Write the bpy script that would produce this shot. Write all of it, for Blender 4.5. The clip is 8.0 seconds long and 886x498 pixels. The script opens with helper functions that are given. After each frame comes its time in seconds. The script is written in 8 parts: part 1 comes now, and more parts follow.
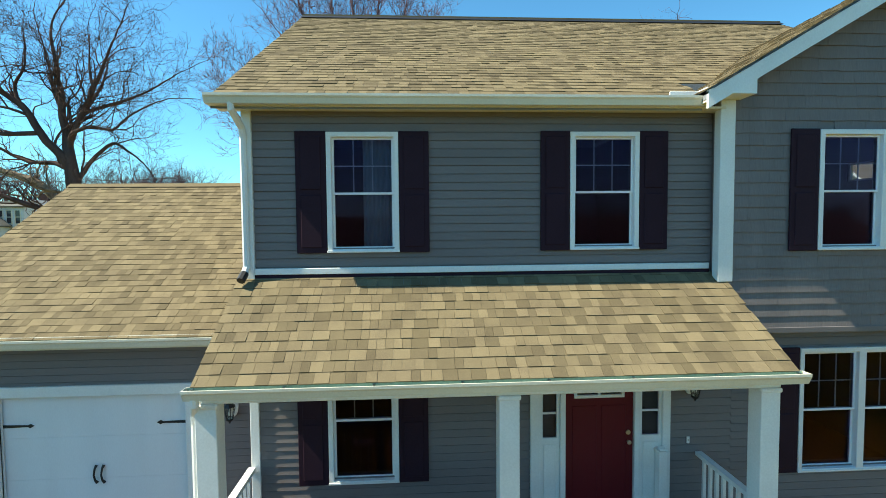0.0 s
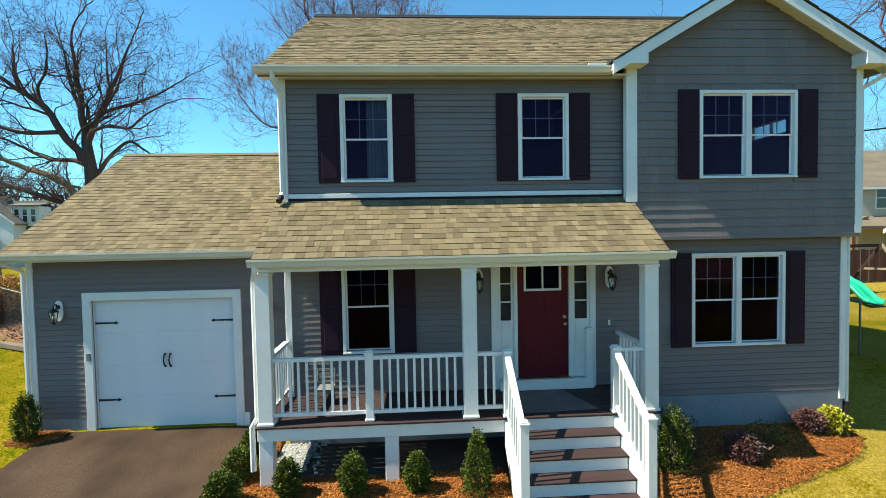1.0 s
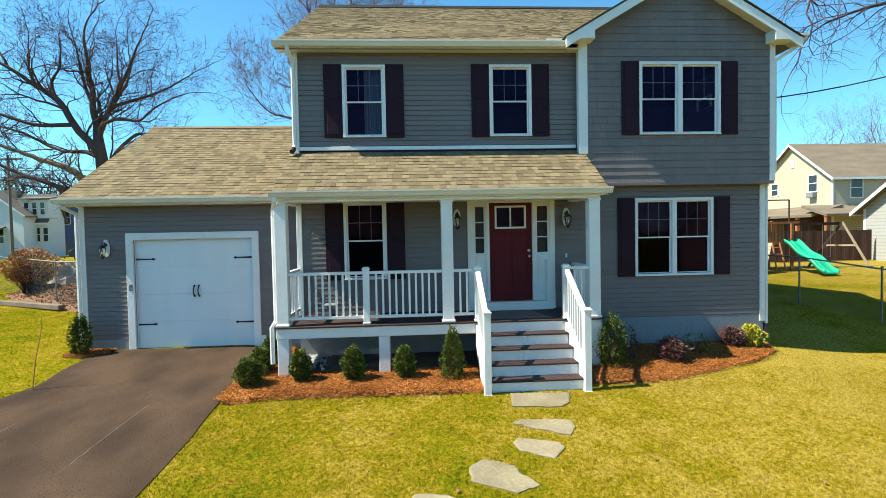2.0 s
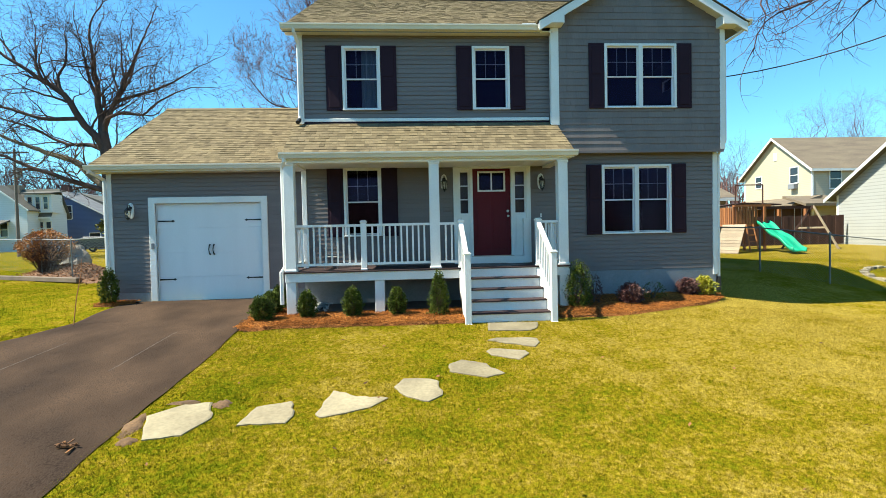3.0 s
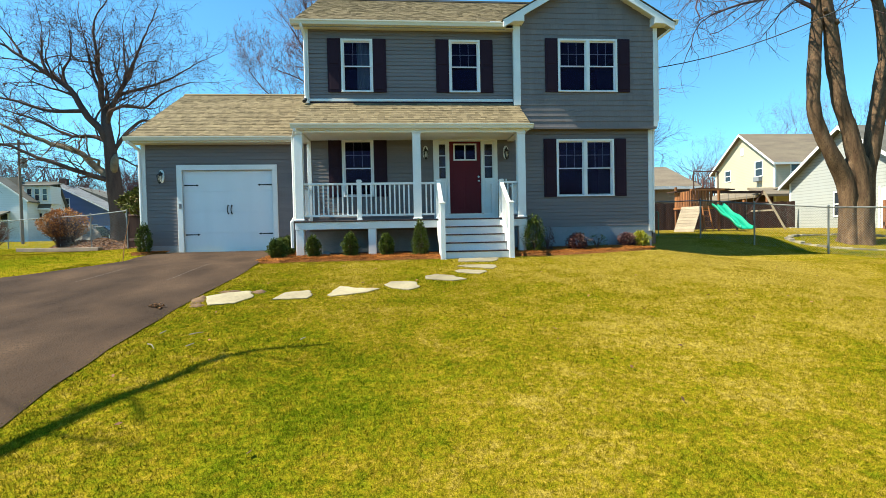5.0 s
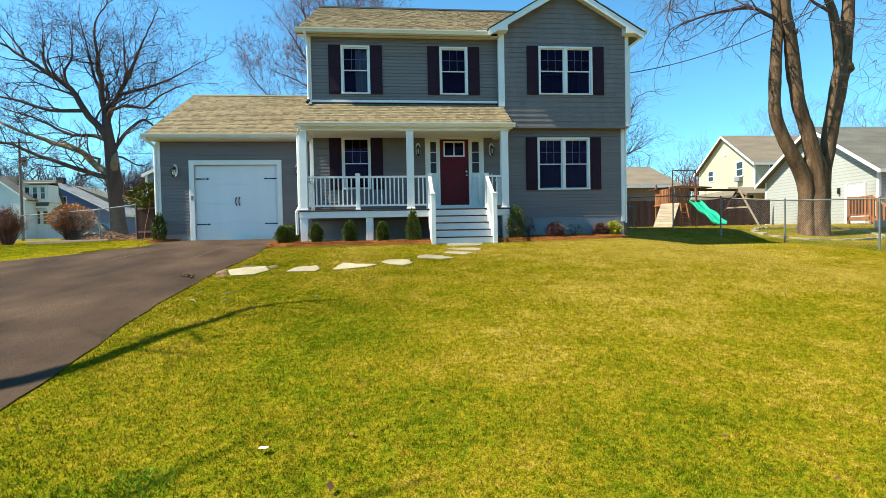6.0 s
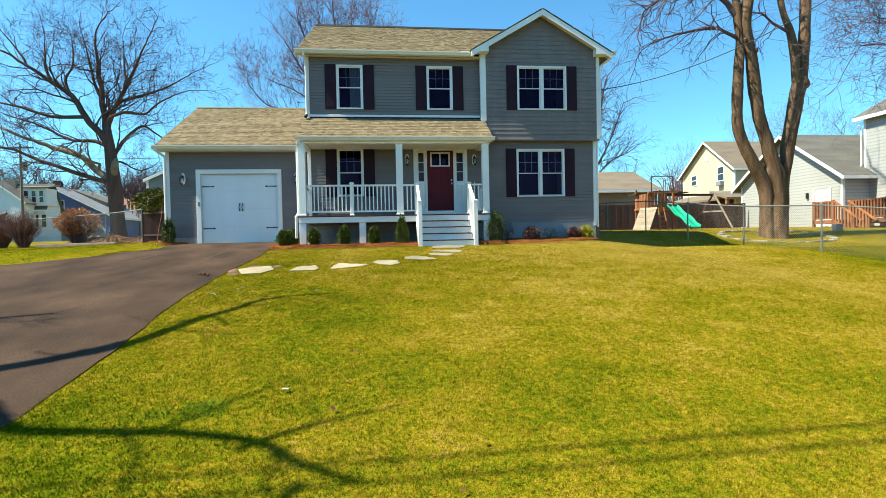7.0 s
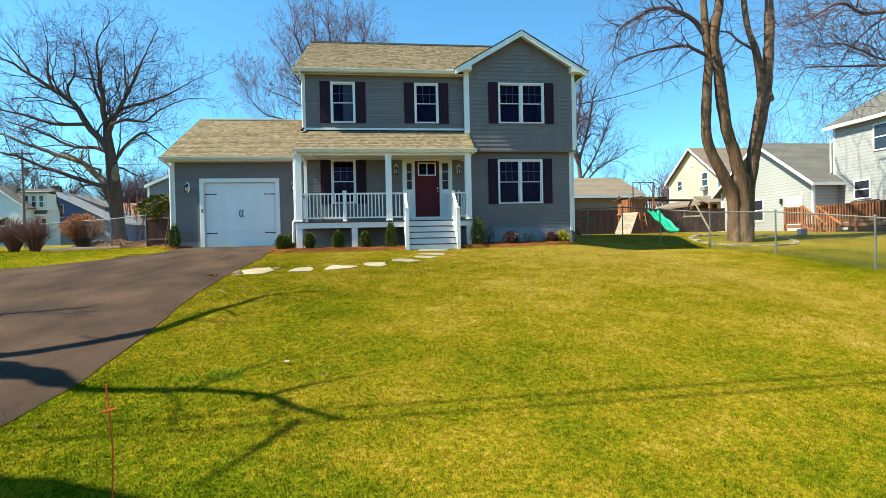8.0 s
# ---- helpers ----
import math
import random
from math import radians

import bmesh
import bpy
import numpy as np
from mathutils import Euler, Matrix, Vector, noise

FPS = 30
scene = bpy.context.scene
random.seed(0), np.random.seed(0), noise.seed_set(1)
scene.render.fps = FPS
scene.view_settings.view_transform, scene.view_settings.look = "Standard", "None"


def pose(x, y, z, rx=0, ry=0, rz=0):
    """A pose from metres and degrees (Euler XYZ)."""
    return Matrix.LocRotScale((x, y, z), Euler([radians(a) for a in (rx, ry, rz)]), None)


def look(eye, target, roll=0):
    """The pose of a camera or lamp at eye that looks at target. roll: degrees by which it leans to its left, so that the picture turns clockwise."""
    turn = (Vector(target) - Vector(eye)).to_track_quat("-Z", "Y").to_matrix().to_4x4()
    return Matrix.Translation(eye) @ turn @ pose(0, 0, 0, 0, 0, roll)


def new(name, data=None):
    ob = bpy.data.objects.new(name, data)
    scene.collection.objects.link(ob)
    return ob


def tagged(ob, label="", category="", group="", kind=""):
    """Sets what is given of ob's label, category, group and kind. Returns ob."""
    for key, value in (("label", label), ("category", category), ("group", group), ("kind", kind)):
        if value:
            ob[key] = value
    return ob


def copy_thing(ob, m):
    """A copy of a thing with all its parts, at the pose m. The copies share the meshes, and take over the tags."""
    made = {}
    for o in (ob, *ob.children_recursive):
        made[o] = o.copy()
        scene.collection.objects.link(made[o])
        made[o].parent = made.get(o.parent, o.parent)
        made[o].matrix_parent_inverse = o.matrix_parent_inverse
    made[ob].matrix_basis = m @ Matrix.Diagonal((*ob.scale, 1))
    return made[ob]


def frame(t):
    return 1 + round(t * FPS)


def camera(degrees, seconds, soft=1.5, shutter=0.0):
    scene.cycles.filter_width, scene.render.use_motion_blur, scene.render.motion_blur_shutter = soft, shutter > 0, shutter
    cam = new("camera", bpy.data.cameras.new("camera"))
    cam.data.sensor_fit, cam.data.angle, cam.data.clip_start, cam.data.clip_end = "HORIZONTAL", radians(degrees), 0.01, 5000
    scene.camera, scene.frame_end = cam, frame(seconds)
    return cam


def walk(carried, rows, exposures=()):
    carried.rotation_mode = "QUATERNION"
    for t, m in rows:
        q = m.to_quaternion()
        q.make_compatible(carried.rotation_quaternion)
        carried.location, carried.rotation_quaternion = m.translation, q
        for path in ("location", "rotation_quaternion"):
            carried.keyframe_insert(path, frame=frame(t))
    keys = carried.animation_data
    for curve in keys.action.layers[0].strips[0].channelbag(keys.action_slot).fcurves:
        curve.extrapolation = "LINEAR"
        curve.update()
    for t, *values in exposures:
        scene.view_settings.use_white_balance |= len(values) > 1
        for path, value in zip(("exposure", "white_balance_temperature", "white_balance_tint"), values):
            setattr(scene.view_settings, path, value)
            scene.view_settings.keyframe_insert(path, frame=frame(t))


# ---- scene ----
cam = camera(84.0, 8.0, soft=0.7)
PATH = [
    (0, (-1.892, -6.097, 4.843), (-1.778, -4.103, 4.743), -0.52),
    (0.5, (-1.838, -7.314, 4.273), (-1.726, -5.320, 4.175), -1.04),
    (1, (-1.753, -8.390, 3.685), (-1.637, -6.395, 3.608), -1.07),
    (1.5, (-1.675, -9.332, 3.101), (-1.557, -7.337, 3.030), -1.11),
    (2, (-1.586, -10.177, 2.537), (-1.465, -8.182, 2.472), -1.14),
    (3.5, (-1.449, -12.114, 1.254), (-1.307, -10.120, 1.197), -1.33),
    (4, (-1.399, -12.705, 0.957), (-1.248, -10.711, 0.902), -1.33),
    (4.5, (-1.409, -13.306, 0.726), (-1.248, -11.314, 0.671), -1.26),
    (6, (-1.499, -15.265, 0.106), (-1.298, -13.276, 0.058), -1.17),
    (6.5, (-1.462, -15.987, 0.084), (-1.248, -13.999, 0.037), -1.16),
    (7, (-1.393, -16.681, 0.122), (-1.169, -14.694, 0.083), -1.22),
    (7.5, (-1.308, -17.344, 0.142), (-1.075, -15.358, 0.110), -1.20),
    (8, (-1.196, -17.997, 0.130), (-0.956, -16.012, 0.105), -1.27),
]
EXPOSURES = [(0, 1.12, 6500, 3), (1, 1.12, 6500, 5), (2, 1.26, 6500, 6), (4.5, 1.32, 6500, 5), (6, 1.32, 6500, 5), (8, 1.34, 6500, 6)]
walk(cam, [(t, look(eye, target, roll)) for t, eye, target, roll in PATH], EXPOSURES)

# ---- light ----
SUN_FROM = Vector((-0.78, -0.081, 1.0)).normalized()
world = bpy.data.worlds.new("sky")
scene.world = world
world.use_nodes = True
wn, wl = world.node_tree.nodes, world.node_tree.links
sky = wn.new("ShaderNodeTexSky")
sky.sky_type, sky.sun_disc = "NISHITA", False
sky.sun_elevation, sky.sun_rotation = math.asin(SUN_FROM.z), math.atan2(SUN_FROM.x, SUN_FROM.y)
sky.air_density, sky.dust_density, sky.ozone_density = 1.0, 0.1, 2.4
wn["Background"].inputs["Strength"].default_value = 0.082
tint = wn.new("ShaderNodeVectorMath")
tint.operation = "MULTIPLY"
tint.inputs[1].default_value = (0.6, 1.11, 1.24)
wl.new(sky.outputs["Color"], tint.inputs[0])
wl.new(tint.outputs["Vector"], wn["Background"].inputs["Color"])
sun = new("sun", bpy.data.lights.new("sun", "SUN"))
sun.data.energy, sun.data.angle, sun.data.color = 4.8, radians(0.53), (1.0, 0.92, 0.76)
sun.matrix_world = look(SUN_FROM * 60, (0, 0, 0))


# ---- materials ----
def material(name, colour, rough=0.6, second=None, fine=40.0, coarse=1.2, amount=0.35, bump=0.15, metal=0.0,
             spread=0.0, per="object", stretch=(1, 1, 1), spec=0.5, third=None):
    """A surface with grain and larger stains; spread: how much single pieces differ in brightness."""
    m = bpy.data.materials.new(name)
    m.use_nodes = True
    n, l = m.node_tree.nodes, m.node_tree.links
    b = n["Principled BSDF"]
    b.inputs["Roughness"].default_value, b.inputs["Metallic"].default_value = rough, metal
    b.inputs["Specular IOR Level"].default_value = spec
    geo = n.new("ShaderNodeNewGeometry")
    mapping = n.new("ShaderNodeMapping")
    mapping.inputs["Scale"].default_value = stretch
    l.new(geo.outputs["Position"], mapping.inputs["Vector"])
    big, small = n.new("ShaderNodeTexNoise"), n.new("ShaderNodeTexNoise")
    for node, scale in ((big, coarse), (small, fine)):
        node.inputs["Scale"].default_value, node.inputs["Detail"].default_value = scale, 5.0
        l.new(mapping.outputs["Vector"], node.inputs["Vector"])
    second = second or tuple(c * (1 - amount) for c in colour)
    ramp = n.new("ShaderNodeMapRange")
    ramp.inputs["From Min"].default_value, ramp.inputs["From Max"].default_value = 0.35, 0.68
    l.new(big.outputs["Fac"], ramp.inputs["Value"])
    mix = n.new("ShaderNodeMix")
    mix.data_type = "RGBA"
    mix.inputs["A"].default_value, mix.inputs["B"].default_value = (*colour, 1), (*second, 1)
    l.new(ramp.outputs["Result"], mix.inputs["Factor"])
    colour_out = mix.outputs["Result"]
    if third:
        r3 = n.new("ShaderNodeMapRange")
        r3.inputs["From Min"].default_value, r3.inputs["From Max"].default_value = 0.45, 0.62
        l.new(small.outputs["Fac"], r3.inputs["Value"])
        m3 = n.new("ShaderNodeMix")
        m3.data_type = "RGBA"
        l.new(colour_out, m3.inputs["A"])
        m3.inputs["B"].default_value = (*third, 1)
        l.new(r3.outputs["Result"], m3.inputs["Factor"])
        colour_out = m3.outputs["Result"]
    value = n.new("ShaderNodeMapRange")
    value.inputs["From Min"].default_value, value.inputs["From Max"].default_value = 0.3, 0.7
    value.inputs["To Min"].default_value, value.inputs["To Max"].default_value = 1 - amount * 0.6, 1 + amount * 0.6
    l.new(small.outputs["Fac"], value.inputs["Value"])
    factor = value.outputs["Result"]
    if spread:
        if per == "object":
            pick = n.new("ShaderNodeObjectInfo").outputs["Random"]
        else:
            pick = geo.outputs["Random Per Island"]
        vary = n.new("ShaderNodeMapRange")
        vary.inputs["To Min"].default_value, vary.inputs["To Max"].default_value = 1 - spread, 1 + spread
        l.new(pick, vary.inputs["Value"])
        times = n.new("ShaderNodeMath")
        times.operation = "MULTIPLY"
        l.new(factor, times.inputs[0]), l.new(vary.outputs["Result"], times.inputs[1])
        factor = times.outputs["Value"]
    scale = n.new("ShaderNodeVectorMath")
    scale.operation = "SCALE"
    l.new(colour_out, scale.inputs[0]), l.new(factor, scale.inputs["Scale"])
    l.new(scale.outputs["Vector"], b.inputs["Base Color"])
    if bump:
        bp = n.new("ShaderNodeBump")
        bp.inputs["Strength"].default_value, bp.inputs["Distance"].default_value = bump, 0.01
        l.new(small.outputs["Fac"], bp.inputs["Height"])
        l.new(bp.outputs["Normal"], b.inputs["Normal"])
    return m


def glass_material(name, tint, gloss=0.02, sheen=(0.85, 0.5, 0.95)):
    m = bpy.data.materials.new(name)
    m.use_nodes = True
    n, l = m.node_tree.nodes, m.node_tree.links
    n.remove(n["Principled BSDF"])
    clear, shine, mix, fres = (n.new("ShaderNode" + k) for k in ("BsdfTransparent", "BsdfGlossy", "MixShader", "Fresnel"))
    clear.inputs["Color"].default_value = (*tint, 1)
    shine.inputs["Roughness"].default_value = gloss
    shine.inputs["Color"].default_value = (*sheen, 1)
    fres.inputs["IOR"].default_value = 1.22
    l.new(fres.outputs["Fac"], mix.inputs["Fac"])
    l.new(clear.outputs["BSDF"], mix.inputs[1]), l.new(shine.outputs["BSDF"], mix.inputs[2])
    l.new(mix.outputs["Shader"], n["Material Output"].inputs["Surface"])
    return m


SIDING = material("grey_vinyl_siding", (0.192, 0.166, 0.16), 0.6, (0.168, 0.146, 0.142), 60, 0.8, 0.12, 0.05, stretch=(0.3, 1, 4), spread=0.05, spec=0.25)
SHAKE = material("grey_shake_siding", (0.192, 0.166, 0.16), 0.6, (0.168, 0.146, 0.142), 30, 0.8, 0.15, 0.2, stretch=(4, 1, 0.4), spread=0.05, spec=0.25)
SHAKE_REST = material("grey_shake_siding_rest", (0.192, 0.166, 0.16), 0.6, (0.168, 0.146, 0.142), 30, 0.8, 0.15, 0.2, stretch=(4, 1, 0.4), spread=0.05, spec=0.25, per="island")
WHITE = material("white_paint", (0.8, 0.8, 0.77), 0.45, (0.72, 0.72, 0.69), 50, 1.5, 0.07, 0.03)
VINYL = material("white_vinyl", (0.82, 0.82, 0.8), 0.35, (0.77, 0.77, 0.75), 40, 2.0, 0.05, 0.02)
CREAM = material("cream_aluminium", (0.74, 0.7, 0.58), 0.4, (0.66, 0.62, 0.5), 50, 1.5, 0.08, 0.02)
# Green reflection inside the gutters is put into this metal's colour.
GUTTER_INSIDE = material("gutter_reflection", (0.3, 0.45, 0.36), 0.4, (0.2, 0.33, 0.27), 30, 2, 0.2, 0.05, metal=0.3)
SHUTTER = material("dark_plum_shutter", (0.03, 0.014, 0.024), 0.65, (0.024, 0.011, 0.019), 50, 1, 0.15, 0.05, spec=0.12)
DOOR_RED = material("dark_red_door", (0.115, 0.006, 0.012), 0.5, (0.095, 0.005, 0.01), 40, 1, 0.1, 0.04, spec=0.2, stretch=(3, 3, 0.4))
GARAGE_WHITE = material("white_steel_door", (0.78, 0.79, 0.8), 0.4, (0.74, 0.75, 0.76), 70, 0.8, 0.05, 0.03, stretch=(3, 3, 0.5))
BLACK = material("black_iron", (0.012, 0.012, 0.013), 0.5, None, 60, 3, 0.2, 0.1)
STEEL = material("brushed_nickel", (0.5, 0.48, 0.45), 0.3, None, 60, 3, 0.1, 0.02, metal=1.0)
SHINGLE = material("asphalt_shingle", (0.195, 0.155, 0.09), 0.92, (0.142, 0.112, 0.07), 160, 2.5, 0.35, 0.6, spec=0.1, spread=0.27, third=(0.18, 0.142, 0.082))
SHINGLE_REST = material("asphalt_shingle_rest", (0.195, 0.155, 0.09), 0.92, (0.142, 0.112, 0.07), 160, 2.5, 0.35, 0.6, spec=0.1, spread=0.27, per="island", third=(0.18, 0.142, 0.082))
DECK = material("brown_decking", (0.038, 0.017, 0.016), 0.8, (0.027, 0.012, 0.012), 45, 1.5, 0.2, 0.15, stretch=(0.3, 3, 3), spread=0.1)
CONCRETE = material("grey_foundation", (0.24, 0.25, 0.26), 0.9, (0.19, 0.2, 0.21), 40, 1.2, 0.2, 0.3)
ASPHALT = material("asphalt", (0.105, 0.067, 0.044), 0.95, (0.04, 0.027, 0.02), 42, 0.9, 0.7, 1.0, third=(0.038, 0.027, 0.02), spec=0.04, stretch=(1.2, 0.8, 1))
MULCH = material("bark_mulch", (0.2, 0.07, 0.018), 0.95, (0.1, 0.034, 0.01), 50, 2.5, 0.5, 0.9, third=(0.28, 0.12, 0.035), spec=0.1)
CHIP = material("bark_chip", (0.4, 0.155, 0.036), 0.95, (0.18, 0.058, 0.013), 50, 1.1, 0.3, 0.4, spec=0.1, spread=0.75, per="island")
FLAGSTONE = material("flagstone", (0.31, 0.265, 0.17), 0.85, (0.22, 0.185, 0.12), 24, 2, 0.2, 0.35, spread=0.25, spec=0.15)
GRAVEL = material("pale_gravel", (0.42, 0.42, 0.4), 0.9, (0.3, 0.3, 0.29), 60, 4, 0.3, 0.3, spread=0.35, per="island")
LEAF = material("evergreen_leaf", (0.09, 0.115, 0.014), 0.6, (0.04, 0.06, 0.009), 30, 6, 0.3, 0.1, spec=0.15, spread=0.8, per="island")
LEAF_YELLOW = material("yellow_leaf", (0.4, 0.36, 0.02), 0.6, (0.25, 0.26, 0.02), 30, 3, 0.3, 0.1, spread=0.3, per="island")
LEAF_RED = material("dry_red_leaf", (0.1, 0.035, 0.03), 0.65, (0.06, 0.03, 0.025), 30, 3, 0.3, 0.1, spread=0.4, per="island")
LEAF_OLIVE = material("olive_leaf", (0.13, 0.125, 0.018), 0.6, (0.06, 0.07, 0.012), 30, 3, 0.3, 0.1, spec=0.2, spread=0.5, per="island")
DRY_LEAF = material("dry_leaf", (0.19, 0.08, 0.024), 0.85, (0.1, 0.042, 0.014), 30, 3, 0.3, 0.1, spread=0.6, per="island")
TWIG_RED = material("reddish_twigs", (0.2, 0.095, 0.075), 0.85, (0.12, 0.055, 0.048), 20, 2, 0.3, 0.1, spread=0.45, per="island")
TWIG_ORANGE = material("dry_orange_leaves", (0.46, 0.21, 0.06), 0.8, (0.26, 0.11, 0.035), 20, 2, 0.3, 0.1, spread=0.35, per="island")
BARK = material("grey_brown_bark", (0.23, 0.147, 0.083), 0.95, (0.095, 0.057, 0.034), 9, 1.6, 0.9, 1.0, stretch=(3.5, 3.5, 0.8), spec=0.1, third=(0.075, 0.044, 0.027))
BARK_DARK = material("dark_bark", (0.12, 0.075, 0.062), 0.95, (0.07, 0.045, 0.04), 14, 0.6, 0.35, 0.6, stretch=(3, 3, 0.6), spec=0.1)
BARK_PALE = material("grey_bark", (0.15, 0.097, 0.1), 0.95, (0.1, 0.065, 0.068), 14, 0.6, 0.3, 0.4, stretch=(3, 3, 0.6), spec=0.1)
TWIG_PURPLE = material("purplish_twigs", (0.2, 0.12, 0.13), 0.95, (0.13, 0.08, 0.088), 14, 0.6, 0.3, 0.4, stretch=(3, 3, 0.6), spec=0.1)


def grass_material(name, blades):
    """Straw and green grass; which of them leads changes from patch to patch. blades: single blades, else the sward between them."""
    m = bpy.data.materials.new(name)
    m.use_nodes = True
    n, l = m.node_tree.nodes, m.node_tree.links
    b = n["Principled BSDF"]
    b.inputs["Roughness"].default_value, b.inputs["Specular IOR Level"].default_value = 0.9, 0.0
    geo = n.new("ShaderNodeNewGeometry")

    def noise_of(scale, detail):
        t = n.new("ShaderNodeTexNoise")
        t.inputs["Scale"].default_value, t.inputs["Detail"].default_value = scale, detail
        l.new(geo.outputs["Position"], t.inputs["Vector"])
        return t.outputs["Fac"]

    def spread_of(value, low, high, to_low, to_high):
        t = n.new("ShaderNodeMapRange")
        t.inputs["From Min"].default_value, t.inputs["From Max"].default_value = low, high
        t.inputs["To Min"].default_value, t.inputs["To Max"].default_value = to_low, to_high
        l.new(value, t.inputs["Value"])
        return t.outputs["Result"]

    def sums(a, k, c):
        t = n.new("ShaderNodeMath")
        t.operation = "MULTIPLY_ADD"
        t.inputs[1].default_value = k
        l.new(a, t.inputs[0])
        if isinstance(c, float):
            t.inputs[2].default_value = c
        else:
            l.new(c, t.inputs[2])
        return t.outputs["Value"]

    single = geo.outputs["Random Per Island"] if blades else spread_of(noise_of(150.0, 2), 0.3, 0.7, 0.0, 1.0)
    sep = n.new("ShaderNodeSeparateXYZ")
    l.new(geo.outputs["Position"], sep.inputs["Vector"])
    lead = sums(sep.outputs["X"], 0.033, -0.95)
    lead = sums(sep.outputs["Y"], 0.028, lead)
    lead = sums(spread_of(sep.outputs["X"], 7.5, 12.0, 0.0, 1.0), -0.75, lead)
    lead = sums(noise_of(0.5, 3), 1.05, lead)
    lead = sums(noise_of(2.3, 3), 0.9, lead)
    lead = sums(noise_of(13.0, 3), 1.2, lead)
    lead = sums(single, 0.5, lead)
    ramp = n.new("ShaderNodeValToRGB")
    e = ramp.color_ramp.elements
    e[0].position, e[0].color = 0.15, (0.075, 0.1, 0.003, 1)
    e[1].position, e[1].color = 1.05, (0.34, 0.255, 0.045, 1)
    for at, colour in ((0.4, (0.148, 0.152, 0.007, 1)), (0.62, (0.21, 0.17, 0.008, 1)), (0.82, (0.255, 0.183, 0.014, 1))):
        k = ramp.color_ramp.elements.new(at)
        k.color = colour
    l.new(lead, ramp.inputs["Fac"])
    tuft = spread_of(noise_of(24.0, 3), 0.34, 0.66, 0.34, 0.88)
    if blades:
        value = sums(single, 0.72, tuft)
    else:
        value = sums(spread_of(noise_of(75.0, 4), 0.36, 0.64, 0.0, 1.0), 0.55, sums(tuft, 0.8, -0.02))
        bump = n.new("ShaderNodeBump")
        bump.inputs["Strength"].default_value, bump.inputs["Distance"].default_value = 0.5, 0.012
        l.new(noise_of(75.0, 4), bump.inputs["Height"])
        l.new(bump.outputs["Normal"], b.inputs["Normal"])
    scaled = n.new("ShaderNodeVectorMath")
    scaled.operation = "SCALE"
    l.new(ramp.outputs["Color"], scaled.inputs[0]), l.new(value, scaled.inputs["Scale"])
    l.new(scaled.outputs["Vector"], b.inputs["Base Color"])
    return m


LAWN = grass_material("lawn_sward", False)
GRASS = grass_material("grass_blades", True)
GLASS = glass_material("window_glass", (0.62, 0.64, 0.68))
GLASS_CLEAR = glass_material("clear_glass", (0.9, 0.92, 0.92), 0.02, (0.9, 0.9, 0.9))
GLASS_FROST = glass_material("lantern_glass", (0.85, 0.85, 0.8), 0.15, (0.9, 0.9, 0.9))
SHADE = material("tan_cloth", (0.4, 0.33, 0.24), 0.9, None, 60, 3, 0.2, 0.1)
# The unlit rooms' darkness is put into this near-black colour.
ROOM = material("unlit_room", (0.034, 0.02, 0.034), 0.9, None, 20, 1, 0.1, 0.0)
CURTAIN = material("pale_curtain", (0.42, 0.45, 0.47), 0.9, None, 20, 2, 0.15, 0.2, stretch=(6, 6, 0.4))


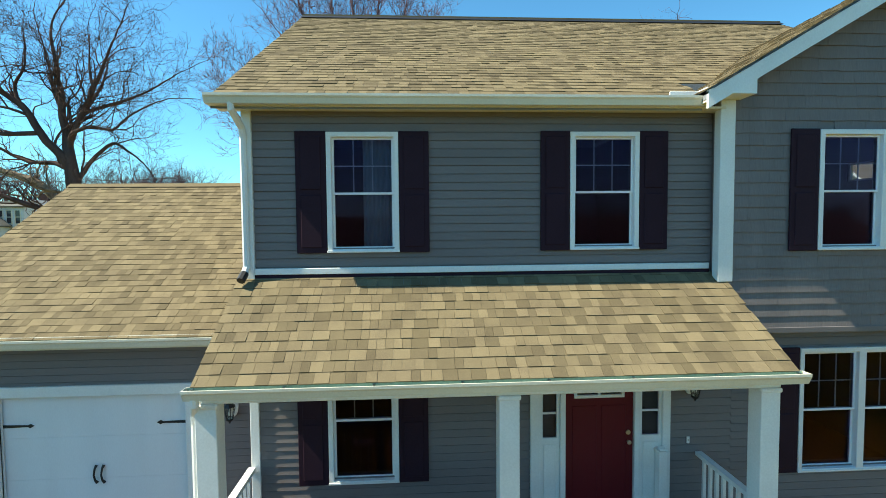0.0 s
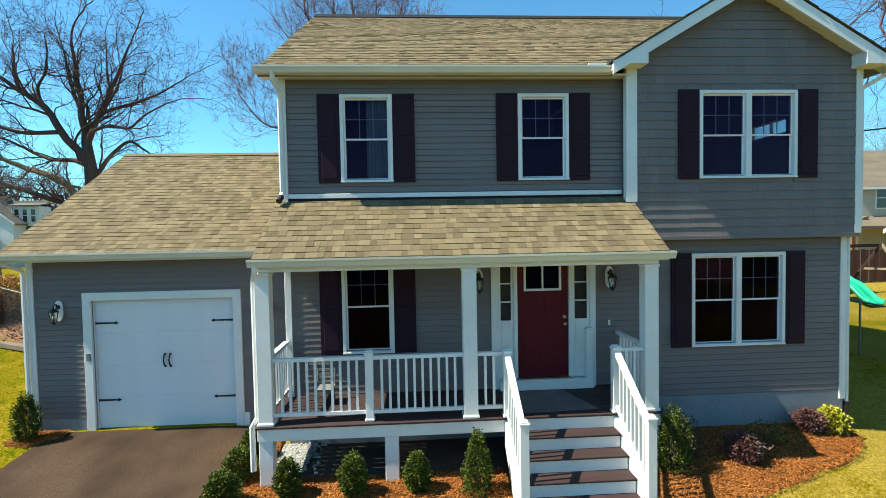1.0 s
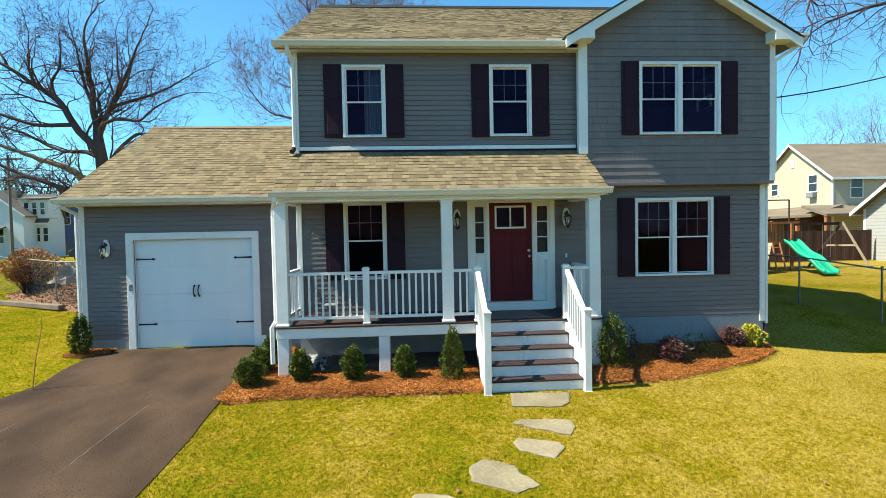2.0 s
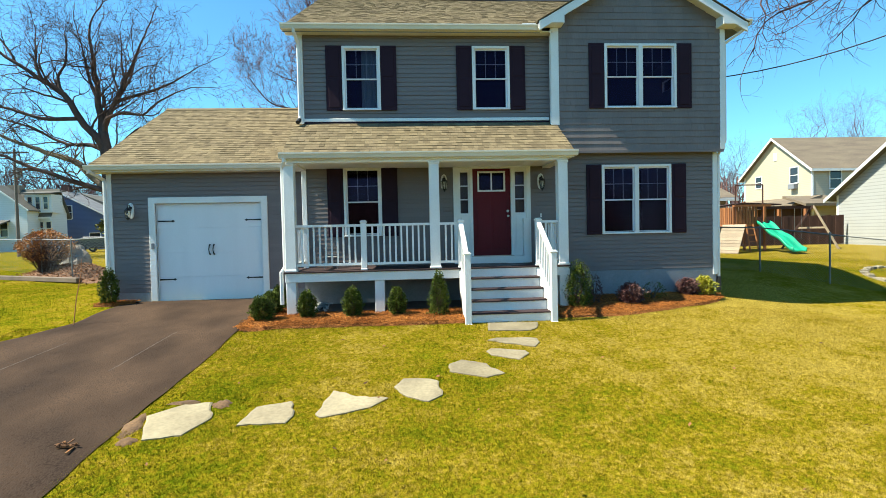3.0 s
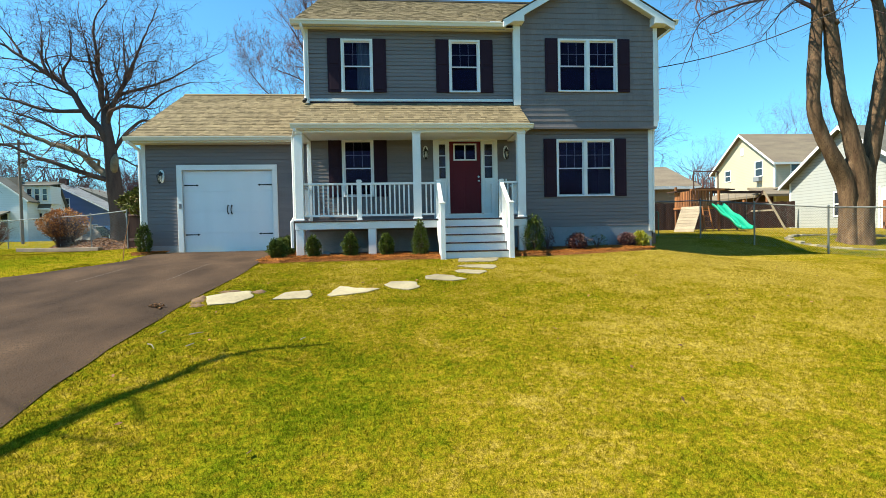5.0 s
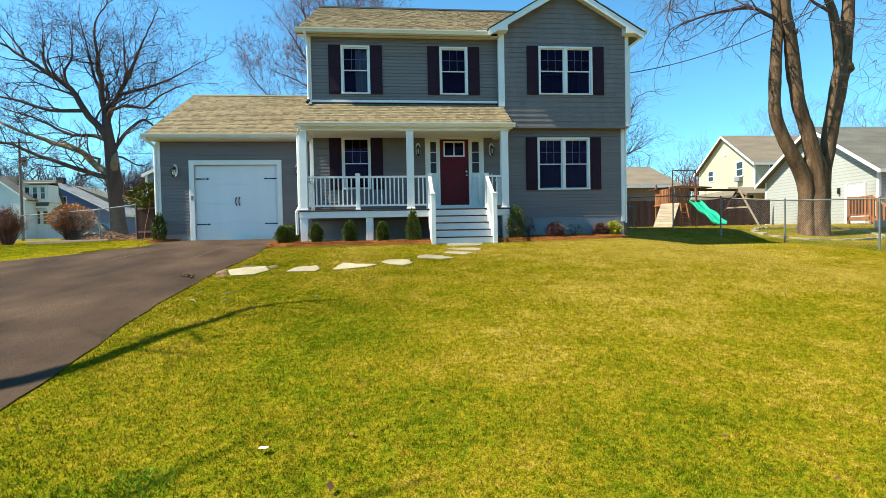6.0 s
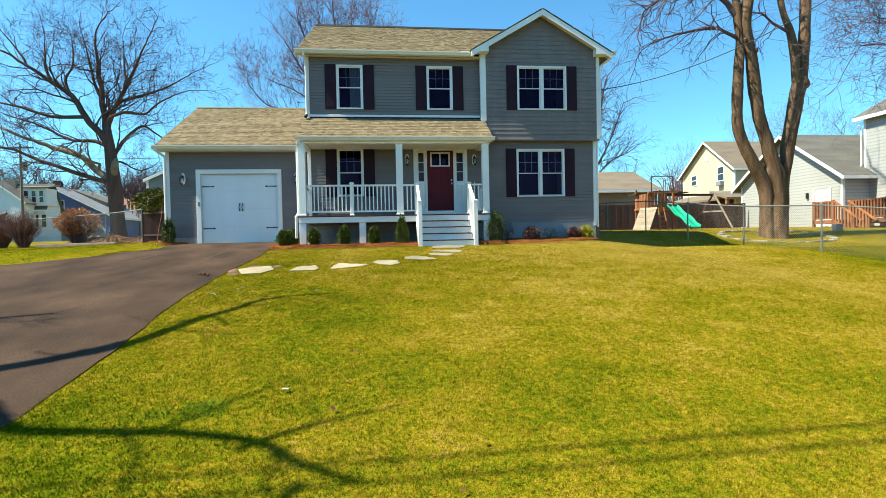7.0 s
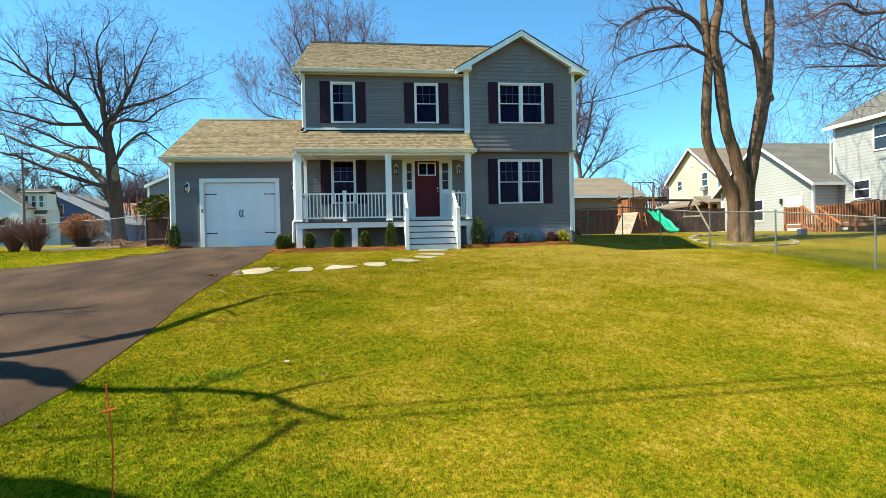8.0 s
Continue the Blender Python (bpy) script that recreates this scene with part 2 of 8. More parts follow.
# ---- mesh helpers ----
class Mesh:
    """Collects vertices and faces for one mesh."""

    def __init__(self):
        self.v, self.f = [], []

    def add(self, verts, faces):
        o = len(self.v)
        self.v += [tuple(p) for p in verts]
        self.f += [tuple(i + o for i in f) for f in faces]
        return self

    def box(self, x0, x1, y0, y1, z0, z1, c=0.0):
        x0, x1, y0, y1, z0, z1 = min(x0, x1), max(x0, x1), min(y0, y1), max(y0, y1), min(z0, z1), max(z0, z1)
        if not c:
            p = [(x, y, z) for x in (x0, x1) for y in (y0, y1) for z in (z0, z1)]
            return self.add(p, [(0, 1, 3, 2), (4, 6, 7, 5), (0, 4, 5, 1), (2, 3, 7, 6), (0, 2, 6, 4), (1, 5, 7, 3)])
        c = min(c, (x1 - x0) / 2.2, (y1 - y0) / 2.2, (z1 - z0) / 2.2)
        bm = bmesh.new()
        bmesh.ops.create_cube(bm, size=1.0)
        for v in bm.verts:
            v.co = Vector(((x0 + x1) / 2 + v.co.x * (x1 - x0), (y0 + y1) / 2 + v.co.y * (y1 - y0), (z0 + z1) / 2 + v.co.z * (z1 - z0)))
        bmesh.ops.bevel(bm, geom=bm.edges[:], offset=c, segments=1, affect="EDGES")
        bm.verts.index_update()
        self.add([v.co[:] for v in bm.verts], [[v.index for v in f.verts] for f in bm.faces])
        bm.free()
        return self

    def prism(self, poly, axis, a, b):
        """A flat outline drawn out along an axis. axis x: outline in (y, z); y: in (x, z); z: in (x, y)."""
        put = {"x": lambda p, t: (t, p[0], p[1]), "y": lambda p, t: (p[0], t, p[1]), "z": lambda p, t: (p[0], p[1], t)}[axis]
        n = len(poly)
        verts = [put(p, a) for p in poly] + [put(p, b) for p in poly]
        faces = [tuple(range(n))[::-1], tuple(range(n, 2 * n))] + [(i, (i + 1) % n, n + (i + 1) % n, n + i) for i in range(n)]
        return self.add(verts, faces)

    def panel(self, x0, x1, z0, z1, y0, y1, holes):
        """An upright slab along x with openings, as one connected shell."""
        cx = sorted({x0, x1, *(min(x1, max(x0, h[k])) for h in holes for k in (0, 1))})
        cz = sorted({z0, z1, *(min(z1, max(z0, h[k])) for h in holes for k in (2, 3))})
        nx, nz = len(cx), len(cz)
        full = [[not any(h[0] < (cx[i] + cx[i + 1]) / 2 < h[1] and h[2] < (cz[k] + cz[k + 1]) / 2 < h[3] for h in holes) for k in range(nz - 1)] for i in range(nx - 1)]
        solid = lambda i, k: 0 <= i < nx - 1 and 0 <= k < nz - 1 and full[i][k]
        at = lambda i, k, b: 2 * (i * nz + k) + b
        faces = []
        for i in range(nx - 1):
            for k in range(nz - 1):
                if not full[i][k]:
                    continue
                faces += [(at(i, k, 0), at(i + 1, k, 0), at(i + 1, k + 1, 0), at(i, k + 1, 0)), (at(i, k, 1), at(i, k + 1, 1), at(i + 1, k + 1, 1), at(i + 1, k, 1))]
                if not solid(i - 1, k):
                    faces.append((at(i, k, 0), at(i, k + 1, 0), at(i, k + 1, 1), at(i, k, 1)))
                if not solid(i + 1, k):
                    faces.append((at(i + 1, k, 0), at(i + 1, k, 1), at(i + 1, k + 1, 1), at(i + 1, k + 1, 0)))
                if not solid(i, k - 1):
                    faces.append((at(i, k, 0), at(i, k, 1), at(i + 1, k, 1), at(i + 1, k, 0)))
                if not solid(i, k + 1):
                    faces.append((at(i, k + 1, 0), at(i + 1, k + 1, 0), at(i + 1, k + 1, 1), at(i, k + 1, 1)))
        verts = [(cx[i], (y0, y1)[b], cz[k]) for i in range(nx) for k in range(nz) for b in (0, 1)]
        used = sorted({i for f in faces for i in f})
        renum = {i: j for j, i in enumerate(used)}
        return self.add([verts[i] for i in used], [tuple(renum[i] for i in f) for f in faces])

    def tube(self, points, radii, sides=8, squash=1.0):
        pts = [Vector(p) for p in points]
        if not hasattr(radii, "__len__"):
            radii = [radii] * len(pts)
        rings, up = [], None
        for i, p in enumerate(pts):
            d = (pts[min(i + 1, len(pts) - 1)] - pts[max(i - 1, 0)]).normalized()
            side = d.orthogonal().normalized() if up is None else (up - d * up.dot(d)).normalized()
            up = side
            other = d.cross(side)
            rings += [p + (side * math.cos(k * math.tau / sides) + other * math.sin(k * math.tau / sides) * squash) * radii[i] for k in range(sides)]
        faces = []
        for i in range(len(pts) - 1):
            for k in range(sides):
                a, b = i * sides + k, i * sides + (k + 1) % sides
                faces.append((a, b, b + sides, a + sides))
        faces += [tuple(range(sides))[::-1], tuple(range((len(pts) - 1) * sides, len(pts) * sides))]
        return self.add(rings, faces)

    def bar(self, a, b, w, h):
        """A square bar from a to b."""
        a, b = Vector(a), Vector(b)
        d = (b - a).normalized()
        side = d.cross(Vector((0, 0, 1)))
        side = Vector((1, 0, 0)) if side.length < 1e-3 else side.normalized()
        top = side.cross(d).normalized()
        p = [q + side * sx * w / 2 + top * sz * h / 2 for q in (a, b) for sx, sz in ((-1, -1), (1, -1), (1, 1), (-1, 1))]
        return self.add(p, [(0, 3, 2, 1), (4, 5, 6, 7), (0, 1, 5, 4), (1, 2, 6, 5), (2, 3, 7, 6), (3, 0, 4, 7)])


def mesh_data(name, mb, mat, smooth=False, bevel=0.0):
    me = bpy.data.meshes.new(name)
    me.from_pydata(mb.v, [], mb.f)
    if len(mb.f) < 4000:
        bm = bmesh.new()
        bm.from_mesh(me)
        bmesh.ops.recalc_face_normals(bm, faces=bm.faces)
        if bevel:
            sharp = [e for e in bm.edges if len(e.link_faces) == 2 and e.calc_face_angle(0.0) > 0.5]
            bmesh.ops.bevel(bm, geom=sharp, offset=bevel, segments=1, affect="EDGES")
        bm.to_mesh(me)
        bm.free()
    me.materials.append(mat)
    if smooth:
        me.shade_smooth()
    return me


def part(name, mb, mat, parent=None, label="", smooth=False, bevel=0.0):
    ob = new(name, mesh_data(name, mb, mat, smooth, bevel))
    if parent:
        ob.parent = parent
    return tagged(ob, label=label)


def thing(name, label, category, at=(0, 0, 0), group="", kind=""):
    ob = new(name)
    ob.location = at
    ob.empty_display_size = 0.2
    return tagged(ob, label, category, group, kind)


def box(*a, c=0.0):
    return Mesh().box(*a, c=c)


def smooth01(t):
    t = min(1.0, max(0.0, t))
    return t * t * (3 - 2 * t)


PROFILE_Y = [-900, -60, -30, -24, -18, -14, -12, -8, -5.3, -3.9, -2.5, 0, 8, 15, 40, 900]
PROFILE_Z = [-3.6, -3.2, -2.9, -2.6, -2.06, -1.53, -1.25, -0.74, -0.4, -0.26, -0.07, 0.04, 0.36, 0.5, 0.8, 0.8]


def ground_z(x, y):
    z = float(np.interp(y, PROFILE_Y, PROFILE_Z))
    z -= 0.36 * smooth01((x - 4.8) / 4) * smooth01((4 - y) / 4) * smooth01((y + 20) / 8)
    z -= 0.25 * smooth01((-9 - x) / 5) * smooth01((y - 2) / 6) * smooth01((40 - y) / 15)
    z += 0.07 * smooth01((-4 - x) / 1.5) * smooth01((y + 2.5) / 2.5) * smooth01((x + 14) / 3)
    return z


# ---- the ground ----
def ticks(*stretches):
    out = []
    for a, b, step in stretches:
        out += list(np.arange(a, b, step))
    return out + [stretches[-1][1]]


xs = ticks((-900, -100, 100), (-100, -20, 5), (-20, 20, 0.4), (20, 100, 5), (100, 900, 100))
ys = ticks((-900, -100, 100), (-100, -25, 5), (-25, 12, 0.4), (12, 100, 4), (100, 900, 100))
gm = Mesh()
for y in ys:
    for x in xs:
        gm.v.append((x, y, ground_z(x, y) - 0.008))
for j in range(len(ys) - 1):
    for i in range(len(xs) - 1):
        a = j * len(xs) + i
        gm.f.append((a, a + 1, a + 1 + len(xs), a + len(xs)))
tagged(part("ground", gm, LAWN, smooth=True), "yellow-green spring lawn sloping down from the house", "lawn", kind="structure")

DRIVE_LEFT = [(0.75, -8.35), (-1.2, -8.2), (-2.4, -8.5), (-3.2, -9.2), (-4.2, -10.6), (-5.2, -13.5), (-6.0, -18.0), (-40.0, -18.0)]
DRIVE_RIGHT = [(0.75, -4.7), (-2.2, -4.7), (-3.2, -4.66), (-5.6, -4.76), (-8.0, -4.8), (-9.5, -4.68), (-10.7, -4.53), (-12.3, -4.48), (-14.0, -4.75), (-20.0, -5.0), (-40.0, -5.2)]


def drive_edge(rows, y):
    return float(np.interp(-y, [-r[0] for r in rows], [r[1] for r in rows]))


dm = Mesh()
dys = ticks((-40, -20, 2), (-20, 0.75, 0.25))
cols = 40
for y in dys:
    x0, x1 = drive_edge(DRIVE_LEFT, y) + 0.05 * noise.noise((y * 1.3, 3, 0)), drive_edge(DRIVE_RIGHT, y) + 0.05 * noise.noise((y * 1.5, 9, 0))
    for i in range(cols + 1):
        x = x0 + (x1 - x0) * i / cols
        dm.v.append((x, y, ground_z(x, y) + 0.022 - (0.018 if i in (0, cols) else 0) + 0.008 * noise.noise((x, y, 5))))
for j in range(len(dys) - 1):
    for i in range(cols):
        a = j * (cols + 1) + i
        dm.f.append((a, a + 1, a + cols + 2, a + cols + 1))
tagged(part("driveway", dm, ASPHALT, smooth=True), "dark asphalt driveway with faint tyre marks", "driveway", kind="structure")

# ---- the house ----
house = thing("house", "grey two-storey house with white trim, tan shingle roof and attached garage", "house")


def wall_body(name, x0, x1, z0, z1, y0, y1, holes, mat=SIDING):
    """A wall along x with real openings."""
    mb = Mesh().panel(x0, x1, z0, z1, y0, y1, holes)
    return part(name, mb, mat, house)


def lap_boards(parent, x0, x1, z0, z1, y, holes, exposure=0.102, limit=None):
    """Lap siding: one board a course and stretch, thick at its lower lip."""
    count = int(math.ceil((z1 - z0) / exposure))
    for k in range(count):
        a, b = z0 + k * exposure, min(z1, z0 + (k + 1) * exposure)
        left, right = limit(a, b, x0, x1) if limit else (x0, x1)
        if right - left < 0.05:
            continue
        cuts = sorted({left, right, *(max(left, min(right, h[i])) for h in holes if h[2] < b and h[3] > a for i in (0, 1))})
        stretch = []
        for p, q in zip(cuts, cuts[1:]):
            lo, hi = a, b
            for h in holes:
                if h[0] < (p + q) / 2 < h[1] and h[2] < b and h[3] > a:
                    if h[2] <= a + 0.02 and h[3] >= b - 0.02:
                        lo = hi
                    elif h[2] > a:
                        hi = min(hi, h[2])
                    else:
                        lo = max(lo, h[3])
            if hi - lo > 0.015 and q - p > 0.01:
                if stretch and abs(stretch[-1][1] - p) < 1e-5 and stretch[-1][2:] == (lo, hi):
                    stretch[-1] = (stretch[-1][0], q, lo, hi)
                else:
                    stretch.append((p, q, lo, hi))
        for p, q, lo, hi in stretch:
            lo += 0.009 if lo == a else 0.0
            f0, f1 = 0.018 - 0.011 * (lo - a) / exposure, 0.018 - 0.011 * (hi - a) / exposure
            part("siding_board", Mesh().prism([(y, lo), (y - f0, lo), (y - f0 + 0.001, lo + 0.004), (y - f1, hi), (y, hi)], "x", p, q), SIDING, parent)


def window(x0, x1, z0, z1, y, units=1, curtain=False):
    """Double-hung window: casing with sill, and per unit two sashes, panes and a grille in the upper one."""
    t, low = 0.06, 0.035
    holes = [(x0 + t, x1 - t, z0 + low, z1 - t)] if units == 1 else [(x0 + t, (x0 + x1) / 2 - 0.05, z0 + low, z1 - t), ((x0 + x1) / 2 + 0.05, x1 - t, z0 + low, z1 - t)]
    mb = Mesh().panel(x0, x1, z0, z1, y - 0.045, y + 0.1, holes)
    win = part("window", mb, WHITE, house, "white double-hung window" if units == 1 else "white twin double-hung window", bevel=0.005)
    part("sill", box(x0 - 0.004, x1 + 0.004, y - 0.056, y - 0.046, z0 - 0.006, z0 + 0.02, c=0.004), WHITE, win)
    spans = [(x0 + t, x1 - t)] if units == 1 else [(x0 + t, (x0 + x1) / 2 - 0.05), ((x0 + x1) / 2 + 0.05, x1 - t)]
    zm = z0 + low + (z1 - t - z0 - low) * 0.5
    for a, b in spans:
        s = 0.028
        for lo, hi, yy in ((zm - 0.015, z1 - t, y + 0.005), (z0 + low, zm + 0.015, y + 0.03)):
            m = Mesh().panel(a, b, lo, hi, yy, yy + 0.03, [(a + s, b - s, lo + s, hi - s)])
            part("sash", m, VINYL, win, bevel=0.003)
            pane = part("pane", box(a + s, b - s, yy + 0.012, yy + 0.018, lo + s, hi - s), GLASS, win)
            pane.visible_shadow = False
        lo, hi = zm + 0.015, z1 - t - s
        for k in (1, 2):
            xm = a + s + (b - a - 2 * s) * k / 3
            part("muntin", box(xm - 0.007, xm + 0.007, y + 0.024, y + 0.032, lo, hi), VINYL, win)
        zc = lo + (hi - lo) * 0.5
        part("muntin", box(a + s, b - s, y + 0.023, y + 0.031, zc - 0.007, zc + 0.007), VINYL, win)
        if curtain:
            m = Mesh()
            n = 36
            left = a + s + (b - a - 2 * s) * 0.48
            for k in range(n + 1):
                x = left + (b - left) * k / n
                yy = y + 0.16 + 0.02 * math.sin(k * 1.25)
                m.v += [(x, yy, z0 + 0.03), (x, yy, z1)]
            m.f += [(2 * k, 2 * k + 2, 2 * k + 3, 2 * k + 1) for k in range(n)]
            m.v += [(p[0], p[1] + 0.004, p[2]) for p in m.v]
            m.f += [tuple(i + 2 * n + 2 for i in f[::-1]) for f in m.f]
            part("curtain", m, CURTAIN, win, "pale curtain drawn over half the window", smooth=True)
    return win


def shutter(x0, x1, z0, z1, y):
    """Raised-panel shutter."""
    mb = box(x0, x1, y - 0.032, y - 0.004, z0, z1, c=0.006)
    sh = part("shutter", mb, SHUTTER, house, "dark plum panelled shutter")
    mid = z0 + (z1 - z0) * 0.5
    for lo, hi in ((z0 + 0.07, mid - 0.035), (mid + 0.035, z1 - 0.07)):
        part("panel", box(x0 + 0.06, x1 - 0.06, y - 0.044, y - 0.03, lo, hi, c=0.012), SHUTTER, sh)


# plan of the fronts
YU, YB, YG = 0.0, -0.205, 0.9
W1, W2 = (-2.95, -2.08, 4.515, 5.968), (0.045, 0.925, 4.515, 5.975)
W3, W4, W5 = (3.115, 4.85, 4.485, 5.97), (3.1, 4.815, 1.545, 3.19), (-2.99, -2.12, 1.62, 3.22)
XL, XB, XR = -3.93, 1.9, 6.0
SURROUND = (-0.455, 1.375, 0.9, 3.27)


def hole(w, m=0.05):
    return (w[0] + m, w[1] - m, w[2] + m, w[3] - m)


upper = wall_body("wall", XL, XB, 4.1, 6.34, YU, YU + 0.16, [hole(W1), hole(W2)])
lap_boards(upper, XL + 0.1, XB - 0.02, 4.335, 6.22, YU, [hole(W1, 0.02), hole(W2, 0.02)])
lower = wall_body("wall", XL, XR - 0.04, 0.0, 4.1, YU + 0.001, YU + 0.16, [hole(W4), hole(W5), (-0.4, 1.35, 0.92, 3.2)])
lap_boards(lower, XL + 0.1, XB + 0.3, 0.92, 3.2, YU, [hole(W5, 0.02), (-0.42, 1.37, 0.0, 3.28)])
lap_boards(lower, XB + 0.3, XR - 0.1, 0.67, 3.5, YU, [hole(W4, 0.02)])
part("foundation", box(XL, XR - 0.06, YU - 0.012, YU + 0.0, -0.4, 0.665), CONCRETE, house, "grey painted foundation")

# overhanging front bay with its gable
BAY_MID, BAY_HALF, BAY_TOP, BAY_EAVE = 3.97, 2.45, 7.83, 6.4
PITCH_B = (BAY_TOP - BAY_EAVE) / BAY_HALF
bay = wall_body("wall", XB, XR + 0.02, 3.5, 6.4, YB, YB + 0.16, [hole(W3)])
gb = Mesh().prism([(XB, 6.4), (XR + 0.02, 6.4), (BAY_MID, BAY_TOP - 0.16)], "y", YB, YB + 0.16)
part("wall", gb, CONCRETE, house)
part("wall", box(XB, XB + 0.1, YB + 0.16, YU, 3.5, 6.4), SIDING, house)
part("wall", box(XR - 0.08, XR + 0.02, YB + 0.16, YU + 0.16, 3.5, 6.4), SIDING, house)
part("soffit", box(XB, XR + 0.02, YB - 0.025, YU + 0.0, 3.47, 3.5), SIDING, house, "grey underside of the overhang")
part("trim_board", box(XB, XR + 0.02, YB - 0.03, YB, 3.44, 3.51, c=0.004), SIDING, house)

# side and back walls, floors, inner partitions
DEPTH = 9.4
part("wall", box(XL, XL + 0.16, YU + 0.16, DEPTH, 0.0, 6.4), SIDING, house)
SLIT = (1.15, 2.35, 5.54, 5.86)
east_wall = Mesh().panel(YU + 0.16, DEPTH, 0.0, 6.4, XR - 0.16, XR - 0.04, [SLIT])
east_wall.v = [(p[1], p[0], p[2]) for p in east_wall.v]
part("wall", east_wall, SIDING, house)
slit_frame = Mesh().panel(SLIT[0], SLIT[1], SLIT[2], SLIT[3], XR - 0.12, XR - 0.06, [(SLIT[0] + 0.03, 1.76, SLIT[2] + 0.03, SLIT[3] - 0.03), (1.79, SLIT[1] - 0.03, SLIT[2] + 0.03, SLIT[3] - 0.03)])
slit_frame.v = [(p[1], p[0], p[2]) for p in slit_frame.v]
side_window = part("window", slit_frame, WHITE, house, "low wide sliding window in the side wall")
part("pane", box(XR - 0.095, XR - 0.089, SLIT[0] + 0.03, SLIT[1] - 0.03, SLIT[2] + 0.03, SLIT[3] - 0.03), GLASS_CLEAR, side_window).visible_shadow = False
part("wall", box(XL, XR - 0.04, DEPTH, DEPTH + 0.16, 0.0, 6.4), SIDING, house)
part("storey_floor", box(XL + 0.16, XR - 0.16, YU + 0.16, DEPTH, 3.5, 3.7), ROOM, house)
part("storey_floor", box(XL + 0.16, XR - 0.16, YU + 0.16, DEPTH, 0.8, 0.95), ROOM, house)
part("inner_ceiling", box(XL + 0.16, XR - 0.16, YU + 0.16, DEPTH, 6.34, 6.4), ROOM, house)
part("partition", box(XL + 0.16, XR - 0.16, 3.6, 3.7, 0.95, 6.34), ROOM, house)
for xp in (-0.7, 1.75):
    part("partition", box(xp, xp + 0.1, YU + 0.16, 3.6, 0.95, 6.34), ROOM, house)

for w, y, units, curtain in ((W1, YU, 1, True), (W2, YU, 1, False), (W3, YB, 2, False), (W4, YU, 2, False), (W5, YU, 1, False)):
    window(*w, y - 0.012, units, curtain)
    shutter(w[0] - 0.37, w[0] - 0.004, w[2] - 0.01, w[3] + 0.01, y - 0.02)
    shutter(w[1] + 0.004, w[1] + 0.37, w[2] - 0.01, w[3] + 0.01, y - 0.02)

# corner boards
for x0, x1, y0, y1, z0, z1 in ((XL - 0.01, XL + 0.1, YU - 0.055, YU + 0.1, 4.2, 6.22), (XL - 0.01, XL + 0.1, YU - 0.035, YU + 0.1, 0.9, 3.14),
                               (XB - 0.05, XB + 0.14, YB - 0.03, YB + 0.1, 4.1, 6.33), (XR - 0.07, XR + 0.05, YB - 0.03, YB + 0.1, 3.5, 6.33),
                               (XR - 0.14, XR - 0.02, YU - 0.035, YU + 0.1, 0.5, 3.46)):
    part("corner_board", box(x0, x1, y0, y1, z0, z1, c=0.006), WHITE, house)
part("flashing", box(XL + 0.1, XB - 0.05, YU - 0.05, YU - 0.001, 4.25, 4.325, c=0.006), WHITE, house, "white flashing above the porch roof")

# Added dark strip stands in for the shade below the flashing.
part("shade_strip", box(XL + 0.1, XB - 0.05, YU - 0.042, YU - 0.001, 4.13, 4.248), SHUTTER, house, "dark strip drawing the shade at the foot of the wall")

# entrance: surround, sidelights, door
X0, X1, _, Z1 = SURROUND
sm = Mesh().panel(X0, X1, 0.9, Z1, -0.05, 0.05, [(-0.33, -0.07, 1.08, 3.14), (0.0, 0.9, 0.9, 3.14), (0.97, 1.27, 1.08, 3.14)])
surround = part("door_surround", sm, WHITE, house, "white entrance surround with sidelights", bevel=0.006)
part("head_moulding", box(X0 - 0.03, X1 + 0.03, -0.066, -0.052, 3.26, 3.32, c=0.004), WHITE, surround)
part("threshold_step", box(X0 + 0.12, X1 - 0.12, -0.16, 0.04, 0.9, 1.08, c=0.008), WHITE, surround)
part("threshold", box(-0.05, 0.95, -0.12, 0.06, 1.08, 1.1, c=0.004), STEEL, surround)
for a, b in ((-0.33, -0.07), (0.97, 1.27)):
    part("sidelight_panel", Mesh().panel(a, b, 1.08, 3.14, -0.02, 0.03, [(a + 0.04, b - 0.04, 2.1, 3.06)]), WHITE, surround, bevel=0.004)
    part("raised_panel", box(a + 0.05, b - 0.05, -0.032, -0.018, 1.25, 2.02, c=0.01), WHITE, surround)
    p = part("pane", box(a + 0.04, b - 0.04, 0.002, 0.008, 2.1, 3.06), GLASS, surround)
    p.visible_shadow = False
    part("shade", box(a + 0.03, b - 0.03, 0.034, 0.038, 2.09, 3.07), SHADE, surround, "pale tan cloth shade behind the sidelight")
    for k in (1, 2):
        zz = 2.1 + 0.96 * k / 3
        part("muntin", box(a + 0.04, b - 0.04, -0.012, 0.016, zz - 0.012, zz + 0.012), WHITE, surround)
dm = Mesh().panel(0.004, 0.896, 1.1, 3.135, 0.0, 0.045, [(0.13, 0.77, 2.6, 3.07)])
front_door = part("front_door", dm, DOOR_RED, house, "closed dark red front door with a two-pane light")
fm = Mesh().panel(0.12, 0.78, 2.6, 3.08, -0.014, 0.05, [(0.16, 0.435, 2.64, 3.04), (0.465, 0.74, 2.64, 3.04)])
part("light_frame", fm, WHITE, front_door, bevel=0.004)
for a, b in ((0.16, 0.435), (0.465, 0.74)):
    p = part("pane", box(a, b, 0.01, 0.016, 2.64, 3.04), GLASS, front_door)
    p.visible_shadow = False
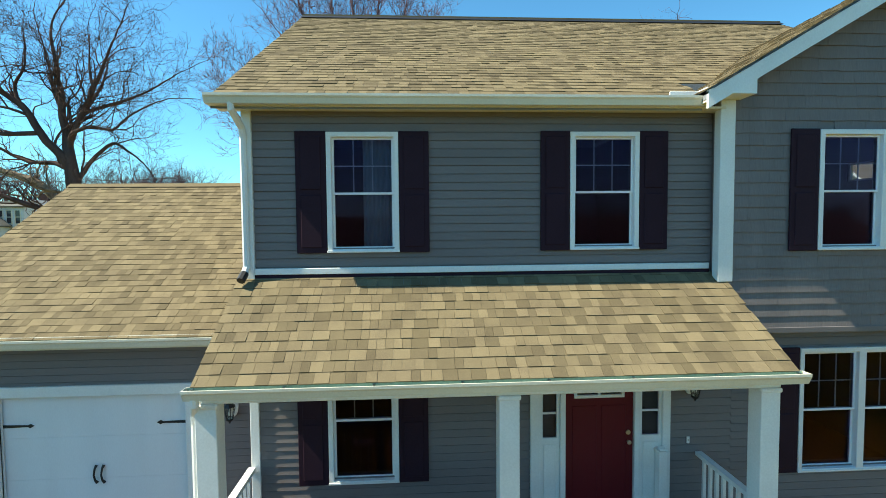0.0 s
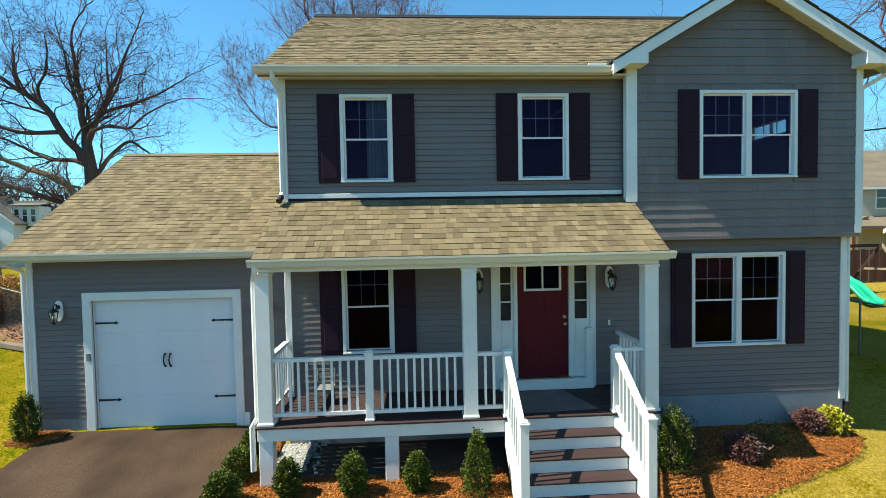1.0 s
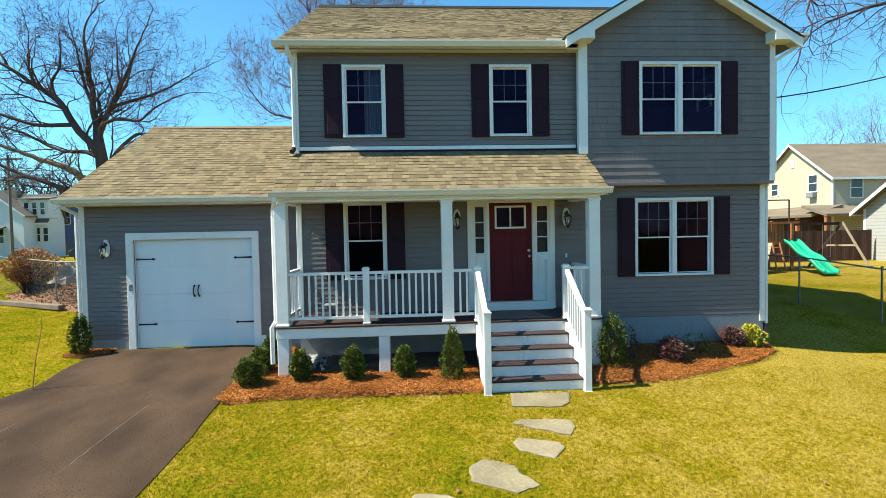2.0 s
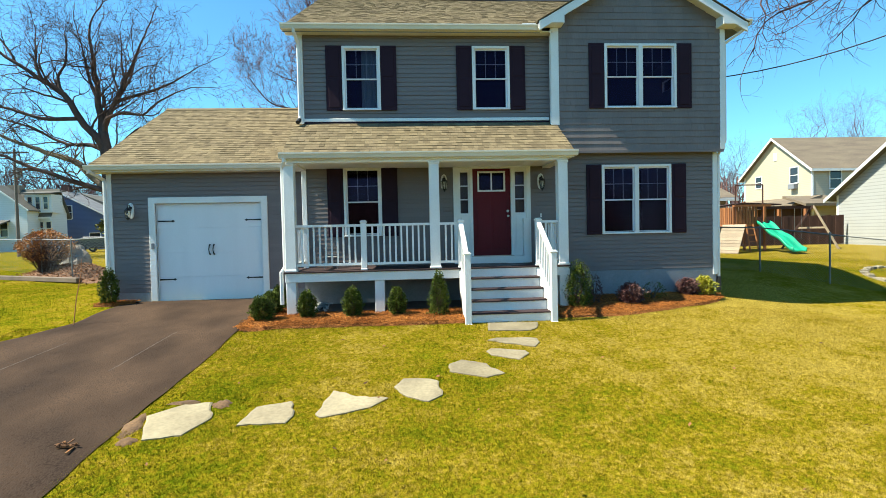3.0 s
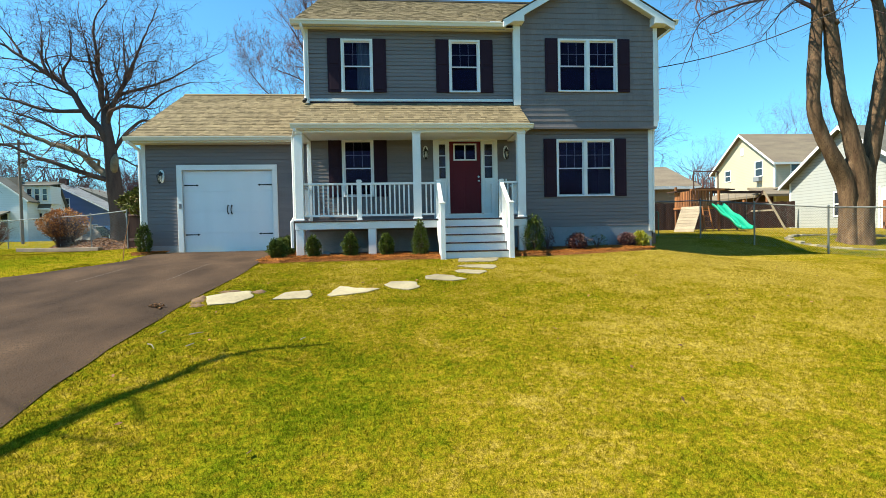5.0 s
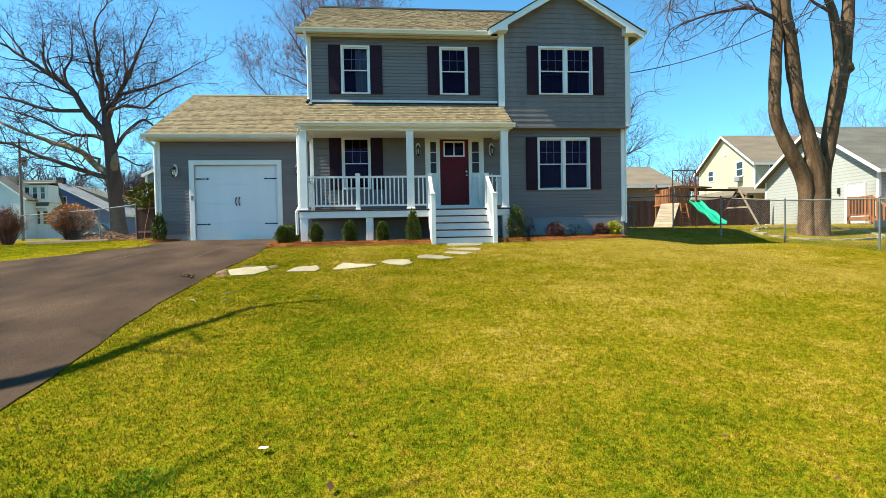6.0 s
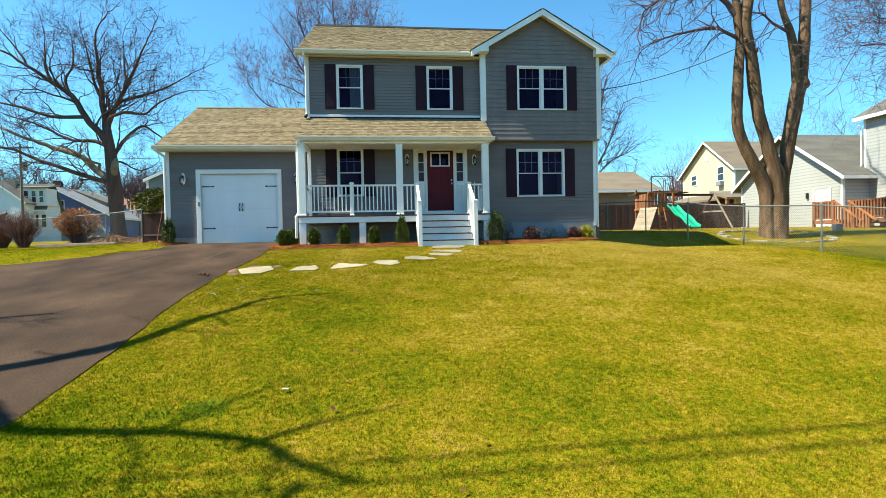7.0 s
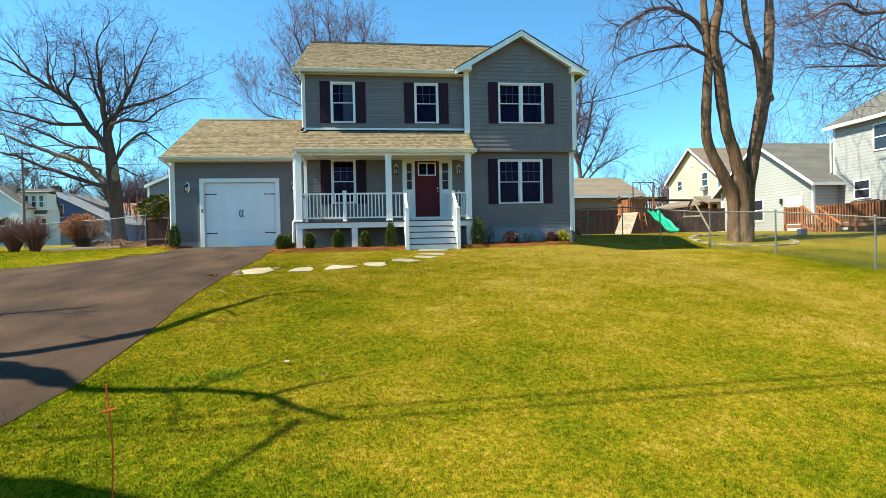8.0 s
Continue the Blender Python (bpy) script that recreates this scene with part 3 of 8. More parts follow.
for a, b in ((0.1, 0.42), (0.48, 0.8)):
    part("raised_panel", box(a, b, -0.008, 0.002, 1.25, 2.5, c=0.007), DOOR_RED, front_door)
part("door_handle", Mesh().tube([(0.83, 0.0, 2.02), (0.83, -0.03, 2.02), (0.83, -0.05, 2.02), (0.83, -0.06, 2.02)], [0.015, 0.015, 0.03, 0.02], 10), STEEL, front_door, "nickel knob")
part("door_lock", Mesh().tube([(0.83, 0.0, 2.14), (0.83, -0.02, 2.14)], 0.03, 12), STEEL, front_door, "nickel lock")

# garage
GX0, GX1 = -8.74, XL
GD = (-7.645, -5.125, 0.1, 2.515)
gw = wall_body("wall", GX0, GX1, 0.0, 3.42, YG, YG + 0.16, [GD])
lap_boards(gw, GX0 + 0.1, GX1 - 0.02, 0.36, 3.3, YG, [(GD[0] - 0.1, GD[1] + 0.1, 0.0, GD[3] + 0.08)])
for a, b in ((GX0, GD[0] - 0.15), (GD[1] + 0.15, GX1)):
    part("foundation", box(a, b, YG - 0.012, YG - 0.001, -0.3, 0.36), CONCRETE, house)
part("wall", box(GX0, GX0 + 0.16, YG + 0.16, 8.3, 0.0, 3.42), SIDING, house)
part("wall", Mesh().prism([(0.6, 3.4), (8.46, 3.4), (4.53, 5.58)], "x", GX0, GX0 + 0.16), SIDING, house)
part("wall", box(GX0, GX1, 8.3, 8.46, 0.0, 3.42), SIDING, house)
part("corner_board", box(GX0 - 0.01, GX0 + 0.1, YG - 0.035, YG + 0.1, 0.2, 3.35, c=0.006), WHITE, house)
t = 0.15
gt = Mesh().panel(GD[0] - t, GD[1] + t, 0.1, GD[3] + t, YG - 0.05, YG + 0.12, [(GD[0], GD[1], 0.0, GD[3])])
part("garage_door_trim", gt, WHITE, house, "white casing round the garage door", bevel=0.007)
part("trim_block", box(GD[1] + t, GD[1] + t + 0.1, YG - 0.05, YG - 0.015, 0.1, 0.36, c=0.008), WHITE, house)
gd = part("garage_door", box(GD[0], GD[1], YG + 0.09, YG + 0.1, 0.1, GD[3]), GARAGE_WHITE, house, "closed white carriage-style garage door")
for k in range(4):
    h = (GD[3] - 0.12) / 4
    part("door_section", box(GD[0] + 0.004, GD[1] - 0.004, YG + 0.05, YG + 0.089, 0.12 + k * h + 0.0006, 0.12 + (k + 1) * h - 0.0006, c=0.0012), GARAGE_WHITE, gd)
for z in (0.66, 2.09):
    for x, s in ((GD[0] + 0.01, 1), (GD[1] - 0.01, -1)):
        m = Mesh().prism([(x, z - 0.02), (x + s * 0.34, z - 0.012), (x + s * 0.37, z - 0.03), (x + s * 0.42, z), (x + s * 0.37, z + 0.03), (x + s * 0.34, z + 0.012), (x, z + 0.02)], "y", YG + 0.036, YG + 0.049)
        part("hinge_strap", m, BLACK, gd, "black strap hinge")
for x, s in ((-6.42, 1), (-6.32, 1)):
    pts = [(x + s * 0.014, YG + 0.045, 1.25), (x + s * 0.002, YG + 0.02, 1.29), (x - s * 0.006, YG + 0.005, 1.37), (x + s * 0.002, YG + 0.02, 1.46), (x + s * 0.014, YG + 0.045, 1.5)]
    part("pull_handle", Mesh().tube(pts, [0.022, 0.014, 0.012, 0.014, 0.022], 8), BLACK, gd, "black curved pull")
for a, b in ((GD[0], GD[0] + 0.022), (GD[1] - 0.022, GD[1])):
    part("door_stop", box(a, b, YG + 0.02, YG + 0.034, 0.1, GD[3]), WHITE, gd)
part("bottom_seal", box(GD[0], GD[1], YG + 0.055, YG + 0.095, 0.085, 0.118), BLACK, gd)
part("keypad", box(GD[0] - 0.1, GD[0] - 0.03, YG - 0.075, YG - 0.05, 1.42, 1.56, c=0.006), CONCRETE, house, "grey garage keypad")


# ---- roofs ----
def roof_slab(poly, axis, a, b):
    return part("roof_deck", Mesh().prism(poly, axis, a, b), CONCRETE, roof)


def shingle_tab(mb, o, u, v, n, a, b, s0, s1, thick):
    """One tab on a slope: o corner, u along the eave, v up the slope, n its normal."""
    p = []
    for t_, s, h in ((a, s0, thick), (b, s0, thick), (b, s1, 0.003), (a, s1, 0.003), (a, s0, 0.0), (b, s0, 0.0)):
        p.append(o + u * t_ + v * s + n * h)
    mb.add(p, [(0, 1, 2, 3), (4, 5, 1, 0), (4, 0, 3), (5, 2, 1)])


def shingle_rows(o, u, v, width, length, seed, cut=None, exposure=0.143):
    """Yields the tabs of a slope, course by course."""
    rng = random.Random(seed)
    k, s = 0, 0.0
    while s < length:
        s1 = min(length, s + exposure)
        a = -rng.uniform(0.0, 0.2)
        while a < width:
            b = a + rng.choice((0.09, 0.11, 0.13, 0.15, 0.18))
            p, q = max(a, 0.0), min(b, width)
            if q - p > 0.02 and (cut is None or cut(o + u * ((p + q) / 2) + v * s)):
                yield p + 0.0015, q - 0.0015, s, min(length, s1 + 0.03), rng.choice((0.009, 0.012, 0.016))
            a = b
        s, k = s + exposure, k + 1


def slope(name, o, u, v, width, length, seed, parent, cut=None):
    u, v = Vector(u).normalized(), Vector(v).normalized()
    o, n = Vector(o), u.cross(v).normalized()
    mb = Mesh()
    for row in shingle_rows(o, u, v, width, length, seed, cut):
        shingle_tab(mb, o, u, v, n, *row)
    return tagged(part(name, mb, SHINGLE_REST, parent), kind="stuff")


roof = part("roof", box(XL - 0.25, XR + 0.3, 4.66, 4.74, 9.2, 9.3), SHINGLE_REST, house, "tan architectural shingle roof")
RIDGE_Y, RIDGE_Z, EAVE_Y, EAVE_Z = 4.67, 9.25, -0.28, 6.34
mp = (RIDGE_Z - EAVE_Z) / (RIDGE_Y - EAVE_Y)
RX0, RX1 = -4.21, XR + 0.3
roof_slab([(EAVE_Y + 0.025, EAVE_Z - 0.01), (RIDGE_Y, RIDGE_Z - 0.02), (RIDGE_Y, RIDGE_Z - 0.16), (EAVE_Y + 0.025, EAVE_Z - 0.15)], "x", RX0, 1.6)
roof_slab([(0.3, EAVE_Z - 0.02 + mp * (0.3 - EAVE_Y)), (RIDGE_Y, RIDGE_Z - 0.02), (RIDGE_Y, RIDGE_Z - 0.16), (0.3, EAVE_Z - 0.16 + mp * (0.3 - EAVE_Y))], "x", 1.601, RX1)
roof_slab([(2 * RIDGE_Y - EAVE_Y, EAVE_Z), (RIDGE_Y, RIDGE_Z - 0.02), (RIDGE_Y, RIDGE_Z - 0.16), (2 * RIDGE_Y - EAVE_Y, EAVE_Z - 0.14)], "x", RX0, RX1)
slope("shingle_field", (RX0, EAVE_Y - 0.03, EAVE_Z - 0.035), (1, 0, 0), (0, 1, mp), RX1 - RX0, math.hypot(RIDGE_Y - EAVE_Y + 0.03, RIDGE_Z - EAVE_Z), 1, roof, lambda p: p.x < 1.62 or p.y > 0.3)
part("ridge_cap", Mesh().prism([(RIDGE_Y - 0.15, RIDGE_Z - 0.07), (RIDGE_Y, RIDGE_Z + 0.03), (RIDGE_Y + 0.15, RIDGE_Z - 0.07), (RIDGE_Y, RIDGE_Z - 0.02)], "x", RX0, RX1), BLACK, roof, "dark ridge vent")
part("wall", Mesh().prism([(YU, 6.38), (DEPTH, 6.38), (RIDGE_Y, 9.05)], "x", XL, XL + 0.12), SIDING, house)
part("wall", Mesh().prism([(YU, 6.38), (DEPTH, 6.38), (RIDGE_Y, 9.05)], "x", XR - 0.14, XR - 0.04), SIDING, house)
part("rake_board", Mesh().prism([(EAVE_Y, EAVE_Z - 0.03), (RIDGE_Y, RIDGE_Z - 0.03), (RIDGE_Y, RIDGE_Z - 0.16), (EAVE_Y, EAVE_Z - 0.13)], "x", RX0 + 0.015, RX0 - 0.012), WHITE, house)

# bay gable roof
BY0 = YB - 0.3
run = (BAY_TOP - EAVE_Z) / mp + EAVE_Y + 0.9
for s in (-1, 1):
    pts = [(BAY_MID, BAY_TOP - 0.02), (BAY_MID + s * BAY_HALF, BAY_EAVE - 0.02), (BAY_MID + s * BAY_HALF, BAY_EAVE - 0.13), (BAY_MID, BAY_TOP - 0.13)]
    roof_slab(pts, "y", BY0 + 0.03, run)
    ln = math.hypot(BAY_HALF + 0.03, BAY_TOP - BAY_EAVE)
    u = (0, -s, 0)
    o = (BAY_MID + s * (BAY_HALF + 0.03), BY0 if s < 0 else run, BAY_EAVE - 0.035)
    if s < 0:
        slope("shingle_field", (BAY_MID - BAY_HALF - 0.03, run, BAY_EAVE - 0.035), (0, -1, 0), (1, 0, PITCH_B), run - BY0 + 0.035, ln, 2, roof)
    else:
        slope("shingle_field", (BAY_MID + BAY_HALF + 0.03, BY0 - 0.035, BAY_EAVE - 0.035), (0, 1, 0), (-1, 0, PITCH_B), run - BY0 + 0.035, ln, 3, roof)
    rk = [(BAY_MID, BAY_TOP - 0.05), (BAY_MID + s * BAY_HALF, BAY_EAVE - 0.05), (BAY_MID + s * BAY_HALF, BAY_EAVE - 0.24), (BAY_MID, BAY_TOP - 0.24)]
    part("rake_board", Mesh().prism(rk, "y", BY0 - 0.01, BY0 + 0.03), WHITE, house, "white rake board on the front gable")
    sf = [(BAY_MID, BAY_TOP - 0.14), (BAY_MID + s * BAY_HALF, BAY_EAVE - 0.14), (BAY_MID + s * BAY_HALF, BAY_EAVE - 0.16), (BAY_MID, BAY_TOP - 0.16)]
    part("rake_soffit", Mesh().prism(sf, "y", BY0 + 0.03, YB), CREAM, house)
    xa, xb = BAY_MID + s * BAY_HALF, BAY_MID + s * (BAY_HALF - 0.58)
    part("eave_return", Mesh().prism([(xa, 6.33), (xb, 6.33), (xb, 6.3 + 0.25), (xa, 6.37)], "y", BY0 - 0.012, YB), WHITE, house, "white boxed eave return")

# main eave: soffit, fascia, gutter
part("soffit", box(RX0 + 0.02, XB, EAVE_Y + 0.02, YU, 6.215, 6.24), CREAM, house, "cream ventilated soffit")
part("fascia", box(RX0 + 0.02, 1.55, EAVE_Y - 0.0, EAVE_Y + 0.02, 6.215, 6.32, c=0.003), CREAM, house)
part("frieze_board", box(XL + 0.1, XB - 0.05, YU - 0.03, YU - 0.002, 6.16, 6.214, c=0.004), SIDING, house)


def gutter(x0, x1, y, z, size=0.11, inside=CREAM):
    """K-style gutter with open top, closed ends and straps; y is its back."""
    s = size
    prof = [(y, z), (y, z - s), (y - s * 0.75, z - s), (y - s * 0.95, z - s * 0.45), (y - s * 1.12, z - s * 0.25), (y - s * 1.12, z), (y - s * 1.0, z),
            (y - s * 1.03, z - s * 0.2), (y - s * 0.88, z - s * 0.42), (y - s * 0.7, z - s * 0.93), (y - 0.006, z - s * 0.93), (y - 0.006, z)]
    g = part("gutter", Mesh().prism(prof, "x", x0, x1), CREAM, house, "cream metal gutter")
    for a in (x0 - 0.004, x1):
        part("end_cap", Mesh().prism([(y, z), (y, z - s), (y - s * 0.75, z - s), (y - s * 1.12, z - s * 0.25), (y - s * 1.12, z)], "x", a, a + 0.004), CREAM, g)
    part("lining", box(x0 + 0.01, x1 - 0.01, y - s * 0.8, y - 0.012, z - s * 0.8, z - s * 0.78), inside, g)
    part("backing", box(x0 + 0.01, x1 - 0.01, y - 0.011, y - 0.007, z - s * 0.78, z - 0.004), inside, g)
    n = int((x1 - x0) / 0.8)
    for k in range(n + 1):
        xx = x0 + 0.06 + (x1 - x0 - 0.12) * k / max(n, 1)
        part("strap", box(xx - 0.012, xx + 0.012, y - s * 1.05, y - 0.01, z - 0.022, z - 0.014), STEEL, g)
    return g


gutter(RX0 - 0.02, 1.62, EAVE_Y - 0.004, 6.335)
part("gutter_guard", box(1.2, 1.58, -0.25, -0.23, 6.31, 6.42, c=0.003), WHITE, house, "white metal splash guard")
part("gutter_guard", box(1.56, 1.58, -0.42, -0.23, 6.31, 6.43, c=0.003), WHITE, house, "white metal splash guard")

# porch roof, garage roof
PX0, PX1, PE_Y, PE_Z, PT_Z = -4.03, 1.99, -1.36, 3.34, 4.23
pp = (PT_Z - PE_Z) / (YU - PE_Y)
porch_roof = part("porch_roof", Mesh().prism([(PE_Y + 0.022, PE_Z - 0.006), (YU, PT_Z - 0.02), (YU, PT_Z - 0.14), (PE_Y + 0.022, PE_Z - 0.126)], "x", PX0 + 0.044, PX1 - 0.02), CONCRETE, house, "tan shingle roof over the porch")
part("rake_board", Mesh().prism([(PE_Y, PE_Z - 0.02), (YU, PT_Z - 0.02), (YU, PT_Z - 0.16), (PE_Y, PE_Z - 0.16)], "x", PX1 - 0.02, PX1), WHITE, porch_roof)
part("rake_board", Mesh().prism([(PE_Y, PE_Z - 0.02), (YU + 0.9, PT_Z - 0.02 + 0.9 * pp), (YU + 0.9, 3.2), (PE_Y, PE_Z - 0.15)], "x", PX0 + 0.02, PX0 + 0.04), SIDING, porch_roof)
porch_slope = (Vector((PX0, PE_Y - 0.03, PE_Z - 0.02)), Vector((1, 0, 0)), Vector((0, 1, pp)).normalized(), PX1 - PX0, math.hypot(YU - PE_Y, PT_Z - PE_Z))
gutter(PX0 - 0.04, PX1 + 0.05, PE_Y - 0.004, PE_Z - 0.02, inside=GUTTER_INSIDE)
part("fascia", box(PX0 + 0.02, PX1 - 0.01, PE_Y, PE_Y + 0.018, 3.19, 3.31), WHITE, house)
for a in ((-4.02, 1.86, -1.31, -1.11), (-4.02, -3.83, -1.089, YU - 0.03), (1.66, 1.85, -1.089, YU - 0.03)):
    part("porch_beam", box(*a, 3.13, 3.18, c=0.006), WHITE, house, "white porch beam")
part("porch_ceiling", box(PX0 + 0.02, PX1 - 0.03, PE_Y + 0.02, YU, 3.181, 3.2), VINYL, house)

GRY, GRZ, GEY, GEZ = 4.53, 5.73, 0.53, 3.42
gp = (GRZ - GEZ) / (GRY - GEY)
GRX0 = -8.97
roof_slab([(GEY + 0.022, GEZ - 0.008), (GRY, GRZ - 0.02), (GRY, GRZ - 0.15), (GEY + 0.022, GEZ - 0.138)], "x", GRX0, XL)
roof_slab([(2 * GRY - GEY, GEZ), (GRY, GRZ - 0.02), (GRY, GRZ - 0.15), (2 * GRY - GEY, GEZ - 0.13)], "x", GRX0, XL)
slope("shingle_field", (GRX0, GEY - 0.03, GEZ - 0.035), (1, 0, 0), (0, 1, gp), XL - GRX0, math.hypot(GRY - GEY + 0.03, GRZ - GEZ), 4, roof)
part("ridge_cap", Mesh().prism([(GRY - 0.13, GRZ - 0.06), (GRY, GRZ + 0.02), (GRY + 0.13, GRZ - 0.06), (GRY, GRZ - 0.02)], "x", GRX0, XL), SHINGLE_REST, roof)
part("rake_board", Mesh().prism([(GEY, GEZ - 0.03), (GRY, GRZ - 0.03), (GRY, GRZ - 0.2), (GEY, GEZ - 0.2)], "x", GRX0 + 0.012, GRX0 - 0.012), WHITE, house)
part("soffit", box(GRX0 + 0.02, XL, GEY + 0.02, YG, 3.25, 3.27), CREAM, house)
part("soffit", Mesh().prism([(GEY + 0.02, GEZ - 0.16), (GRY, GRZ - 0.16), (GRY, GRZ - 0.18), (GEY + 0.02, GEZ - 0.18)], "x", GRX0 + 0.012, GX0), CREAM, house)
part("fascia", box(GRX0 + 0.02, PX0 + 0.02, GEY, GEY + 0.018, 3.25, 3.42), CREAM, house)
gutter(GRX0 - 0.02, PX0 + 0.02, GEY - 0.004, GEZ - 0.02, inside=GUTTER_INSIDE)


def downspout(points, label="white downspout"):
    return part("downspout", Mesh().tube(points, 0.042, 8, 0.8), WHITE, house, label)


ds = downspout([(-3.95, -0.34, 6.24), (-3.95, -0.34, 6.17), (-3.91, -0.12, 6.0), (-3.91, -0.085, 5.9), (-3.91, -0.085, 4.36), (-3.92, -0.13, 4.28)])
part("outlet", Mesh().tube([(-3.92, -0.13, 4.28), (-3.94, -0.22, 4.2)], 0.05, 8), BLACK, ds)
downspout([(-3.98, -1.42, 3.22), (-3.98, -1.42, 3.16), (-4.06, -1.24, 3.02), (-4.075, -1.2, 2.9), (-4.075, -1.2, 1.02), (-4.14, -1.25, 0.9), (-4.14, -1.25, 0.25)])
downspout([(6.46, -0.43, 6.36), (6.46, -0.43, 6.28), (6.1, -0.16, 6.02), (6.09, -0.16, 5.9), (6.09, -0.16, 3.7), (6.02, 0.0, 3.4), (6.02, 0.0, 3.3), (6.02, 0.0, 0.45)])
part("outlet", Mesh().tube([(6.02, 0.0, 0.45), (6.02, 0.0, 0.12)], 0.055, 8), BLACK, house, "black drain pipe")
downspout([(-8.88, 0.47, 3.31), (-8.88, 0.47, 3.25), (-8.77, 0.82, 3.1), (-8.77, 0.83, 2.98), (-8.77, 0.83, 0.3)])
gutter(BAY_MID + BAY_HALF - 0.02, BAY_MID + BAY_HALF + 0.12, BY0 + 0.12, 6.45)

# ---- the porch ----
porch = thing("porch", "white porch with brown decking, square posts and balustrade", "porch")
DECK_Z = 0.915
board_y = -1.35
while board_y < -0.02:
    part("deck_board", box(-4.07, 1.9, board_y, min(board_y + 0.136, -0.004), DECK_Z - 0.03, DECK_Z, c=0.004), DECK, porch)
    board_y += 0.142
for a in ((-4.05, 1.88, -1.32, -1.28), (-4.05, -4.01, -1.279, -0.004), (1.84, 1.88, -1.279, -0.004)):
    part("rim_board", box(*a, 0.7, 0.883, c=0.006), WHITE, porch, "white rim board")
for x in (-4.04, -2.24, 1.66):
    part("pier", box(x, x + 0.2, -1.3, -1.1, -0.2, 0.7, c=0.008), WHITE, porch, "white porch pier")


def square_post(x, y, z0, z1, w=0.19):
    p = part("post", box(x - w / 2, x + w / 2, y - w / 2, y + w / 2, z0, z1, c=0.006), WHITE, porch)
    part("post_base", box(x - w / 2 - 0.02, x + w / 2 + 0.02, y - w / 2 - 0.02, y + w / 2 + 0.02, z0, z0 + 0.05, c=0.012), WHITE, p)
    part("post_cap", box(x - w / 2 - 0.015, x + w / 2 + 0.015, y - w / 2 - 0.015, y + w / 2 + 0.015, z1 - 0.05, z1, c=0.012), WHITE, p)


for x in (-3.93, -0.967, 1.755):
    square_post(x, -1.21, DECK_Z, 3.13, 0.205)


def newel(x, y, z0, z1, parent):
    w = 0.115
    p = part("newel_post", box(x - w / 2, x + w / 2, y - w / 2, y + w / 2, z0, z1 - 0.03, c=0.005), WHITE, parent)
    part("newel_cap", Mesh().box(x - 0.07, x + 0.07, y - 0.07, y + 0.07, z1 - 0.04, z1 - 0.012, 0.005).box(x - 0.055, x + 0.055, y - 0.055, y + 0.055, z1 - 0.012, z1 + 0.01, 0.02), WHITE, p)
    part("newel_base", box(x - 0.07, x + 0.07, y - 0.07, y + 0.07, z0, z0 + 0.04, c=0.01), WHITE, p)


def railing(a, b):
    """Balustrade from a to b: rails and square balusters; a, b give the foot line."""
    a, b = Vector(a), Vector(b)
    run = b - a
    top = part("railing", Mesh().bar(a + Vector((0, 0, 0.93)), b + Vector((0, 0, 0.93)), 0.085, 0.05), WHITE, porch, "white railing with square balusters")
    part("bottom_rail", Mesh().bar(a + Vector((0, 0, 0.13)), b + Vector((0, 0, 0.13)), 0.055, 0.05), WHITE, top)
    flat = math.hypot(run.x, run.y)
    n = max(1, int(round(flat / 0.125)) - 1)
    for k in range(n):
        p = a + run * (k + 1) / (n + 1)
        part("baluster", box(p.x - 0.018, p.x + 0.018, p.y - 0.018, p.y + 0.018, p.z + 0.14, p.z + 0.92), WHITE, top)


newel(-2.45, -1.21, DECK_Z, 1.94, porch)
SX0, SX1 = -0.43, 1.21
for x in (SX0, SX1):
    newel(x, -1.28, DECK_Z, 1.915, porch)
newel(SX1 + 0.02, -0.1, DECK_Z, 1.95, porch)
railing((-3.83, -1.21, DECK_Z), (-2.51, -1.21, DECK_Z))
railing((-2.39, -1.21, DECK_Z), (-1.07, -1.21, DECK_Z))
railing((-0.865, -1.21, DECK_Z), (SX0 - 0.06, -1.21, DECK_Z))
railing((SX1 + 0.06, -1.21, DECK_Z), (1.65, -1.21, DECK_Z))
railing((-3.93, -1.1, DECK_Z), (-3.93, -0.04, DECK_Z))
railing((1.755, -1.1, DECK_Z), (1.755, -0.04, DECK_Z))

# steps
RISE, RUN, TOPY = 0.2, 0.251, -1.32
part("riser", box(SX0 + 0.06, SX1 - 0.06, TOPY - 0.012, TOPY - 0.001, DECK_Z - RISE - 0.0, DECK_Z - 0.031), WHITE, porch)
for k in range(1, 5):
    zt, y0 = DECK_Z - RISE * k, TOPY - RUN * k
    st = part("tread", box(SX0 + 0.05, SX1 - 0.05, y0 - 0.03, y0 + RUN, zt - 0.03, zt, c=0.006), DECK, porch, "brown composite tread")
    part("riser", box(SX0 + 0.06, SX1 - 0.06, y0, y0 + 0.02, zt - RISE - (0.2 if k == 4 else 0.0), zt - 0.031), WHITE, st)
yb = TOPY - 4 * RUN
for x in (SX0, SX1):
    newel(x, -2.37, ground_z(x, yb) - 0.05, 1.27, porch)
    m = Mesh().prism([(TOPY, 0.87), (TOPY, 0.5), (yb + 0.05, -0.3), (yb + 0.05, 0.17)], "x", x - 0.05, x + 0.05)
    part("stringer", m, WHITE, porch)
    railing((x, -1.34, DECK_Z - 0.03), (x, -2.31, DECK_Z - 0.69))
part("side_skirt", box(SX0 + 0.05, SX1 - 0.05, TOPY + 0.02, TOPY + 0.05, -0.1, 0.66), BLACK, porch)

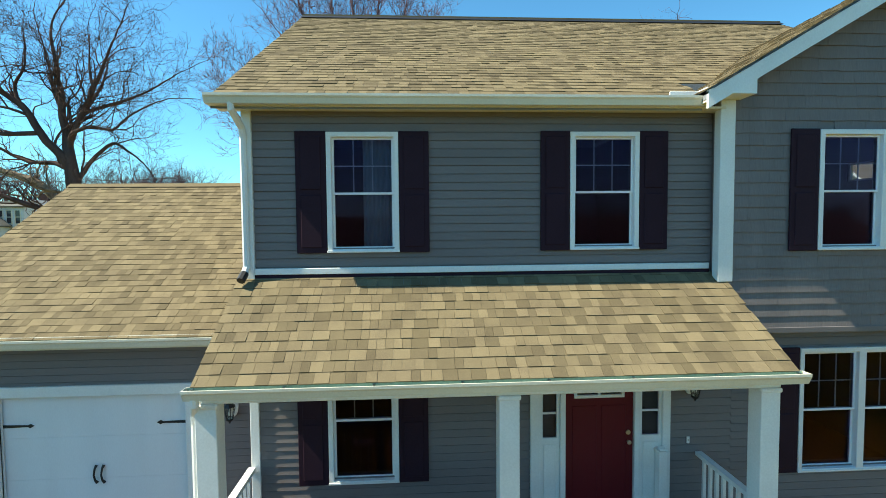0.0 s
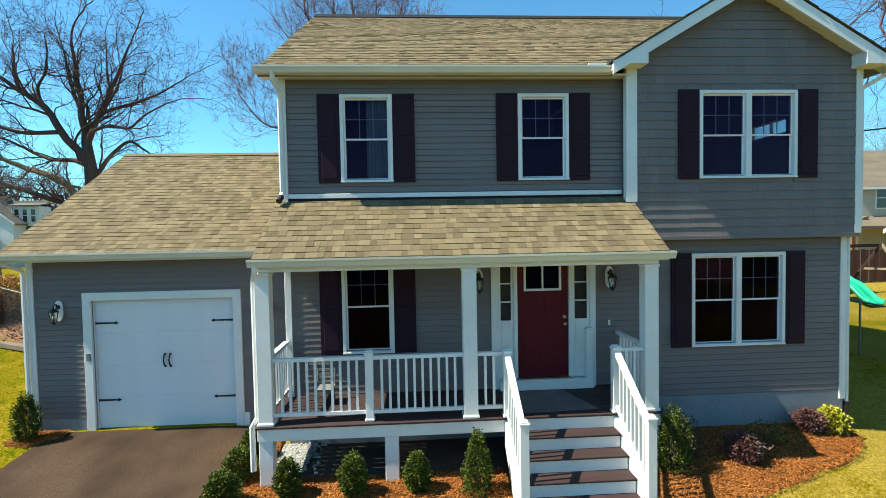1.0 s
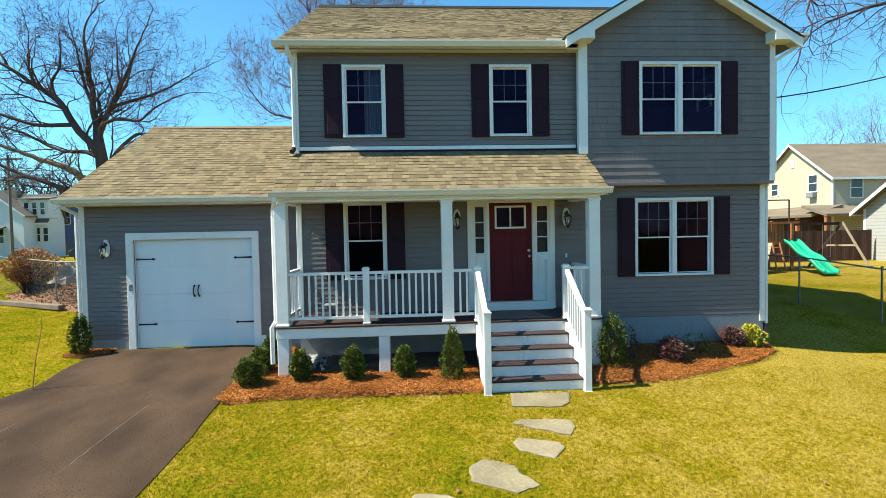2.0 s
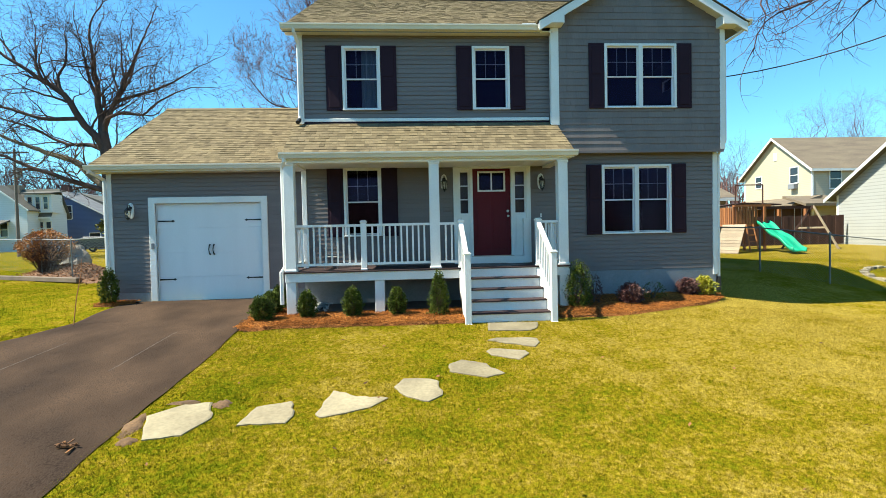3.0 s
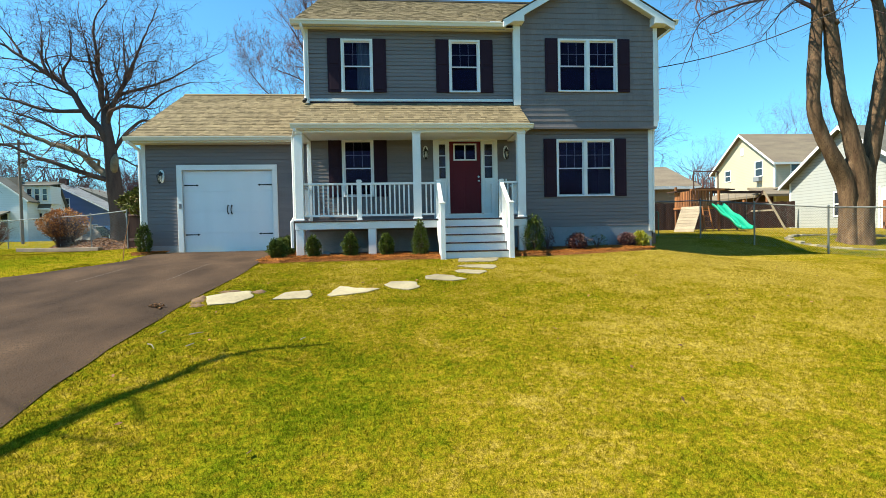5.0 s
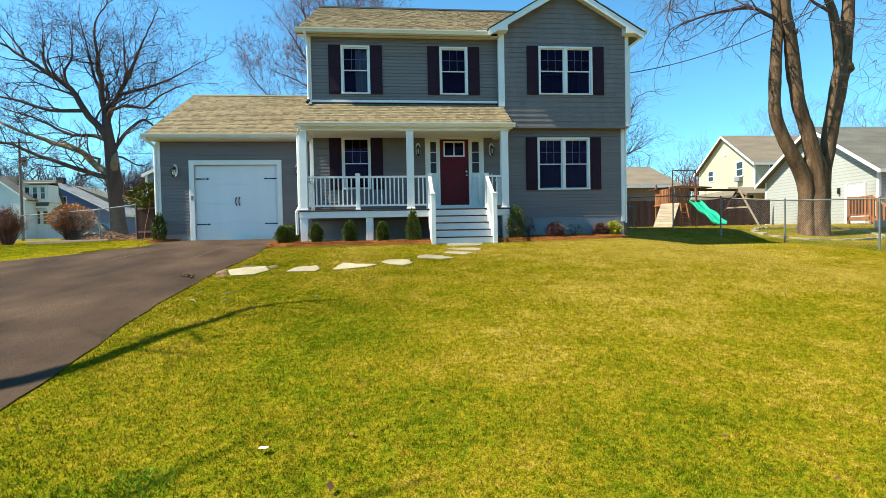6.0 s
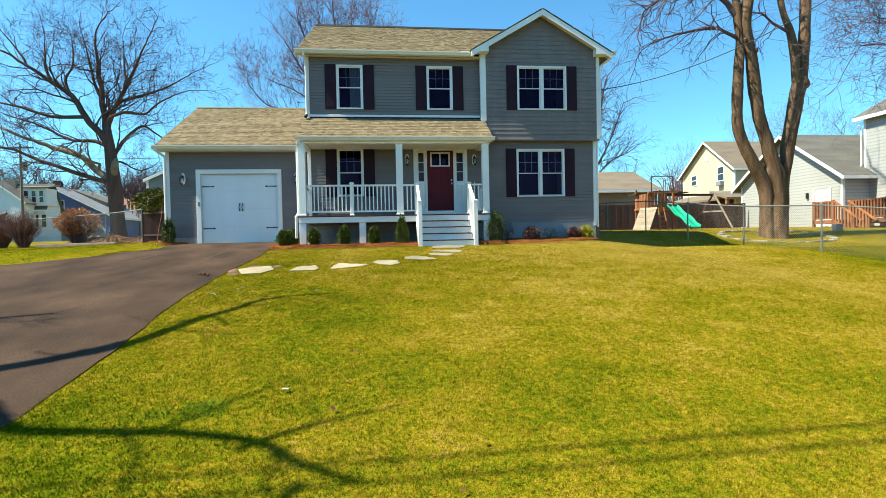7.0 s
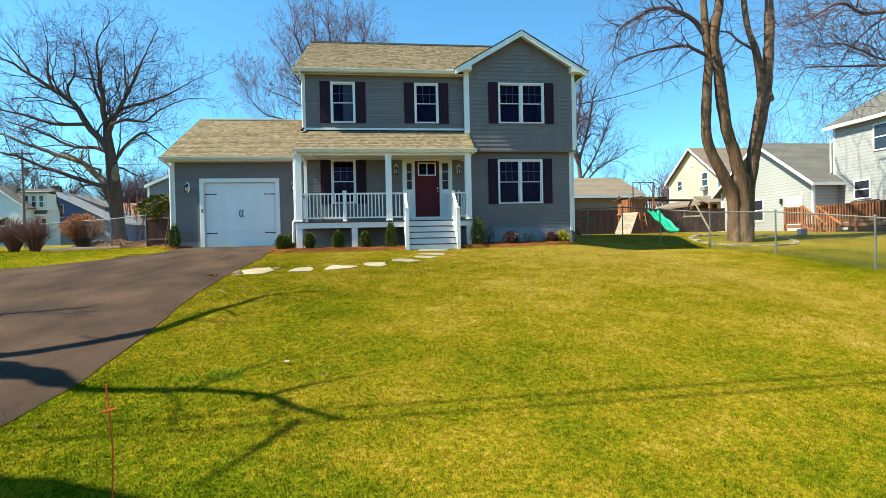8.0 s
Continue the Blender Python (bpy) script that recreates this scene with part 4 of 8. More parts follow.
# ---- small things on the house ----
def wall_lantern(x, y, z):
    """Black lantern on a white oval plate."""
    t = thing("wall_lantern", "black coach lantern on a white oval backplate", "wall lamp", (x, y, z), "wall lanterns")
    pts = [(0.075 * math.cos(a), 0.15 * math.sin(a) + (0.04 if math.sin(a) > 0 else -0.04)) for a in [k * math.tau / 24 for k in range(24)]]
    part("backplate", Mesh().prism(pts, "y", -0.028, 0.0), WHITE, t, bevel=0.006)
    part("bracket", Mesh().tube([(0, -0.03, 0.07), (0, -0.08, 0.13), (0, -0.14, 0.11), (0, -0.15, 0.06)], 0.012, 8).tube([(0, -0.028, 0.07), (0, -0.045, 0.07)], 0.04, 12), BLACK, t)
    cage = Mesh()
    top = [(0, -0.15, 0.07), (0, -0.15, 0.04), (0, -0.15, 0.0)]
    cage.tube(top, [0.012, 0.05, 0.085], 6)
    for k in range(6):
        a = k * math.tau / 6
        c, s = math.cos(a), math.sin(a)
        cage.bar((0.078 * c, -0.15 + 0.078 * s, 0.0), (0.045 * c, -0.15 + 0.045 * s, -0.17), 0.008, 0.008)
    cage.tube([(0, -0.15, -0.165), (0, -0.15, -0.18), (0, -0.15, -0.21), (0, -0.15, -0.235)], [0.05, 0.05, 0.018, 0.006], 6)
    part("lantern_cage", cage, BLACK, t)
    part("lantern_glass", Mesh().tube([(0, -0.15, -0.003), (0, -0.15, -0.163)], [0.07, 0.04], 6), GLASS_FROST, t).visible_shadow = False
    part("bulb", Mesh().tube([(0, -0.15, -0.06), (0, -0.15, -0.08), (0, -0.15, -0.11), (0, -0.15, -0.13)], [0.008, 0.022, 0.022, 0.008], 8), VINYL, t, smooth=True)
    return t


lantern = wall_lantern(1.62, -0.025, 2.82)
for x, y, z in ((-0.67, -0.025, 2.83), (-8.2, YG - 0.025, 2.35), (-4.47, YG - 0.025, 2.36)):
    copy_thing(lantern, Matrix.Translation((x, y, z)))

bell = thing("doorbell", "small white doorbell button beside the door", "doorbell", (1.62, -0.024, 2.02))
part("plate", box(-0.02, 0.02, -0.012, 0.0, -0.045, 0.045, c=0.004), VINYL, bell)
part("button", Mesh().tube([(0, -0.012, 0), (0, -0.018, 0)], 0.01, 10), STEEL, bell)

MAT = material("coir_mat", (0.13, 0.12, 0.115), 0.95, (0.1, 0.094, 0.09), 120, 3, 0.4, 0.6)
mat_m = Mesh().prism([(-0.3, -1.2), (1.0, -1.14), (0.72, -0.22), (-0.22, -0.24)], "z", DECK_Z + 0.001, DECK_Z + 0.014)
tagged(part("door_mat", mat_m, MAT, bevel=0.004), "grey-brown mat on the deck before the door", "mat")

GREY_METAL = material("painted_chair", (0.2, 0.2, 0.2), 0.45, None, 40, 2, 0.1, 0.05)
chair = thing("porch_chair", "small grey metal chair on the porch deck", "chair", (-3.25, -0.4, DECK_Z))
chair.scale = (0.7, 0.7, 0.58)
for dx, dy in ((-0.2, -0.18), (0.2, -0.18), (-0.2, 0.2), (0.2, 0.2)):
    part("leg", Mesh().tube([(dx, dy, 0.0), (dx * 0.9, dy * 0.9, 0.43)], 0.012, 6), GREY_METAL, chair)
part("seat", box(-0.22, 0.22, -0.2, 0.22, 0.43, 0.46, c=0.012), GREY_METAL, chair)
for dx in (-0.2, 0.2):
    part("back_post", Mesh().tube([(dx, 0.2, 0.44), (dx, 0.26, 0.9)], 0.012, 6), GREY_METAL, chair)
for k in range(4):
    part("back_slat", Mesh().bar((-0.2, 0.215 + 0.015 * k, 0.53 + 0.11 * k), (0.2, 0.215 + 0.015 * k, 0.53 + 0.11 * k), 0.012, 0.045), GREY_METAL, chair)

# ---- flagstones, beds, gravel ----
def flagstone(points, k):
    cx, cy = sum(p[0] for p in points) / len(points), sum(p[1] for p in points) / len(points)
    rng = random.Random(50 + k)
    rim = []
    for i, p in enumerate(points):
        q = points[(i + 1) % len(points)]
        for s in range(4):
            f = s / 4
            j = 0.0 if s == 0 else rng.uniform(-0.018, 0.018)
            rim.append((p[0] + (q[0] - p[0]) * f - cx + j, p[1] + (q[1] - p[1]) * f - cy + j))
    m, n = Mesh(), len(rim)
    lift = lambda x, y: ground_z(cx + x, cy + y) - ground_z(cx, cy)
    verts = [(x, y, lift(x, y) - 0.06) for x, y in rim] + [(x, y, lift(x, y) + 0.006) for x, y in rim]
    verts += [(x * 0.93, y * 0.93, lift(x, y) + 0.014 + rng.uniform(-0.004, 0.004)) for x, y in rim] + [(0, 0, 0.015)]
    faces = [(i, (i + 1) % n, n + (i + 1) % n, n + i) for i in range(n)]
    faces += [(n + i, n + (i + 1) % n, 2 * n + (i + 1) % n, 2 * n + i) for i in range(n)]
    faces += [(2 * n + i, 2 * n + (i + 1) % n, 3 * n) for i in range(n)]
    m.add(verts, faces)
    ob = part("stepping_stone", m, FLAGSTONE)
    ob.location = (cx, cy, ground_z(cx, cy))
    return tagged(ob, "pale irregular flagstone set in the lawn", "stepping stone", "flagstone path")


STONES = (
    ((-4.40, -6.14), (-4.62, -5.60), (-4.30, -5.34), (-3.98, -5.31), (-3.84, -5.71), (-4.02, -6.08)),
    ((-3.49, -5.92), (-3.39, -5.49), (-3.00, -5.38), (-2.90, -5.74), (-2.95, -5.91)),
    ((-2.65, -5.73), (-2.53, -5.12), (-2.21, -5.33), (-1.81, -5.40), (-2.02, -5.63), (-2.54, -5.82)),
    ((-1.75, -5.08), (-1.63, -4.81), (-1.28, -4.85), (-1.15, -4.96), (-1.13, -5.38), (-1.31, -5.54), (-1.58, -5.38)),
    ((-0.96, -4.33), (-0.77, -4.18), (-0.41, -4.36), (-0.37, -4.54), (-0.21, -4.76), (-0.49, -4.88), (-0.98, -4.62)),
    ((-0.33, -3.84), (-0.25, -3.74), (0.30, -3.88), (0.32, -4.00), (0.12, -4.24), (-0.27, -4.03)),
    ((-0.23, -3.34), (-0.09, -3.26), (0.62, -3.33), (0.62, -3.51), (0.49, -3.71), (-0.07, -3.44)),
    ((-0.08, -2.42), (0.86, -2.49), (0.77, -2.80), (0.61, -2.92), (-0.14, -2.86)),
)
for k, pts in enumerate(STONES):
    flagstone(pts, k)


def soil_patch(x, y, rx, ry, seed):
    rng = random.Random(seed)
    rim = [(x + rx * (1 + rng.uniform(-0.3, 0.3)) * math.cos(k * math.tau / 18), y + ry * (1 + rng.uniform(-0.3, 0.3)) * math.sin(k * math.tau / 18)) for k in range(18)]
    m = Mesh()
    m.v = [(p[0], p[1], ground_z(*p) - 0.006) for p in rim] + [(x + (p[0] - x) * 0.6, y + (p[1] - y) * 0.6, ground_z(*p) + 0.014 + rng.uniform(0, 0.01)) for p in rim] + [(x, y, ground_z(x, y) + 0.018)]
    m.f = [(k, (k + 1) % 18, 18 + (k + 1) % 18, 18 + k) for k in range(18)] + [(18 + k, 18 + (k + 1) % 18, 36) for k in range(18)]
    tagged(part("soil_patch", m, EARTH, smooth=True), "bare brown earth at the flagstone's edge", "soil", kind="structure")


EARTH = material("bare_brown_earth", (0.16, 0.09, 0.04), 0.95, (0.08, 0.045, 0.022), 45, 5, 0.5, 0.9)
for k, (x, y, rx, ry) in enumerate(((-4.66, -5.8, 0.1, 0.24), (-3.84, -5.36, 0.13, 0.1), (-4.3, -5.29, 0.2, 0.05), (-4.55, -6.15, 0.1, 0.08))):
    soil_patch(x, y, rx, ry, 30 + k)


def bed(front, back):
    """A mulch bed between two edges of equal length: (x, y) rows."""
    m, n, rows = Mesh(), 60, 10
    fx, bx = [p[0] for p in front], [p[0] for p in back]
    for i in range(n + 1):
        f = i / n
        a = (np.interp(f * (len(front) - 1), range(len(front)), fx), np.interp(f * (len(front) - 1), range(len(front)), [p[1] for p in front]))
        b = (np.interp(f * (len(back) - 1), range(len(back)), bx), np.interp(f * (len(back) - 1), range(len(back)), [p[1] for p in back]))
        for j in range(rows + 1):
            g = j / rows
            x, y = a[0] + (b[0] - a[0]) * g, a[1] + (b[1] - a[1]) * g
            y -= 0.06 * noise.noise((x * 2.2, 4, 1)) * (1 - g)
            m.v.append((x, y, ground_z(x, y) + (0.055 if j else -0.02) + 0.02 * noise.noise((x * 6, y * 6, 2))))
    for i in range(n):
        for j in range(rows):
            a = i * (rows + 1) + j
            m.f.append((a, a + rows + 1, a + rows + 2, a + 1))
    return m


LEFT_FRONT = [(-4.72, -2.3), (-4.55, -2.42), (-3.99, -2.29), (-3.2, -2.28), (-2.4, -2.3), (-1.5, -2.34), (-0.46, -2.32)]
LEFT_BACK = [(-4.72, 0.72), (-4.2, 0.72), (-3.9, -1.1), (-2.8, -1.1), (-1.9, -1.1), (-1.1, -1.1), (-0.46, -1.1)]
RIGHT_FRONT = [(1.34, -2.14), (2.0, -2.2), (2.6, -2.18), (3.4, -1.92), (4.2, -1.57), (5.0, -1.26), (5.6, -0.75), (5.95, -0.05)]
RIGHT_BACK = [(1.34, -0.02), (2.0, -0.02), (2.7, -0.02), (3.4, -0.02), (4.1, -0.02), (4.8, -0.02), (5.4, -0.02), (5.9, -0.02)]
SIDE_FRONT = [(-8.85, 0.35), (-8.4, 0.22), (-8.0, 0.55)]
SIDE_BACK = [(-8.8, 0.78), (-8.4, 0.78), (-8.0, 0.78)]
SOIL = material("bare_soil", (0.09, 0.065, 0.05), 0.95, (0.06, 0.045, 0.035), 40, 2, 0.4, 0.6)
under = Mesh()
for i in range(25):
    for j in range(7):
        x, y = -4.0 + 5.9 * i / 24, -1.15 + 1.13 * j / 6
        under.v.append((x, y, ground_z(x, y) + 0.03 + 0.015 * noise.noise((x * 4, y * 4, 3))))
under.f = [(i * 7 + j, i * 7 + 7 + j, i * 7 + 8 + j, i * 7 + j + 1) for i in range(24) for j in range(6)]
tagged(part("bare_earth", under, SOIL, smooth=True), "dark bare earth under the porch", "soil", kind="structure")
rng = random.Random(7)
chips = Mesh()
for front, back, count in ((LEFT_FRONT, LEFT_BACK, 8500), (RIGHT_FRONT, RIGHT_BACK, 8500), (SIDE_FRONT, SIDE_BACK, 500)):
    tagged(part("mulch_bed", bed(front, back), MULCH), "orange-brown bark mulch bed along the house", "mulch bed", kind="structure")
    for _ in range(count):
        f, g = rng.random(), rng.random() ** 1.2
        i = f * (len(front) - 1)
        a = [np.interp(i, range(len(front)), [p[k] for p in front]) for k in (0, 1)]
        b = [np.interp(i, range(len(back)), [p[k] for p in back]) for k in (0, 1)]
        x, y = a[0] + (b[0] - a[0]) * g + rng.gauss(0, 0.03), a[1] + (b[1] - a[1]) * g - rng.random() * 0.05
        z, w = ground_z(x, y) + 0.062 + rng.random() * 0.02, rng.uniform(0.005, 0.012)
        d = Vector((rng.gauss(0, 1), rng.gauss(0, 1), rng.gauss(0, 0.35))).normalized() * rng.uniform(0.008, 0.03)
        chips.bar((x - d.x, y - d.y, z - d.z), (x + d.x, y + d.y, z + d.z), w, w * 0.5)
tagged(part("bark_chips", chips, CHIP), "loose orange-brown bark chips on the beds", "bark chips", kind="stuff")
stones = Mesh()
for _ in range(1300):
    x, y = rng.uniform(-4.0, -3.3), rng.uniform(-1.0, -0.03)
    if rng.random() < 0.1 or x < -3.55 + 0.1 * (y + 1.0):
        r = rng.uniform(0.015, 0.03)
        z = ground_z(x, y) + 0.045
        stones.tube([(x - r, y, z), (x - r * 0.4, y, z + r * 0.3), (x + r * 0.4, y, z + r * 0.3), (x + r, y, z)], [r * 0.4, r * 0.9, r * 0.8, r * 0.3], 5)
tagged(part("gravel", stones, GRAVEL), "pale gravel heaped under the porch", "gravel", kind="stuff")


# ---- shrubs ----
def leaf_cloud(m, rng, centre, size, count, leaf, cone=0.0):
    """Small leaves set round a rounded or conical body with an uneven outline."""
    for _ in range(count):
        a, h = rng.uniform(0, math.tau), rng.random()
        wide = (1 - h) ** 0.6 * cone + (1 - cone) * math.sin(math.pi * min(0.98, 0.12 + h * 0.86)) ** 0.6
        lump = 1 + 0.55 * noise.noise((math.cos(a) * 2.3 + centre[0] + size[1] * 7, math.sin(a) * 2.3, h * 4.5))
        r = wide * lump * (0.55 + 0.45 * rng.random() ** 0.4)
        p = Vector((centre[0] + size[0] * r * math.cos(a), centre[1] + size[0] * r * math.sin(a), centre[2] + h * size[1] * (1 + 0.1 * rng.gauss(0, 0.5))))
        out = Vector((math.cos(a), math.sin(a), 0.5 + rng.gauss(0, 0.4))).normalized()
        side = out.orthogonal().normalized()
        side = (side + out.cross(side) * rng.gauss(0, 1)).normalized()
        l = leaf * rng.uniform(0.6, 1.3)
        tip = p + (out + Vector((rng.gauss(0, 0.4), rng.gauss(0, 0.4), rng.gauss(0, 0.4)))).normalized() * l
        mid = (p + tip) / 2
        m.add([p, mid + side * l * 0.28, tip, mid - side * l * 0.28], [(0, 1, 2, 3)])


def shrub(x, y, width, height, cone, count, mat, label, seed, leaf=0.04, name="shrub", category="shrub"):
    rng = random.Random(seed)
    t = thing(name, label, category, (x, y, ground_z(x, y) + 0.04))
    st = Mesh()
    for k in range(9):
        a = rng.uniform(0, math.tau)
        st.tube([(0, 0, -0.05), (0.1 * width * math.cos(a), 0.1 * width * math.sin(a), height * 0.3), (0.35 * width * math.cos(a) * (1 - cone * 0.6), 0.35 * width * math.sin(a) * (1 - cone * 0.6), height * 0.8)], [0.012, 0.009, 0.004], 5)
    part("woody_base", st, BARK_DARK, t)
    m = Mesh()
    leaf_cloud(m, rng, (0, 0, 0.02), (width / 2, height), count, leaf, cone)
    if count > 1000:
        leaf_cloud(m, rng, (0, 0, 0.04), (width * 0.36, height * 0.85), count, leaf * 1.3, cone)
    part("foliage", m, mat, t)
    return t


for k, (x, y, w, h, cone) in enumerate(((-8.52, 0.42, 0.42, 0.78, 0.3), (-4.4, -1.74, 0.46, 0.46, 0.05), (-4.4, -1.05, 0.46, 0.44, 0.05), (-4.4, -0.42, 0.38, 0.46, 0.05), (-3.58, -1.56, 0.38, 0.5, 0.2),
                                         (-2.67, -1.6, 0.42, 0.55, 0.3), (-1.78, -1.58, 0.38, 0.52, 0.3), (-0.94, -1.7, 0.47, 0.84, 0.75), (2.03, -1.36, 0.6, 0.92, 0.25))):
    shrub(x, y, w, h, cone, 2300, LEAF, "small conical evergreen shrub in the mulch" if cone > 0.15 else "rounded evergreen shrub at the drive's edge", 100 + k, 0.034)
shrub(2.5, -1.0, 0.4, 0.6, 0.0, 420, LEAF_RED, "sparse dark red shrub in the mulch", 120, 0.045)
shrub(3.25, -1.19, 0.56, 0.42, 0.0, 1100, LEAF_RED, "dark red shrub in the mulch", 121, 0.045)
shrub(4.0, -0.7, 0.5, 0.35, 0.0, 350, LEAF, "low green shrub in the mulch", 122, 0.04)
shrub(5.02, -0.36, 0.5, 0.36, 0.0, 1100, LEAF_RED, "dark red shrub in the mulch", 123, 0.045)
shrub(5.42, -0.36, 0.52, 0.42, 0.4, 1300, LEAF_YELLOW, "bright yellow-green low shrub", 124, 0.05)

# ---- bay shakes and porch shingles, piece by piece ----
near_shakes, rest = 0, Mesh()
rng = random.Random(21)
z, k = 3.5, 0
while z < 7.9:
    half = 2.02 if z < 6.33 else (BAY_TOP - 0.2 - z) / PITCH_B
    x = 3.98 - half - rng.uniform(0, 0.2)
    while x < 3.98 + half and half > 0.03:
        w = rng.choice((0.14, 0.18, 0.22, 0.27, 0.32))
        a, b, lo, hi = max(x, 3.98 - half), min(x + w, 3.98 + half), z - rng.choice((0, 0, 0.004)), z + 0.157
        x += w
        if b - a < 0.02:
            continue
        if a < W3[1] - 0.03 and b > W3[0] + 0.03 and lo < W3[3] - 0.03 and hi > W3[2] + 0.03:
            if a < W3[0]:
                b = W3[0] + 0.03
            elif b > W3[1]:
                a = W3[1] - 0.03
            elif z < W3[2] - 0.02:
                hi = W3[2] + 0.03
            elif hi > W3[3] and z > W3[3] - 0.1:
                lo = W3[3] - 0.02
            else:
                continue
        piece = Mesh().prism([(YB, lo), (YB - 0.022, lo), (YB - 0.0075, hi), (YB, hi)], "x", a + 0.0008, b - 0.0008)
        if near_shakes < 300 and z < 6.4 and (b < W3[0] or z < 5.6):
            part("shake", piece, SHAKE, bay)
            near_shakes += 1
        else:
            rest.add(piece.v, piece.f)
    z += 0.152
tagged(part("shake_rest", rest, SHAKE_REST, bay), kind="stuff")

o, u, v, width, length = porch_slope
n = u.cross(v).normalized()
count, rest = 0, Mesh()
for row in shingle_rows(o, u, v, width, length, 9):
    tab = Mesh()
    shingle_tab(tab, o, u, v, n, *row)
    if count < 300:
        part("shingle", tab, SHINGLE, porch_roof)
        count += 1
    else:
        rest.add(tab.v, tab.f)
if rest.v:
    tagged(part("shingle_rest", rest, SHINGLE_REST, porch_roof), kind="stuff")

# ---- neighbouring materials ----
def lap_material(name, colour, course=0.15, lip_shade=0.25, rough=0.6):
    """Far-off lap siding: fine level lines put each lip's shade into the colour; faint stains."""
    m = material(name, colour, rough, tuple(c * 0.9 for c in colour), 30, 0.4, 0.12, 0.0)
    n, l = m.node_tree.nodes, m.node_tree.links
    sep, geo = n.new("ShaderNodeSeparateXYZ"), n.new("ShaderNodeNewGeometry")
    l.new(geo.outputs["Position"], sep.inputs["Vector"])
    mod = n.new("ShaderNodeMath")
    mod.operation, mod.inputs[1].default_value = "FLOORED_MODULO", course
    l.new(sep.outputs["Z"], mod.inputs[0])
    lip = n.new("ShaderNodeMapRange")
    lip.inputs["From Max"].default_value, lip.inputs["To Min"].default_value = course * 0.3, 1 - lip_shade
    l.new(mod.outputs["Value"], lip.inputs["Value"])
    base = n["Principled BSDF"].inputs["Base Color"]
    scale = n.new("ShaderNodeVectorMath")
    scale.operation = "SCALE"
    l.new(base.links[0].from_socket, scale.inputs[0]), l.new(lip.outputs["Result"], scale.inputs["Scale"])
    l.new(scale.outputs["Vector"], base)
    return m


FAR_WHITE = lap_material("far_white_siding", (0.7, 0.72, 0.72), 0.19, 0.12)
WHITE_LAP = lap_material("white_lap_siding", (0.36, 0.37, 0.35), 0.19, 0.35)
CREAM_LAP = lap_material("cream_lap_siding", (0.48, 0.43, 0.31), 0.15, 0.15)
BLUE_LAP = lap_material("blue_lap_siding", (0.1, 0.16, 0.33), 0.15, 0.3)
TAN_WALL = material("tan_wall", (0.3, 0.22, 0.15), 0.85, None, 30, 0.6, 0.2, 0.1)
GREY_WALL = material("grey_wall", (0.2, 0.22, 0.24), 0.8, None, 30, 0.6, 0.2, 0.1)
ROOF_BROWN = material("brown_shingles", (0.175, 0.14, 0.095), 0.95, (0.13, 0.1, 0.072), 12, 0.8, 0.3, 0.3, stretch=(0.6, 0.6, 4))
ROOF_GREY = material("grey_shingles", (0.125, 0.12, 0.1), 0.95, (0.085, 0.08, 0.068), 12, 0.8, 0.3, 0.3, stretch=(0.6, 0.6, 4))
ROOF_PALE = material("pale_grey_shingles", (0.2, 0.205, 0.21), 0.9, (0.14, 0.145, 0.15), 12, 0.8, 0.3, 0.3, stretch=(0.6, 0.6, 4))
FENCE_BROWN = material("brown_fence_wood", (0.065, 0.028, 0.02), 0.9, (0.045, 0.02, 0.015), 18, 0.8, 0.35, 0.3, stretch=(3, 3, 0.3), spread=0.25)
DECK_RED = material("red_brown_deck_wood", (0.26, 0.1, 0.04), 0.8, (0.18, 0.07, 0.03), 20, 1.2, 0.3, 0.2, stretch=(2, 2, 0.4), spread=0.25)
PLAY_WOOD = material("cedar_play_wood", (0.34, 0.135, 0.042), 0.8, (0.2, 0.075, 0.028), 20, 1.2, 0.3, 0.2, stretch=(2, 2, 0.4), spread=0.25)
PALE_WOOD = material("weathered_wood", (0.36, 0.29, 0.2), 0.85, (0.28, 0.22, 0.15), 20, 1.2, 0.3, 0.2, spread=0.15)
GREEN_PLASTIC = material("green_plastic", (0.015, 0.36, 0.2), 0.35, (0.012, 0.3, 0.17), 20, 1, 0.1, 0.02)
GALV = material("galvanised_steel", (0.24, 0.25, 0.24), 0.5, (0.18, 0.19, 0.18), 40, 2, 0.15, 0.05, metal=0.7)
DEADWOOD = material("bare_deadwood", (0.26, 0.19, 0.12), 0.9, (0.13, 0.085, 0.055), 9, 0.8, 0.4, 0.6, stretch=(2, 2, 2))
ROCK = material("pale_boulder", (0.4, 0.345, 0.27), 0.9, (0.17, 0.14, 0.11), 8, 1.6, 0.4, 0.8)
PANE_DARK = material("dark_far_pane", (0.025, 0.03, 0.04), 0.12, None, 5, 0.5, 0.2, 0.0)
BANK_SOIL = material("leafy_soil", (0.2, 0.1, 0.045), 0.95, (0.12, 0.06, 0.03), 25, 1.5, 0.4, 0.5)
TIMBER = material("weathered_timber", (0.17, 0.13, 0.095), 0.9, (0.1, 0.075, 0.055), 20, 1.2, 0.3, 0.3)
RING_STONE = material("edging_stone", (0.3, 0.26, 0.18), 0.95, (0.16, 0.14, 0.1), 18, 2, 0.35, 0.6, spread=0.35)
RED_CANE = material("orange_cane", (0.42, 0.17, 0.05), 0.7, (0.3, 0.12, 0.04), 30, 4, 0.2, 0.1)
RED_TAPE = material("red_stake", (0.7, 0.06, 0.015), 0.5, None, 30, 2, 0.1, 0.0)


